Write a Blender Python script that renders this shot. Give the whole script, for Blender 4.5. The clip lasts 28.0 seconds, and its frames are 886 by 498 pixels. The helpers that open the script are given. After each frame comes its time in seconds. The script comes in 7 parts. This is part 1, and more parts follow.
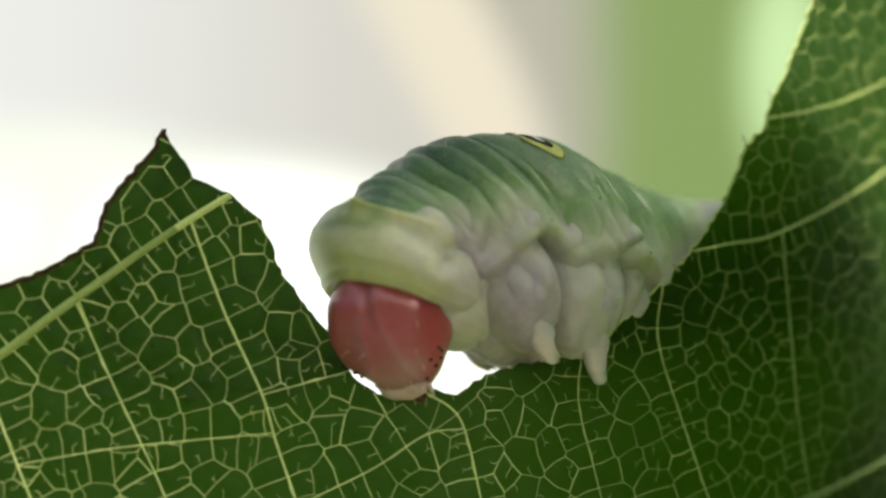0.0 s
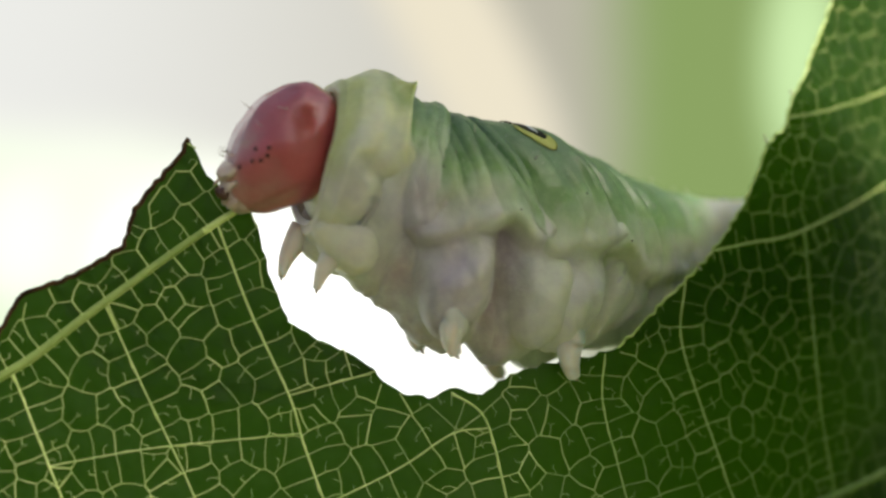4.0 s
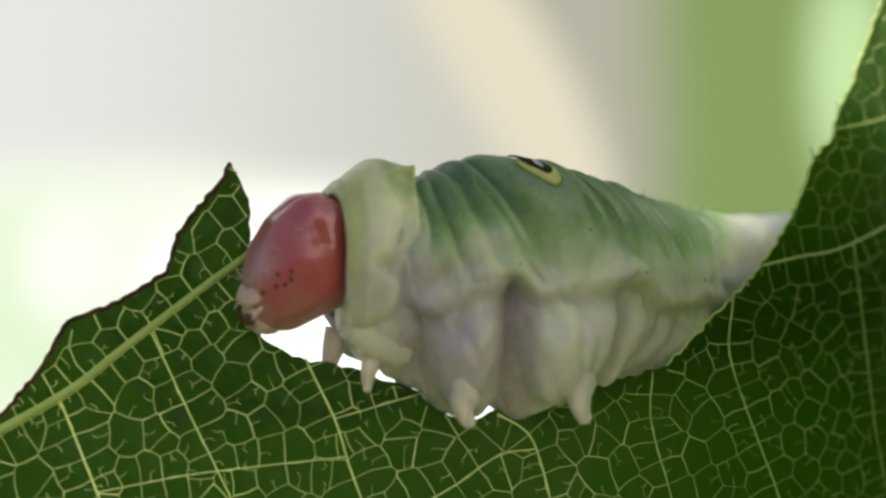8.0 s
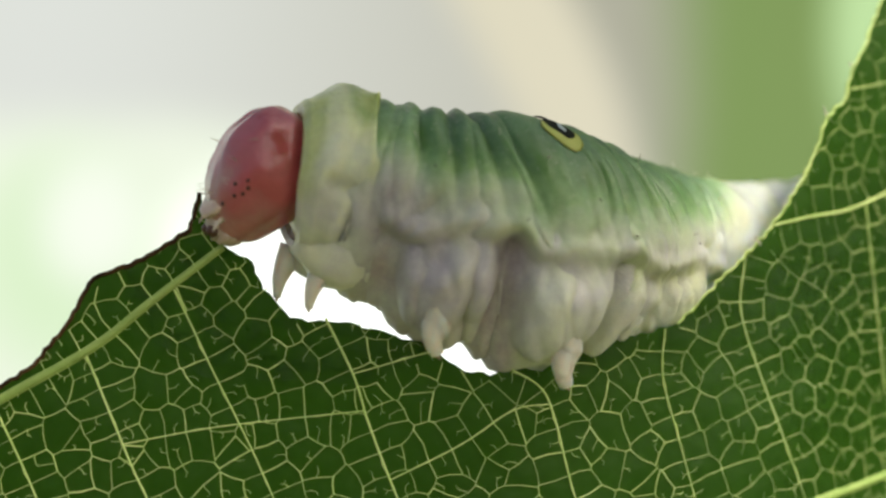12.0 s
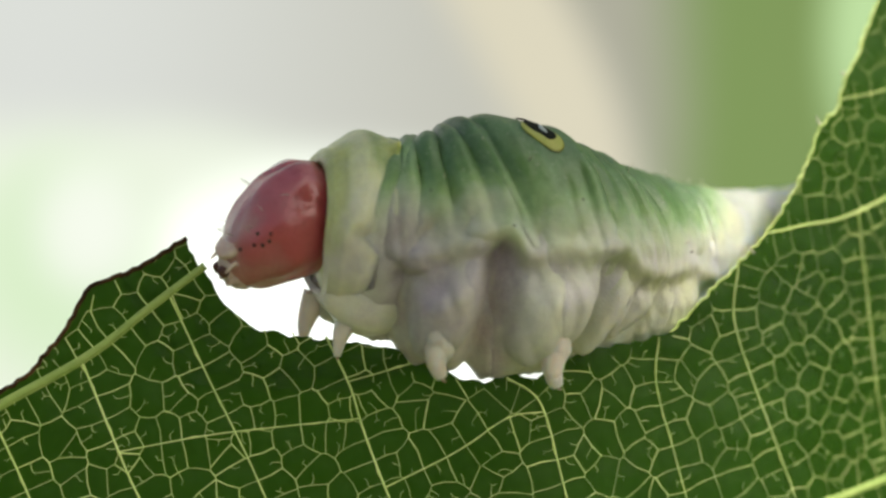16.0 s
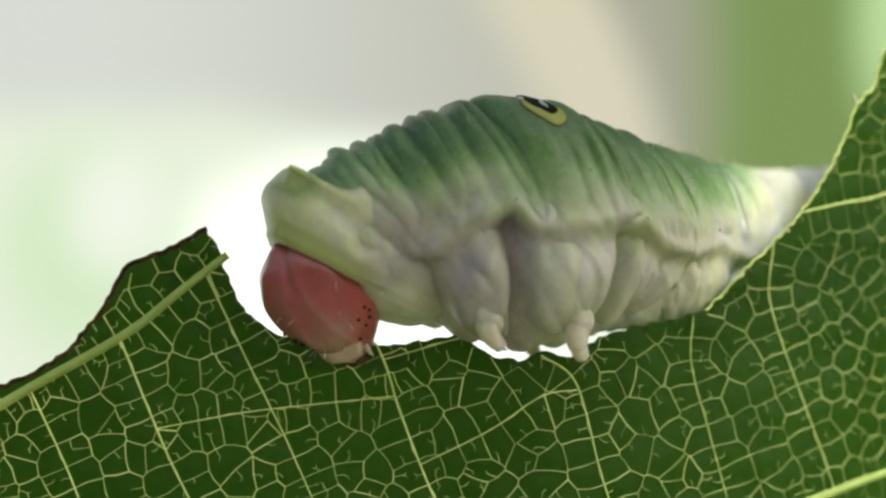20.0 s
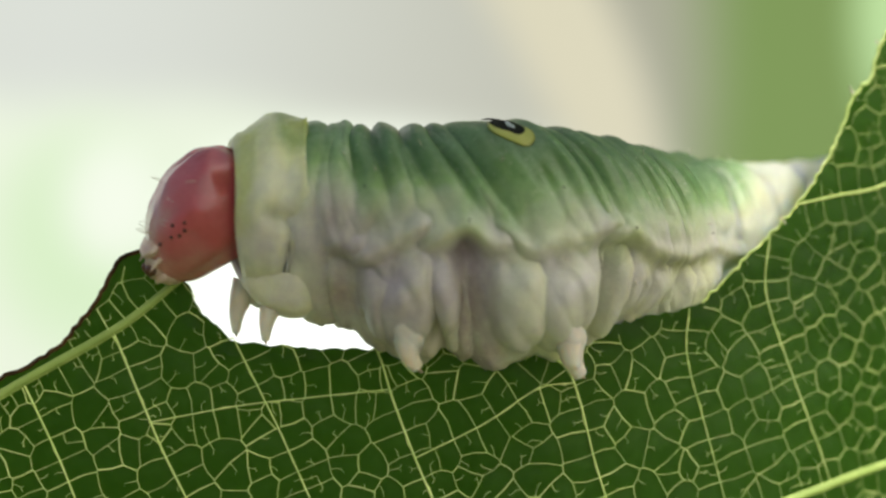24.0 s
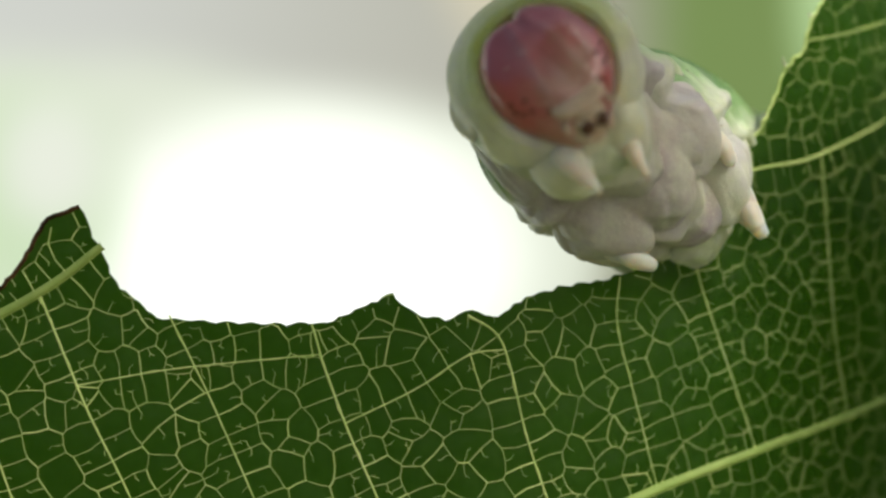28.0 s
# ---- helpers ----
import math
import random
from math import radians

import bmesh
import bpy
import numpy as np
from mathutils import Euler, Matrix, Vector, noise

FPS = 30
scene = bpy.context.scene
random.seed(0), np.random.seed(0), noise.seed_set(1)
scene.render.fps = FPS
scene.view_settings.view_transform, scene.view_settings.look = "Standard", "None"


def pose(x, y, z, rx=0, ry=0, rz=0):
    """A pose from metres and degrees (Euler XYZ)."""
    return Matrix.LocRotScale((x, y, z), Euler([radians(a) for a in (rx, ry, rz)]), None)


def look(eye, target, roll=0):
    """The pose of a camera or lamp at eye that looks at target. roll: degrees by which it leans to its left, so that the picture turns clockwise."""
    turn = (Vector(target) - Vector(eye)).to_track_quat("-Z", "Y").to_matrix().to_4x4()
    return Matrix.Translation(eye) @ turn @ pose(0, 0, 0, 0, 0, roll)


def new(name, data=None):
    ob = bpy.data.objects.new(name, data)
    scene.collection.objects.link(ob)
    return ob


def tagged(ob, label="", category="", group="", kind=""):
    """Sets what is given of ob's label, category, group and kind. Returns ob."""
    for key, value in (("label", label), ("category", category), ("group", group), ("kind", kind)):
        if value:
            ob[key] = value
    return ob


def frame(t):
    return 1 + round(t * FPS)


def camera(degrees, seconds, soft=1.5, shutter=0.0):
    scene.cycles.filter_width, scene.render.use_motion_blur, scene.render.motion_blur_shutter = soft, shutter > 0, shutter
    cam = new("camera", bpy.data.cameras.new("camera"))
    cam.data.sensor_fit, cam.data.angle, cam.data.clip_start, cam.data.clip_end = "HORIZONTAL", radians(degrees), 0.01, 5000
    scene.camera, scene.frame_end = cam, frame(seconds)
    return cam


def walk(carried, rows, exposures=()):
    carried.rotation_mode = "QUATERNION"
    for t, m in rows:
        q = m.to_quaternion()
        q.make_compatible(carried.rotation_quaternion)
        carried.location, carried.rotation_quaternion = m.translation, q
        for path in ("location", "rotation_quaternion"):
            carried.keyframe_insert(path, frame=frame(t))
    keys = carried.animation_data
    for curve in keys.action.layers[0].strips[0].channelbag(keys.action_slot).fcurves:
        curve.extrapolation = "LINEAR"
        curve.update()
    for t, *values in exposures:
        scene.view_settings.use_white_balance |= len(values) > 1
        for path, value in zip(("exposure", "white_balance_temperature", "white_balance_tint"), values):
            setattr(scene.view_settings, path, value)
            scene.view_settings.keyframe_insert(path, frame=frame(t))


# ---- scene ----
def at(x, y, z, rx=0, ry=0, rz=0):
    """A pose in millimetres within a thing that hangs at leaf height."""
    return pose(x * 0.001, y * 0.001, z * 0.001, rx, ry, rz)


HIGH = Matrix.Translation((0, 0, 0.3))     # the leaf hangs low over the ground
cam = camera(40, 28.0, soft=2.6, shutter=0.0)
cam.data.dof.use_dof = True
cam.data.dof.focus_distance = 0.0595
cam.data.dof.aperture_fstop = 17
walk(cam, [(t, HIGH @ m) for t, m in [
    (0, at(0.198, -58.505, 0.019, 91.956, -1.282, -4.983)), (0.5, at(0.047, -58.317, 0.022, 91.335, -1.179, -4.483)),
    (1, at(-0.084, -58.314, 0.051, 91.631, -1.115, -4.293)), (1.5, at(0.024, -57.988, 0.003, 91.494, -1.265, -4.303)),
    (2, at(0.216, -58.192, -0.004, 91.362, -1.326, -4.261)), (2.5, at(-0.053, -58.623, 0.037, 91.817, -0.929, -4.064)),
    (3, at(-0.039, -58.392, 0.037, 91.628, -1.097, -3.936)), (3.5, at(-0.109, -59.051, -0.020, 91.719, -1.000, -4.092)),
    (5.5, at(-0.021, -58.970, -0.016, 93.190, -0.369, -3.818)), (6, at(0.213, -59.077, 0.024, 93.401, -0.195, -4.073)),
    (6.5, at(0.159, -59.365, 0.037, 93.552, 0.093, -3.621)), (7, at(0.131, -59.600, 0.074, 93.298, 0.091, -3.142)),
    (7.5, at(0.017, -58.898, 0.024, 92.927, -0.050, -2.443)), (8, at(0.001, -58.685, 0.101, 92.845, 0.079, -1.942)),
    (8.5, at(-0.096, -58.815, 0.051, 92.869, 0.107, -1.761)), (9, at(-0.081, -59.163, 0.119, 92.338, -0.011, -2.108)),
    (9.5, at(0.014, -59.800, 0.041, 92.097, 0.164, -2.033)), (10, at(0.066, -60.047, -0.003, 91.336, -0.011, -2.394)),
    (10.5, at(0.013, -60.492, 0.020, 91.536, 0.227, -2.150)), (11, at(0.058, -59.751, -0.038, 91.558, 0.037, -1.225)),
    (11.5, at(0.027, -60.356, -0.012, 91.445, 0.262, -1.057)), (12, at(0.153, -59.812, -0.047, 91.014, -0.044, -1.007)),
    (14.5, at(0.124, -60.133, 0.032, 91.493, 0.147, -0.878)), (15, at(0.066, -59.938, 0.023, 91.434, -0.030, -0.781)),
    (15.5, at(0.135, -60.066, 0.128, 91.572, 0.093, -0.790)), (16, at(0.257, -60.140, 0.177, 91.194, -0.070, -1.147)),
    (16.5, at(0.179, -60.399, 0.095, 91.085, -0.074, -1.204)), (17, at(0.142, -60.814, 0.125, 91.363, 0.291, -0.737)),
    (17.5, at(0.144, -60.753, 0.068, 91.247, 0.064, -0.556)), (18, at(-0.089, -60.583, 0.016, 91.085, 0.189, 0.026)),
    (18.5, at(-0.033, -60.466, 0.000, 90.680, 0.122, -0.296)), (19, at(-0.054, -60.189, -0.109, 90.751, -0.156, -0.256)),
    (19.5, at(-0.365, -60.275, -0.224, 90.660, 0.070, 0.104)), (20, at(-0.194, -60.267, -0.135, 90.475, -0.058, 0.061)),
    (20.5, at(-0.193, -60.456, -0.081, 90.445, 0.116, -0.004)), (21, at(-0.332, -60.045, -0.280, 90.322, -0.336, -0.129)),
    (21.5, at(-0.166, -60.262, -0.180, 90.383, -0.096, -0.090)), (23.5, at(0.408, -60.045, -0.062, 89.835, -0.125, 0.053)),
    (24, at(0.000, -60.000, 0.000, 90.000, 0.000, -0.000)), (24.5, at(0.296, -59.718, 0.016, 89.871, -0.044, 0.480)),
    (25, at(0.297, -59.731, -0.109, 89.756, -0.222, 0.303)), (25.5, at(-0.147, -59.839, -0.019, 89.897, 0.142, 1.292)),
    (26, at(-0.589, -60.290, 0.010, 89.782, 0.457, 1.899)), (26.5, at(-0.668, -60.278, 0.019, 89.222, 0.188, 1.777)),
    (27, at(-0.644, -60.150, -0.007, 88.702, 0.075, 1.543)), (27.5, at(-0.277, -59.685, -0.046, 88.422, -0.254, 0.832)),
    (27.6, at(-0.192, -59.704, -0.042, 88.422, -0.320, 0.401)), (27.7, at(-0.087, -59.728, -0.038, 88.423, -0.401, -0.136)),
    (27.8, at(0.137, -59.779, -0.029, 88.424, -0.576, -1.284)), (27.9, at(0.320, -59.820, -0.022, 88.425, -0.718, -2.216)),
    (28, at(0.425, -59.844, -0.017, 88.426, -0.800, -2.754))]],
    exposures=[(0, 0.48, 6600, 8), (8, 0.36, 6600, 7), (12, 0.28, 6600, 3), (15, 0.24, 6550, 5), (18, 0.21, 6650, 1), (21, 0.16, 6650, 1), (24, 0.24, 6650, 1), (26, 0.26, 6650, 3), (27, 0.22, 6650, 4), (28, 0.06, 6650, 3)])

# ---- world, sun ----
world = bpy.data.worlds.new("sky")
scene.world = world
world.use_nodes = True
wn = world.node_tree.nodes
sky = wn.new("ShaderNodeTexSky")
sky.sky_type, sky.sun_disc = "NISHITA", False
sky.sun_elevation, sky.sun_rotation = radians(45), radians(143)
sky.air_density, sky.dust_density, sky.ozone_density = 0.7, 9.0, 0.0
wn["Background"].inputs["Strength"].default_value = 0.155
world.node_tree.links.new(sky.outputs[0], wn["Background"].inputs["Color"])
sun_data = bpy.data.lights.new("sun", "SUN")
sun_data.energy, sun_data.angle, sun_data.color = 1.95, radians(18), (1.0, 0.97, 0.90)
sun = new("sun", sun_data)
sun.matrix_world = look((0.75, -1.0, 1.55), (0, 0, 0.3))


# ---- materials ----
def material(name, rough=0.5, spec=0.4):
    m = bpy.data.materials.new(name)
    m.use_nodes = True
    b = m.node_tree.nodes["Principled BSDF"]
    b.inputs["Roughness"].default_value = rough
    b.inputs["Specular IOR Level"].default_value = spec
    return m, m.node_tree.nodes, m.node_tree.links, b


def noise_node(n, l, scale, detail=4.0, coord="Object", rough=0.55):
    tc = n.new("ShaderNodeTexCoord")
    t = n.new("ShaderNodeTexNoise")
    t.inputs["Scale"].default_value, t.inputs["Detail"].default_value = scale, detail
    t.inputs["Roughness"].default_value = rough
    l.new(tc.outputs[coord], t.inputs["Vector"])
    return t


def ramp_node(n, l, source, stops):
    r = n.new("ShaderNodeValToRGB")
    e = r.color_ramp.elements
    while len(e) < len(stops):
        e.new(0.5)
    for el, (p, c) in zip(e, stops):
        el.position, el.color = p, (*c, 1)
    l.new(source, r.inputs["Fac"])
    return r


def mix_node(n, l, fac, a, b, mode="MIX"):
    m = n.new("ShaderNodeMix")
    m.data_type, m.blend_type = "RGBA", mode
    for sock, v in ((m.inputs[0], fac), (m.inputs[6], a), (m.inputs[7], b)):
        if isinstance(v, (int, float)):
            sock.default_value = v
        elif isinstance(v, tuple):
            sock.default_value = (*v, 1)
        else:
            l.new(v, sock)
    return m.outputs[2]


def bump_node(n, l, b, height, strength, distance):
    k = n.new("ShaderNodeBump")
    k.inputs["Strength"].default_value, k.inputs["Distance"].default_value = strength, distance
    l.new(height, k.inputs["Height"])
    l.new(k.outputs[0], b.inputs["Normal"])


def math_node(n, l, op, a, b=None, clamp=False):
    m = n.new("ShaderNodeMath")
    m.operation, m.use_clamp = op, clamp
    for sock, v in zip(m.inputs, (a, b)):
        if v is None:
            continue
        if isinstance(v, (int, float)):
            sock.default_value = v
        else:
            l.new(v, sock)
    return m.outputs[0]


def leaf_material():
    m, n, l, b = material("leaf_lamina", 0.48, 0.28)
    big = noise_node(n, l, 90, 3)
    fine = noise_node(n, l, 2600, 5)
    base = ramp_node(n, l, big.outputs["Fac"], [(0.3, (0.014, 0.052, 0.004)), (0.7, (0.026, 0.084, 0.007))])
    col = mix_node(n, l, 0.35, base.outputs["Color"], ramp_node(n, l, fine.outputs["Fac"], [(0.35, (0.012, 0.040, 0.004)), (0.7, (0.055, 0.135, 0.016))]).outputs["Color"])
    l.new(col, b.inputs["Base Color"])
    bump_node(n, l, b, fine.outputs["Fac"], 0.35, 0.00012)
    tr = n.new("ShaderNodeBsdfTranslucent")
    tr.inputs["Color"].default_value = (0.25, 0.45, 0.03, 1)
    mx = n.new("ShaderNodeMixShader")
    mx.inputs[0].default_value = 0.5
    l.new(b.outputs[0], mx.inputs[1])
    l.new(tr.outputs[0], mx.inputs[2])
    l.new(mx.outputs[0], n["Material Output"].inputs["Surface"])
    return m


def vein_material(name, low, high):
    m, n, l, b = material(name, 0.5, 0.3)
    t = noise_node(n, l, 700, 3)
    c = ramp_node(n, l, t.outputs["Fac"], [(0.3, low), (0.75, high)])
    l.new(c.outputs["Color"], b.inputs["Base Color"])
    bump_node(n, l, b, t.outputs["Fac"], 0.3, 0.0001)
    return m


def dry_material():
    m, n, l, b = material("dry_edge", 0.8, 0.2)
    t = noise_node(n, l, 900, 4)
    c = ramp_node(n, l, t.outputs["Fac"], [(0.3, (0.018, 0.010, 0.004)), (0.7, (0.10, 0.055, 0.02))])
    l.new(c.outputs["Color"], b.inputs["Base Color"])
    return m


def skin_material(name, stops, blotch, rough=0.42, sss=0.6, speckle=0.2, wobble=0.26, coat=0.30, hued=1.0, film=1300):
    """Soft caterpillar skin, tinted from belly to back by the mesh's dorsal attribute, with yellow and lilac areas."""
    m, n, l, b = material(name, rough, 0.4)

    def area(attribute):
        a = n.new("ShaderNodeAttribute")
        a.attribute_name = attribute
        return a.outputs["Fac"]

    big = noise_node(n, l, 260, 3)
    fine = noise_node(n, l, 2300, 5)
    grain = noise_node(n, l, 9000, 2)
    cloud = noise_node(n, l, 620, 4, rough=0.65)
    wob = math_node(n, l, "MULTIPLY_ADD", math_node(n, l, "SUBTRACT", big.outputs["Fac"], 0.5), wobble)
    wob.node.inputs[2].default_value = 0.5
    s = math_node(n, l, "ADD", math_node(n, l, "MULTIPLY", area("dorsal"), 0.5), wob)
    s = math_node(n, l, "ADD", s, math_node(n, l, "MULTIPLY", math_node(n, l, "SUBTRACT", cloud.outputs["Fac"], 0.5), wobble))
    col = ramp_node(n, l, s, stops).outputs["Color"]
    soft = ramp_node(n, l, cloud.outputs["Fac"], [(0.25, (0.35, 0.35, 0.35)), (0.65, (1, 1, 1))]).outputs["Color"]
    col = mix_node(n, l, math_node(n, l, "MULTIPLY", area("lilac"), soft), col, (0.38, 0.31, 0.385))
    col = mix_node(n, l, math_node(n, l, "MULTIPLY", area("yellow"), soft), col, (0.45, 0.51, 0.14))
    col = mix_node(n, l, math_node(n, l, "MULTIPLY", fine.outputs["Fac"], 0.22), col, blotch)
    tone = ramp_node(n, l, noise_node(n, l, 1150, 5, rough=0.7).outputs["Fac"], [(0.3, (0.90, 0.91, 0.90)), (0.7, (1.10, 1.10, 1.10))])
    col = mix_node(n, l, 1.0, col, tone.outputs["Color"], "MULTIPLY")
    # pale skin drifts between cream, pink and a cool grey
    hue = ramp_node(n, l, noise_node(n, l, 330, 4, rough=0.6).outputs["Fac"], [(0.34, (0.90, 0.86, 0.98)), (0.46, (1.0, 0.98, 1.0)), (0.54, (1.02, 1.02, 0.98)), (0.70, (1.07, 1.03, 0.93))])
    col = mix_node(n, l, hued, col, hue.outputs["Color"], "MULTIPLY")
    speck = noise_node(n, l, 5200, 1)
    sr = ramp_node(n, l, speck.outputs["Fac"], [(0.66, (0, 0, 0)), (0.74, (speckle,) * 3)])
    col = mix_node(n, l, sr.outputs["Color"], col, (0.72, 0.74, 0.66))
    l.new(col, b.inputs["Base Color"])
    fold = noise_node(n, l, 1500, 3)
    tall = n.new("ShaderNodeMapping")
    tall.inputs["Scale"].default_value = (1.0, 0.3, 0.22)
    l.new(fold.inputs["Vector"].links[0].from_socket, tall.inputs["Vector"])
    l.new(tall.outputs[0], fold.inputs["Vector"])
    mixb = math_node(n, l, "ADD", math_node(n, l, "MULTIPLY", grain.outputs["Fac"], 0.30), math_node(n, l, "ADD", math_node(n, l, "MULTIPLY", fine.outputs["Fac"], 0.6), math_node(n, l, "MULTIPLY", fold.outputs["Fac"], 0.10)))
    bump_node(n, l, b, mixb, 0.30, 0.00028)
    b.inputs["Coat Weight"].default_value, b.inputs["Coat Roughness"].default_value = coat, 0.16
    wet = n.new("ShaderNodeBump")       # the moist film lies unevenly and glints
    wet.inputs["Strength"].default_value, wet.inputs["Distance"].default_value = 0.35, 0.0004
    l.new(noise_node(n, l, film, 3).outputs["Fac"], wet.inputs["Height"])
    l.new(wet.outputs[0], b.inputs["Coat Normal"])
    b.inputs["Subsurface Weight"].default_value = sss
    b.inputs["Subsurface Radius"].default_value = (1.0, 0.9, 0.6)
    b.inputs["Subsurface Scale"].default_value = 0.0006
    return m


def plain_skin(name, low, high, rough=0.4, sss=0.3, scale=900):
    m, n, l, b = material(name, rough, 0.5)
    t = noise_node(n, l, scale, 4)
    c = ramp_node(n, l, t.outputs["Fac"], [(0.3, low), (0.7, high)])
    l.new(c.outputs["Color"], b.inputs["Base Color"])
    bump_node(n, l, b, t.outputs["Fac"], 0.25, 0.00015)
    b.inputs["Subsurface Weight"].default_value = sss
    b.inputs["Subsurface Radius"].default_value = (1.0, 0.7, 0.5)
    b.inputs["Subsurface Scale"].default_value = 0.0014
    return m


LAMINA, VEIN, DRY = leaf_material(), vein_material("leaf_vein", (0.56, 0.73, 0.22), (0.76, 0.88, 0.36)), dry_material()
THICKVEIN = vein_material("thick_vein", (0.25, 0.37, 0.09), (0.37, 0.49, 0.15))
BACK_GREENS = [(0.53, (0.42, 0.53, 0.37)), (0.65, (0.20, 0.35, 0.15)), (0.80, (0.074, 0.190, 0.050)), (0.97, (0.038, 0.118, 0.023))]
SKIN = skin_material("body_skin", [(0.0, (0.60, 0.66, 0.55)), (0.12, (0.64, 0.66, 0.61)), (0.30, (0.64, 0.65, 0.62)), (0.42, (0.56, 0.62, 0.51))] + BACK_GREENS, (0.42, 0.50, 0.38), rough=0.42, sss=0.42)
# pale tail skin, whitened further to stand in for sun on the rear
REAR = skin_material("sunlit_pale_tail_skin", [(0.0, (0.84, 0.87, 0.83)), (0.12, (0.64, 0.67, 0.62)), (0.34, (0.52, 0.56, 0.49)), (0.42, (0.52, 0.58, 0.48))] + BACK_GREENS, (0.60, 0.66, 0.60), rough=0.42, sss=0.9)
REAR.node_tree.nodes["Principled BSDF"].inputs["Subsurface Scale"].default_value = 0.0022
COLLAR = skin_material("collar_skin", [(0.10, (0.66, 0.66, 0.61)), (0.45, (0.70, 0.72, 0.62)), (0.66, (0.62, 0.68, 0.46)), (0.95, (0.20, 0.33, 0.11))], (0.62, 0.66, 0.50), rough=0.38, sss=0.85)
LEGSKIN = plain_skin("leg_skin", (0.70, 0.63, 0.58), (0.82, 0.76, 0.70), 0.28, 0.9)
CLAW = plain_skin("claw_tip", (0.42, 0.26, 0.18), (0.55, 0.40, 0.30), 0.4, 0.2)
SKULL = skin_material("head_shell", [(0.05, (0.52, 0.33, 0.30)), (0.14, (0.47, 0.23, 0.21)), (0.24, (0.43, 0.12, 0.13)), (0.36, (0.43, 0.068, 0.080)), (0.80, (0.35, 0.047, 0.062)), (0.97, (0.40, 0.13, 0.12))], (0.44, 0.13, 0.17), rough=0.30, sss=0.2, speckle=0.02, coat=1.0, hued=0.0, film=750)
SKULL.node_tree.nodes["Principled BSDF"].inputs["Coat Roughness"].default_value = 0.05
MOUTH = plain_skin("mouthparts", (0.50, 0.33, 0.27), (0.70, 0.58, 0.50), 0.28, 0.5)
DARK = plain_skin("dark_chitin", (0.012, 0.008, 0.006), (0.05, 0.025, 0.018), 0.25, 0.0)
MANDIBLE = plain_skin("mandible_chitin", (0.05, 0.018, 0.010), (0.17, 0.07, 0.045), 0.3, 0.1)
HAIR = plain_skin("pale_bristle", (0.55, 0.50, 0.42), (0.7, 0.66, 0.58), 0.4, 0.0)
YELLOW = plain_skin("yellow_spot", (0.34, 0.38, 0.06), (0.46, 0.48, 0.12), 0.45, 0.15)
BLACK = plain_skin("black_spot", (0.004, 0.005, 0.004), (0.010, 0.011, 0.009), 0.7, 0.0)
BLACK.node_tree.nodes["Principled BSDF"].inputs["Specular IOR Level"].default_value = 0.1
PALE = plain_skin("pale_spot", (0.42, 0.48, 0.52), (0.60, 0.66, 0.70), 0.4, 0.1)


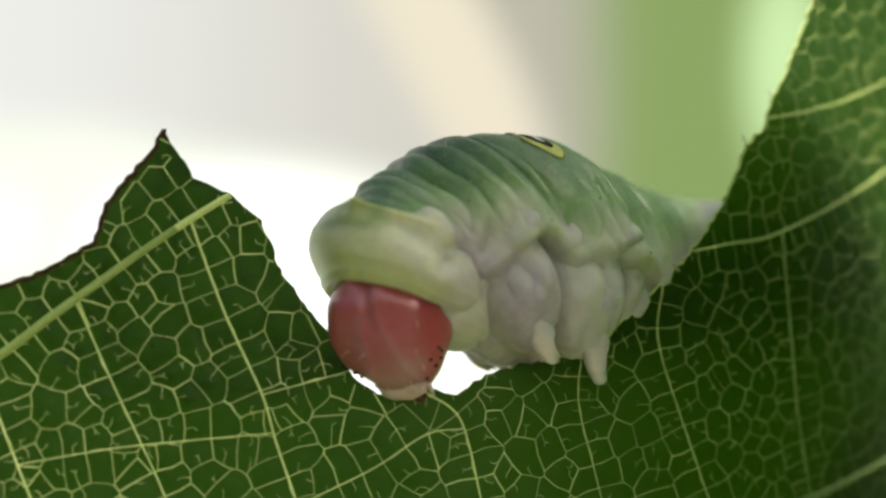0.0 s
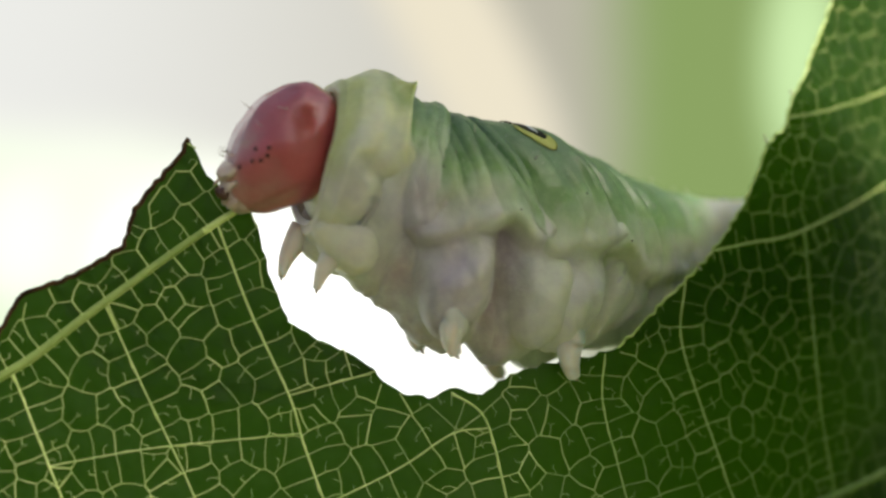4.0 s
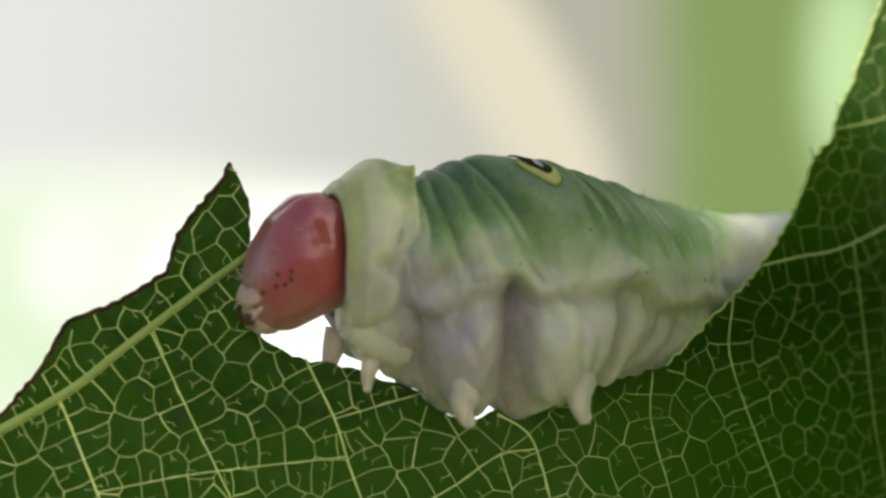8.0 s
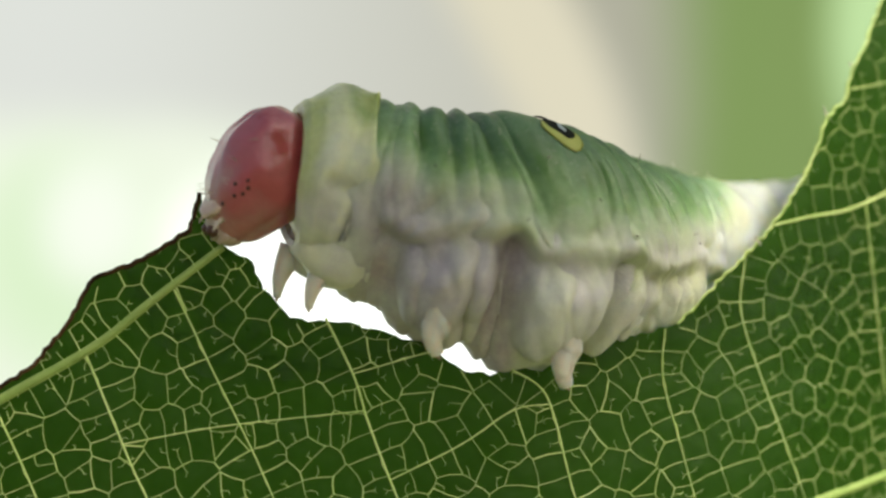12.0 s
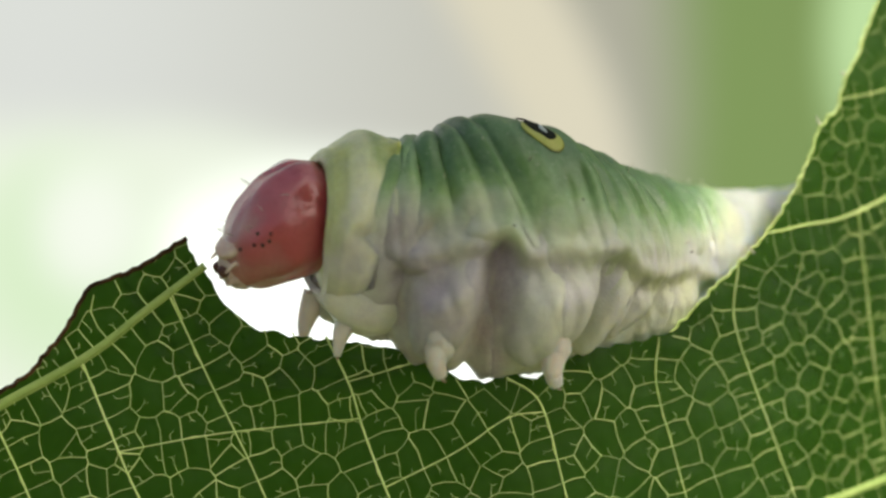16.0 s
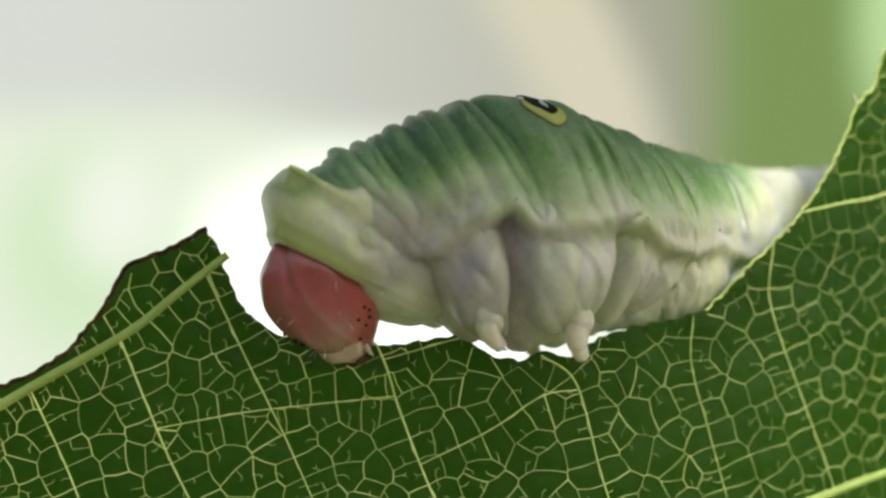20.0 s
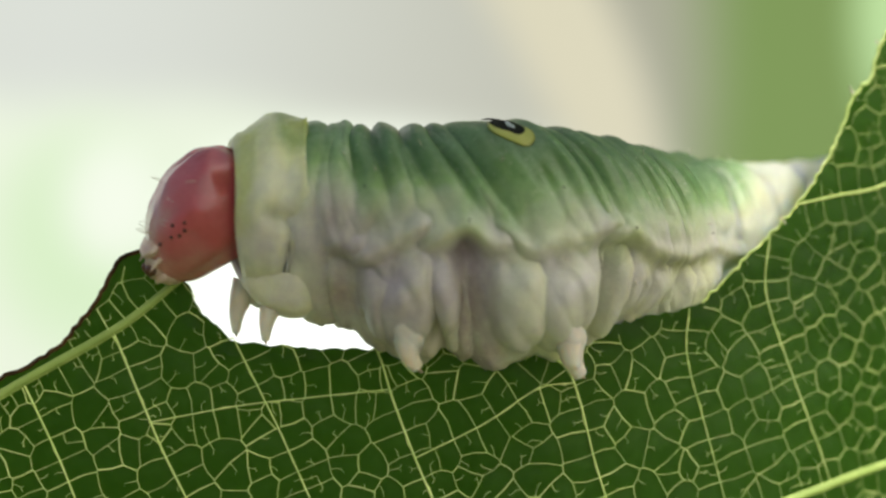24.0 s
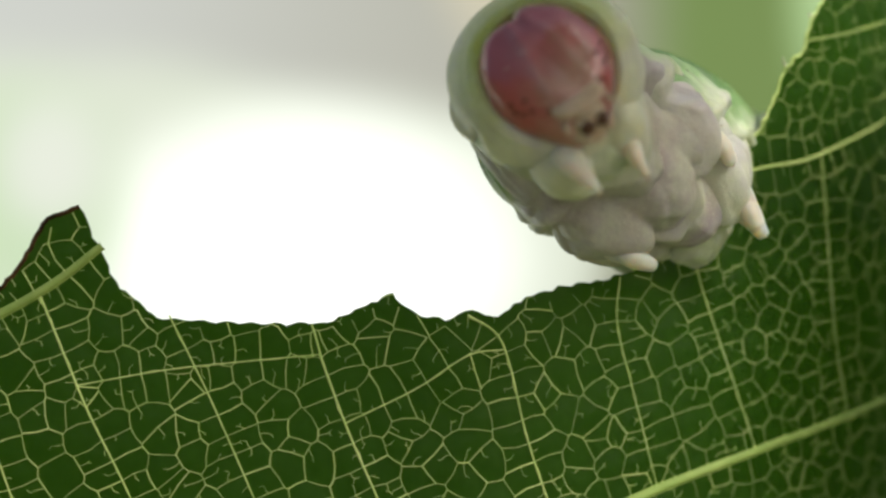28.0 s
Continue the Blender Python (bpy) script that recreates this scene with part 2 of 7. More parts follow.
def backdrop_material():
    """Soft out-of-focus distance on a glowing sheet, its light painted in: pale wall, a cream band, green shrubs."""
    m = bpy.data.materials.new("glowing_distance")
    m.use_nodes = True
    n, l = m.node_tree.nodes, m.node_tree.links
    n.remove(n["Principled BSDF"])
    tc = n.new("ShaderNodeTexCoord")
    sep = n.new("ShaderNodeSeparateXYZ")
    warp = n.new("ShaderNodeTexNoise")
    warp.inputs["Scale"].default_value, warp.inputs["Detail"].default_value = 1.6, 1.0
    l.new(tc.outputs["Object"], warp.inputs["Vector"])
    l.new(tc.outputs["Object"], sep.inputs[0])
    x, z = sep.outputs["X"], sep.outputs["Z"]

    def soft(v, a, b):
        r = n.new("ShaderNodeMapRange")
        r.interpolation_type = "SMOOTHSTEP"
        l.new(v, r.inputs["Value"])
        r.inputs["From Min"].default_value, r.inputs["From Max"].default_value = a, b
        return r.outputs["Result"]

    def blob(cx, cz, rx, rz):
        dx = math_node(n, l, "DIVIDE", math_node(n, l, "SUBTRACT", x, cx), rx)
        dz = math_node(n, l, "DIVIDE", math_node(n, l, "SUBTRACT", z, cz), rz)
        d = math_node(n, l, "ADD", math_node(n, l, "MULTIPLY", dx, dx), math_node(n, l, "MULTIPLY", dz, dz))
        return soft(d, 1.0, 0.0)

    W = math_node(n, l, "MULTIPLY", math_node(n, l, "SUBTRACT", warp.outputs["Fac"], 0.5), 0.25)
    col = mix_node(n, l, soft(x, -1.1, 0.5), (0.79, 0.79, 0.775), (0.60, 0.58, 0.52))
    # lower bright area, with a white pool of light painted over it
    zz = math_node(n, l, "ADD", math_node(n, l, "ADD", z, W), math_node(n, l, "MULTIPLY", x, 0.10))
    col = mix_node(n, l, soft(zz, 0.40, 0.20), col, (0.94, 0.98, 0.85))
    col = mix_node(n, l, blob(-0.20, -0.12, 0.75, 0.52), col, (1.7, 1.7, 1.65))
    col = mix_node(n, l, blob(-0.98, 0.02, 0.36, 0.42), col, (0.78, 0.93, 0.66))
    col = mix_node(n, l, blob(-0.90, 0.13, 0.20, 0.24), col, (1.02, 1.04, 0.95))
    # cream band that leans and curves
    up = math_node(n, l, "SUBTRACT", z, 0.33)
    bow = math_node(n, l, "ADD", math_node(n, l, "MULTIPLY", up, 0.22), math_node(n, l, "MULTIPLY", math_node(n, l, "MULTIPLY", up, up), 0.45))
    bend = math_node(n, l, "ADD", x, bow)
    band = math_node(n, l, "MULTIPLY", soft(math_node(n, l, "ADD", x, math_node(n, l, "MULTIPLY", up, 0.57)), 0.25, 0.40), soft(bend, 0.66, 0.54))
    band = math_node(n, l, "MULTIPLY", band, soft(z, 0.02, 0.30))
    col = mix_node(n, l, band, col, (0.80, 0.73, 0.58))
    # painted grey shade beside the band, then green
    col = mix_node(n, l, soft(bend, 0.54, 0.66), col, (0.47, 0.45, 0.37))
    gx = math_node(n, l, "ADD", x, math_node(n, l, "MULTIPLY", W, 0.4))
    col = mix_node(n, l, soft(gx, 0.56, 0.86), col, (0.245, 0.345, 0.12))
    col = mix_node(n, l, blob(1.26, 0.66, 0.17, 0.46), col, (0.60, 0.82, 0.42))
    # the sheet emits these colours itself and also lights the plant from behind
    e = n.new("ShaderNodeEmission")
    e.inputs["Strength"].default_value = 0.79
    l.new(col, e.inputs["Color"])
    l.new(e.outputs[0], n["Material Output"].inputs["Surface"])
    return m


def ground_material():
    m, n, l, b = material("soil_and_grass", 0.9, 0.2)
    t = noise_node(n, l, 2.0, 6)
    c = ramp_node(n, l, t.outputs["Fac"], [(0.35, (0.05, 0.09, 0.02)), (0.7, (0.16, 0.14, 0.09))])
    l.new(c.outputs["Color"], b.inputs["Base Color"])
    bump_node(n, l, b, t.outputs["Fac"], 0.6, 0.03)
    return m


# ---- mesh tools ----
def part(name, bm, mat, parent=None, label=""):
    me = bpy.data.meshes.new(name)
    bm.to_mesh(me)
    bm.free()
    for q in mat if isinstance(mat, (list, tuple)) else [mat]:
        me.materials.append(q)
    for p in me.polygons:
        p.use_smooth = True
    ob = new(name, me)
    if parent is not None:
        ob.parent = parent
    if label:
        ob["label"] = label
    return ob


def grid_bm(fn, nu, nv, closed_v=True, caps=True):
    """A bmesh over fn(i/nu, j/nv) in millimetres; closed round v, capped at both ends."""
    bm = bmesh.new()
    lays = [bm.verts.layers.float.new(q) for q in ("dorsal", "yellow", "lilac")]
    rows = []
    for i in range(nu + 1):
        row = []
        for j in range(nv):
            p = fn(i / nu, j / nv)
            v = bm.verts.new(p[:3])
            v.co *= 0.001
            for lay, value in zip(lays, p[3:]):
                v[lay] = value
            row.append(v)
        rows.append(row)
    for i in range(nu):
        for j in range(nv if closed_v else nv - 1):
            k = (j + 1) % nv
            bm.faces.new((rows[i][j], rows[i][k], rows[i + 1][k], rows[i + 1][j]))
    if caps and closed_v:
        bm.faces.new(list(reversed(rows[0])))
        bm.faces.new(rows[-1])
    bm.normal_update()
    return bm


def sweep_bm(points, radii, n=10):
    """A tapered round rod through points in millimetres, joined into one bmesh."""
    pts = [Vector(p) for p in points]
    bm = bmesh.new()
    bm.verts.layers.float.new("dorsal")
    rings = []
    side = Vector((0.31, 0.17, 0.93))
    for i, p in enumerate(pts):
        t = (pts[min(i + 1, len(pts) - 1)] - pts[max(i - 1, 0)]).normalized()
        a = t.cross(side).normalized()
        b = t.cross(a)
        rings.append([bm.verts.new((p + (a * math.cos(2 * math.pi * k / n) + b * math.sin(2 * math.pi * k / n)) * radii[i]) * 0.001) for k in range(n)])
    for r, s in zip(rings, rings[1:]):
        for k in range(n):
            bm.faces.new((r[k], r[(k + 1) % n], s[(k + 1) % n], s[k]))
    bm.faces.new(list(reversed(rings[0])))
    bm.faces.new(rings[-1])
    bmesh.ops.recalc_face_normals(bm, faces=bm.faces)
    return bm


def curve(points, steps=6):
    """A smooth polyline through points of any dimension."""
    P = [np.array(p, float) for p in points]
    out = []
    for i in range(len(P) - 1):
        a = P[i - 1] if i else 2 * P[0] - P[1]
        b, c = P[i], P[i + 1]
        d = P[i + 2] if i + 2 < len(P) else 2 * P[-1] - P[-2]
        for k in range(steps):
            f = k / steps
            out.append(0.5 * (2 * b + (c - a) * f + (2 * a - 5 * b + 4 * c - d) * f ** 2 + (3 * b - a - 3 * c + d) * f ** 3))
    out.append(P[-1])
    return out


# ---- setting ----
bm = bmesh.new()
bmesh.ops.create_grid(bm, x_segments=60, y_segments=60, size=400)
ground = tagged(part("ground", bm, ground_material()), "bare soil and short grass under the plant", "ground", kind="structure")
bm = bmesh.new()
bmesh.ops.create_grid(bm, x_segments=8, y_segments=8, size=1)
bmesh.ops.transform(bm, matrix=Matrix.Translation((0, 0, 0.75)) @ pose(0, 0, 0, 90) @ Matrix.Diagonal((4.2, 2.52, 1, 1)), verts=bm.verts)
backdrop = tagged(part("backdrop", bm, backdrop_material()), "glowing painted sheet of a blurred garden with pale wall, cream band and green shrubs", "backdrop", kind="structure")
backdrop.matrix_world = Matrix.Translation((0, 0.5, 0.3)) @ Matrix.Diagonal((1 / 6, 1, 1 / 6, 1))


# ---- the leaf ----
from mathutils.geometry import delaunay_2d_cdt


def leaf_y(x):
    return 0.011 * max(x - 2, 0) ** 2 if x < 34 else 0.011 * 32 ** 2 + 0.70 * (x - 34)


# successive bitten edges of the notch, top to bottom, each with the second at which it is reached
EARLY_EDGES = [
    (0, [(-8.15, 7.3), (-6.75, 5.1), (-5.0, 4.45), (-3.45, 3.2), (-2.4, 0.6), (-1.3, -0.75), (0.1, -2.2), (0.95, -3.65)]),
    (0.8, [(-8.15, 7.3), (-6.8, 5.0), (-5.1, 4.35), (-4.0, 2.9), (-3.2, 0.6), (-2.2, -0.9), (-0.6, -2.5), (0.9, -3.75)]),
    (3.2, [(-8.15, 7.25), (-6.85, 5.0), (-5.4, 4.2), (-4.8, 2.7), (-4.2, 0.5), (-3.3, -1.6), (-1.6, -2.5), (0.9, -3.8)]),
    (6, [(-8.25, 7.1), (-7.35, 5.4), (-7.3, 3.4), (-6.7, 1.9), (-5.2, -0.3), (-4.0, -2.0), (-2.0, -2.6), (0.9, -3.85)]),
    (9, [(-8.45, 6.5), (-8.15, 5.0), (-7.5, 2.2), (-7.25, 0.5), (-6.7, -1.2), (-5.2, -2.15), (-2.6, -2.65), (0.9, -3.85)]),
    (12, [(-10.7, 3.7), (-10.3, 2.0), (-9.3, 1.0), (-8.15, 0.4), (-7.6, -1.0), (-6.3, -2.35), (-3.0, -2.7), (0.9, -3.85)]),
]
LATE_EDGES = [
    (15.5, [(-11.15, 1.9), (-10.6, 0.6), (-9.9, -0.2), (-9.3, -1.3), (-7.8, -2.5), (-5.5, -2.9), (-2.5, -3.25), (0.9, -3.85)]),
    (18, [(-11.9, 1.4), (-11.3, 0.4), (-10.6, -0.7), (-9.5, -2.2), (-8.0, -3.3), (-5.3, -3.9), (-2.4, -3.95), (0.9, -3.85)]),
    (20, [(-11.95, 1.35), (-11.35, 0.3), (-10.8, -1.3), (-10.0, -2.8), (-8.6, -3.8), (-6.1, -4.55), (-2.4, -4.35), (0.9, -3.85)]),
    (21.2, [(-12.9, 0.8), (-12.3, -0.1), (-11.1, -1.5), (-10.4, -2.9), (-9.0, -3.95), (-6.3, -4.75), (-2.5, -4.75), (0.9, -3.85)]),
    (24, [(-14.3, 0.1), (-13.3, -1.3), (-12.5, -1.8), (-11.9, -3.2), (-10.5, -4.5), (-6.6, -4.9), (-2.5, -4.95), (0.9, -3.85)]),
    (26, [(-14.35, 0.15), (-13.8, -1.0), (-13.35, -1.9), (-12.4, -3.8), (-10.6, -5.2), (-6.6, -5.45), (-2.3, -5.35), (0.9, -3.85)]),
]
EDGES = EARLY_EDGES + LATE_EDGES


def nibble(p, q, step=0.28, deep=0.14):
    """Points from p to q (without q) with a scalloped, bitten unevenness that depends on place alone."""
    p, q = np.array(p, float), np.array(q, float)
    d = q - p
    L = np.hypot(*d)
    nrm = np.array([-d[1], d[0]]) / max(L, 1e-6)
    k = max(1, int(L / step))
    out = []
    for i in range(k):
        b = p + d * i / k
        a = 0 if i == 0 else deep * (abs(math.sin(b[0] * 2.7 + b[1] * 3.1)) - 0.6 + 0.7 * noise.noise((b[0] * 1.9, b[1] * 1.9, 0.3)))
        out.append(b + nrm * a)
    return out


def bitten(points, a, b):
    out = []
    for i in range(a, b):
        out += nibble(points[i], points[i + 1])
    return out + [np.array(points[b], float)]


def old_margin(p, q):
    return nibble(p, q, 0.3, 0.12)


MARGIN_LEFT = [(-62, -32), (-48, -20), (-36, -12), (-28, -8.4), (-24.5, -7.3), (-20.6, -5.9), (-18.7, -4.7), (-17.1, -2.7), (-15.8, -0.45), (-14.9, -0.1)]
MARGIN_RIGHT = [(2.3, -5.0), (3.8, -5.1), (4.5, -4.7), (6.1, -5.0), (7.5, -4.0), (9.5, -3.45), (11.5, -3.2), (13.1, -2.7), (15.5, -0.45), (17.4, 1.3), (18.7, 2.7), (20.0, 4.6), (21.1, 6.7), (21.6, 8.1), (22.7, 9.1), (23.1, 10.6), (24.0, 12.1), (25.3, 15), (28, 21)]
MARGIN_FAR = [(33, 30), (42, 37), (52, 36), (60, 26), (64, 10), (60, -10), (50, -30), (35, -48), (15, -62), (-5, -68), (-25, -62), (-45, -50)]
FINAL = EDGES[-1][1]
outline = []
for p, q in zip(MARGIN_LEFT, MARGIN_LEFT[1:] + [FINAL[0]]):
    outline += old_margin(p, q) if p[0] > -30 else nibble(p, q, 1.5, 0.4)
outline += bitten(FINAL, 0, len(FINAL) - 1)[:-1]
right = [FINAL[-1]] + MARGIN_RIGHT + [MARGIN_FAR[0]]
for p, q in zip(right, right[1:]):
    outline += nibble(p, q, 0.3, 0.16)
far = MARGIN_FAR + [MARGIN_LEFT[0]]
for p, q in zip(far, far[1:]):
    outline += nibble(p, q, 1.5, 0.5)

# bites: pieces between neighbouring edges, eaten from the tip downwards
BITES = []
GROUPS = [(0, 1), (1, 2), (2, 3), (3, 4), (4, 5), (5, 6), (6, 7)]
for (ta, ea), (tb, eb) in zip(EDGES, EDGES[1:]):
    for g, (a, b) in enumerate(GROUPS):
        poly = bitten(ea, a, b)
        back = bitten(eb, a, b)
        if b < 7:
            poly += nibble(ea[b], eb[b], 0.3, 0.1)[1:] + list(reversed(back))
        else:
            poly += list(reversed(back))[1:]
        rim = None
        if a == 0:
            rim = nibble(eb[0], ea[0], 0.3, 0.12) + [np.array(ea[0])]
            poly += rim[1:-1]
        else:
            poly += nibble(ea[a], eb[a], 0.3, 0.1)[1:][::-1]
        clean = [poly[0]]
        for p in poly[1:]:
            if np.hypot(*(p - clean[-1])) > 0.02:
                clean.append(p)
        BITES.append(((ta, tb), clean, rim))


def inside(poly, pts):
    """Even-odd test of many points."""
    P = np.array(poly)
    x, y = pts[:, 0], pts[:, 1]
    r = np.zeros(len(pts), bool)
    j = len(P) - 1
    for i in range(len(P)):
        xi, yi, xj, yj = P[i, 0], P[i, 1], P[j, 0], P[j, 1]
        c = ((yi > y) != (yj > y))
        if yi != yj:
            r ^= c & (x < (xj - xi) * (y - yi) / (yj - yi) + xi)
        j = i
    return r


rng = np.random.default_rng(7)
# named veins: points and half widths at both ends
LONG_VEINS = [
    ("side_vein", [(-34, -14.5), (-21.8, -7.2), (-16.0, -3.9), (-12.8, -1.4), (-7.8, 2.4), (-5.0, 4.3)], 0.34, 0.20),
    ("side_vein", [(2, -19), (13.6, -14.3), (20.4, -12.2), (24.0, -11.4), (31, -9.6), (48, -4)], 0.36, 0.22),
    ("cross_vein", [(-6.8, 3.1), (-5.0, -1.4), (-3.2, -5.1), (-2.4, -7.6), (-0.9, -11.4), (1.5, -16.5), (2.6, -18.6)], 0.13, 0.10),
    ("cross_vein", [(4.6, -4.9), (6.0, -5.8), (6.7, -7.3), (7.5, -10.5), (8.4, -13.2), (9.6, -16)], 0.11, 0.09),
    ("cross_vein", [(-16.2, -4.1), (-15.0, -6.9), (-13.6, -10.2), (-12.2, -13), (-10, -18)], 0.12, 0.09),
    ("cross_vein", [(-20.6, -6.6), (-19.1, -9.7), (-17.9, -12.6), (-16.5, -17)], 0.11, 0.08),
]
LOBE_VEINS = [
    ("cross_vein", [(16.8, 0.6), (16.6, -2.3), (18.0, -6.4), (19.4, -10.0), (20.2, -12.2)], 0.13, 0.10),
    ("cross_vein", [(12.4, -3.0), (12.3, -5.4), (13.2, -8.8), (14.6, -13.8)], 0.10, 0.08),
    ("cross_vein", [(17.8, 2.2), (20.6, 2.8), (24.0, 3.6), (31, 7.0), (40, 13)], 0.16, 0.22),
    ("cross_vein", [(24.0, 3.6), (24.6, -1.5), (25.2, -6), (26.4, -10.8)], 0.11, 0.09),
    ("cross_vein", [(22.9, 9.6), (26, 10.4), (31, 12.4), (38, 17)], 0.11, 0.12),
]
SHORT_VEINS = [
    ("cross_vein", [(-11.9, -1.0), (-10.2, -4.6), (-8.2, -8.6), (-6.0, -13.5), (-4, -18)], 0.09, 0.08),
    ("cross_vein", [(-3.2, -5.1), (-0.4, -4.3), (0.9, -3.9)], 0.07, 0.06),
    ("cross_vein", [(-1.4, -10.3), (2.0, -8.6), (4.6, -6.9), (6.4, -6.6)], 0.08, 0.07),
    ("cross_vein", [(-14.4, -8.5), (-10.0, -7.7), (-6.4, -7.3), (-2.6, -6.9)], 0.07, 0.07),
    ("midrib", [(8, -67), (-6, -50), (-22, -32), (-38, -17), (-52, -8)], 0.9, 0.5),
]
VEINS = LONG_VEINS + LOBE_VEINS + SHORT_VEINS


# the net of small veins: borders of crowded cells, which line up along the named veins
def dim(c):
    """Veins grow fainter towards the lobe."""
    return 1 - 0.35 * min(1.0, max(0.0, (c[0] - 6) / 9))


CELL = 1.42
paired = []
for name, pts, w0, w1 in VEINS:
    if name == "midrib":
        continue
    c = np.array(curve(pts, 40))
    run = np.concatenate([[0], np.cumsum(np.hypot(*np.diff(c, axis=0).T))])
    at_run = 0.3 * CELL
    while at_run < run[-1]:
        k = min(int(np.searchsorted(run, at_run)), len(c) - 2)
        d = c[k + 1] - c[k]
        side_way = np.array([-d[1], d[0]]) / max(np.hypot(*d), 1e-6)
        gap = CELL * rng.uniform(0.36, 0.48)
        for q in (c[k] + side_way * gap, c[k] - side_way * gap):
            if not paired or np.hypot(*(np.array(paired) - q).T).min() > 0.50:
                paired.append(q)
        at_run += CELL * rng.uniform(0.62, 0.98)
paired = np.array(paired)
seeds = [p for p in paired]
for x0, x1, z0, z1, size in ((-27, 33, -19, 19, CELL), (-62, 64, -68, 37, 3.4)):
    nx, nz = int((x1 - x0) / size), int((z1 - z0) / (size * 0.87))
    for i in range(nx):
        for j in range(nz):
            p = (x0 + (i + 0.5 * (j % 2)) * size, z0 + j * size * 0.87)
            if size > 2 and -28 < p[0] < 34 and -20 < p[1] < 20:
                continue
            q = np.array(p) + rng.uniform(-0.44, 0.44, 2) * size
            if np.hypot(*(paired - q).T).min() > 0.66 * size:
                seeds.append(q)
S = np.array(seeds)
vs, _, fs, _, _, _ = delaunay_2d_cdt([Vector(p) for p in S], [], [], 0, 1e-5)
V = np.array([tuple(v) for v in vs])
centre, owner = [], {}
for k, f in enumerate(fs):
    a, b, c = V[f[0]], V[f[1]], V[f[2]]
    d = 2 * (a[0] * (b[1] - c[1]) + b[0] * (c[1] - a[1]) + c[0] * (a[1] - b[1]))
    g = (a + b + c) / 3
    if abs(d) < 1e-9:
        centre.append(g)
    else:
        sa, sb, sc = a @ a, b @ b, c @ c
        o = np.array([(sa * (b[1] - c[1]) + sb * (c[1] - a[1]) + sc * (a[1] - b[1])) / d, (sa * (c[0] - b[0]) + sb * (a[0] - c[0]) + sc * (b[0] - a[0])) / d])
        keep = 1.0 if min(f) < len(paired) else 0.8
        centre.append(keep * o + (1 - keep) * g if np.hypot(*(o - g)) < 1.5 else g)
    for u, w in ((f[0], f[1]), (f[1], f[2]), (f[2], f[0])):
        owner.setdefault((min(u, w), max(u, w)), []).append(k)
BITS = []       # p, q, half width, rise
borders = {}
for (u, w), own in owner.items():
    if len(own) != 2:
        continue
    p, q = centre[own[0]], centre[own[1]]
    L = np.hypot(*(q - p))
    if L < 0.10 or L > 6:
        continue
    faint = dim((p + q) / 2)
    wide = (0.0175 + 0.022 * rng.random() ** 2) * faint
    mid = (p + q) / 2 + rng.uniform(-0.07, 0.07, 2) * L
    BITS += [(p, mid, wide, 0.03 + wide * 0.4), (mid, q, wide, 0.03 + wide * 0.4)]
    for cell in (u, w):
        borders.setdefault(cell, []).append((mid, L))
# free-ending veinlets that fork inside the cells
for cell, mids in borders.items():
    o = V[cell]
    if not (-27 < o[0] < 33 and -19 < o[1] < 19):
        continue
    for mid, L in sorted(mids, key=lambda m: rng.random())[:1 + int(rng.random() < 0.3)]:
        d = o - mid
        if L < 0.4 or np.hypot(*d) < 0.3 or rng.random() < 0.2:
            continue
        tip = mid + d * rng.uniform(0.4, 0.75) + rng.uniform(-0.1, 0.1, 2)
        bent = (mid + tip) / 2 + rng.uniform(-0.07, 0.07, 2)
        thin = 0.016 * dim(mid)
        BITS += [(mid, bent, thin, 0.05), (bent, tip, thin * 0.9, 0.055)]
        turn = math.atan2(d[1], d[0])
        for lean in ((-1, 1) if rng.random() < 0.2 else (rng.choice([-1, 1]),)):
            e = turn + lean * rng.uniform(0.5, 1.2)
            BITS.append((tip, tip + rng.uniform(0.10, 0.26) * np.array([math.cos(e), math.sin(e)]), thin * 0.85, 0.055))


def strip(bm, p, q, w0, w1, rise, mat=0, grow=0.5):
    """A small ridged vein bit on the front of the blade."""
    d = q - p
    L = max(np.hypot(*d), 1e-6)
    d = d / L
    s = np.array([-d[1], d[0]])
    a, b = p - d * w0 * grow, q + d * w1 * grow
    vv = []
    for o, w in ((a, w0), (b, w1)):
        for k, h in ((-1, 0.0), (-0.55, 0.75), (0, 1.0), (0.55, 0.75), (1, 0.0)):
            c = o + s * w * k
            vv.append(bm.verts.new((c[0] * 0.001, (leaf_y(c[0]) + pucker(c) - 0.115 - rise * h) * 0.001, c[1] * 0.001)))
    for k in range(4):
        f = bm.faces.new((vv[k], vv[k + 1], vv[k + 6], vv[k + 5]))
        f.material_index = mat


def pucker(c):
    return 0.10 * noise.noise((c[0] * 0.55, c[1] * 0.55, 1.7)) + 0.5 * noise.noise((c[0] * 0.09, c[1] * 0.09, 4.2))


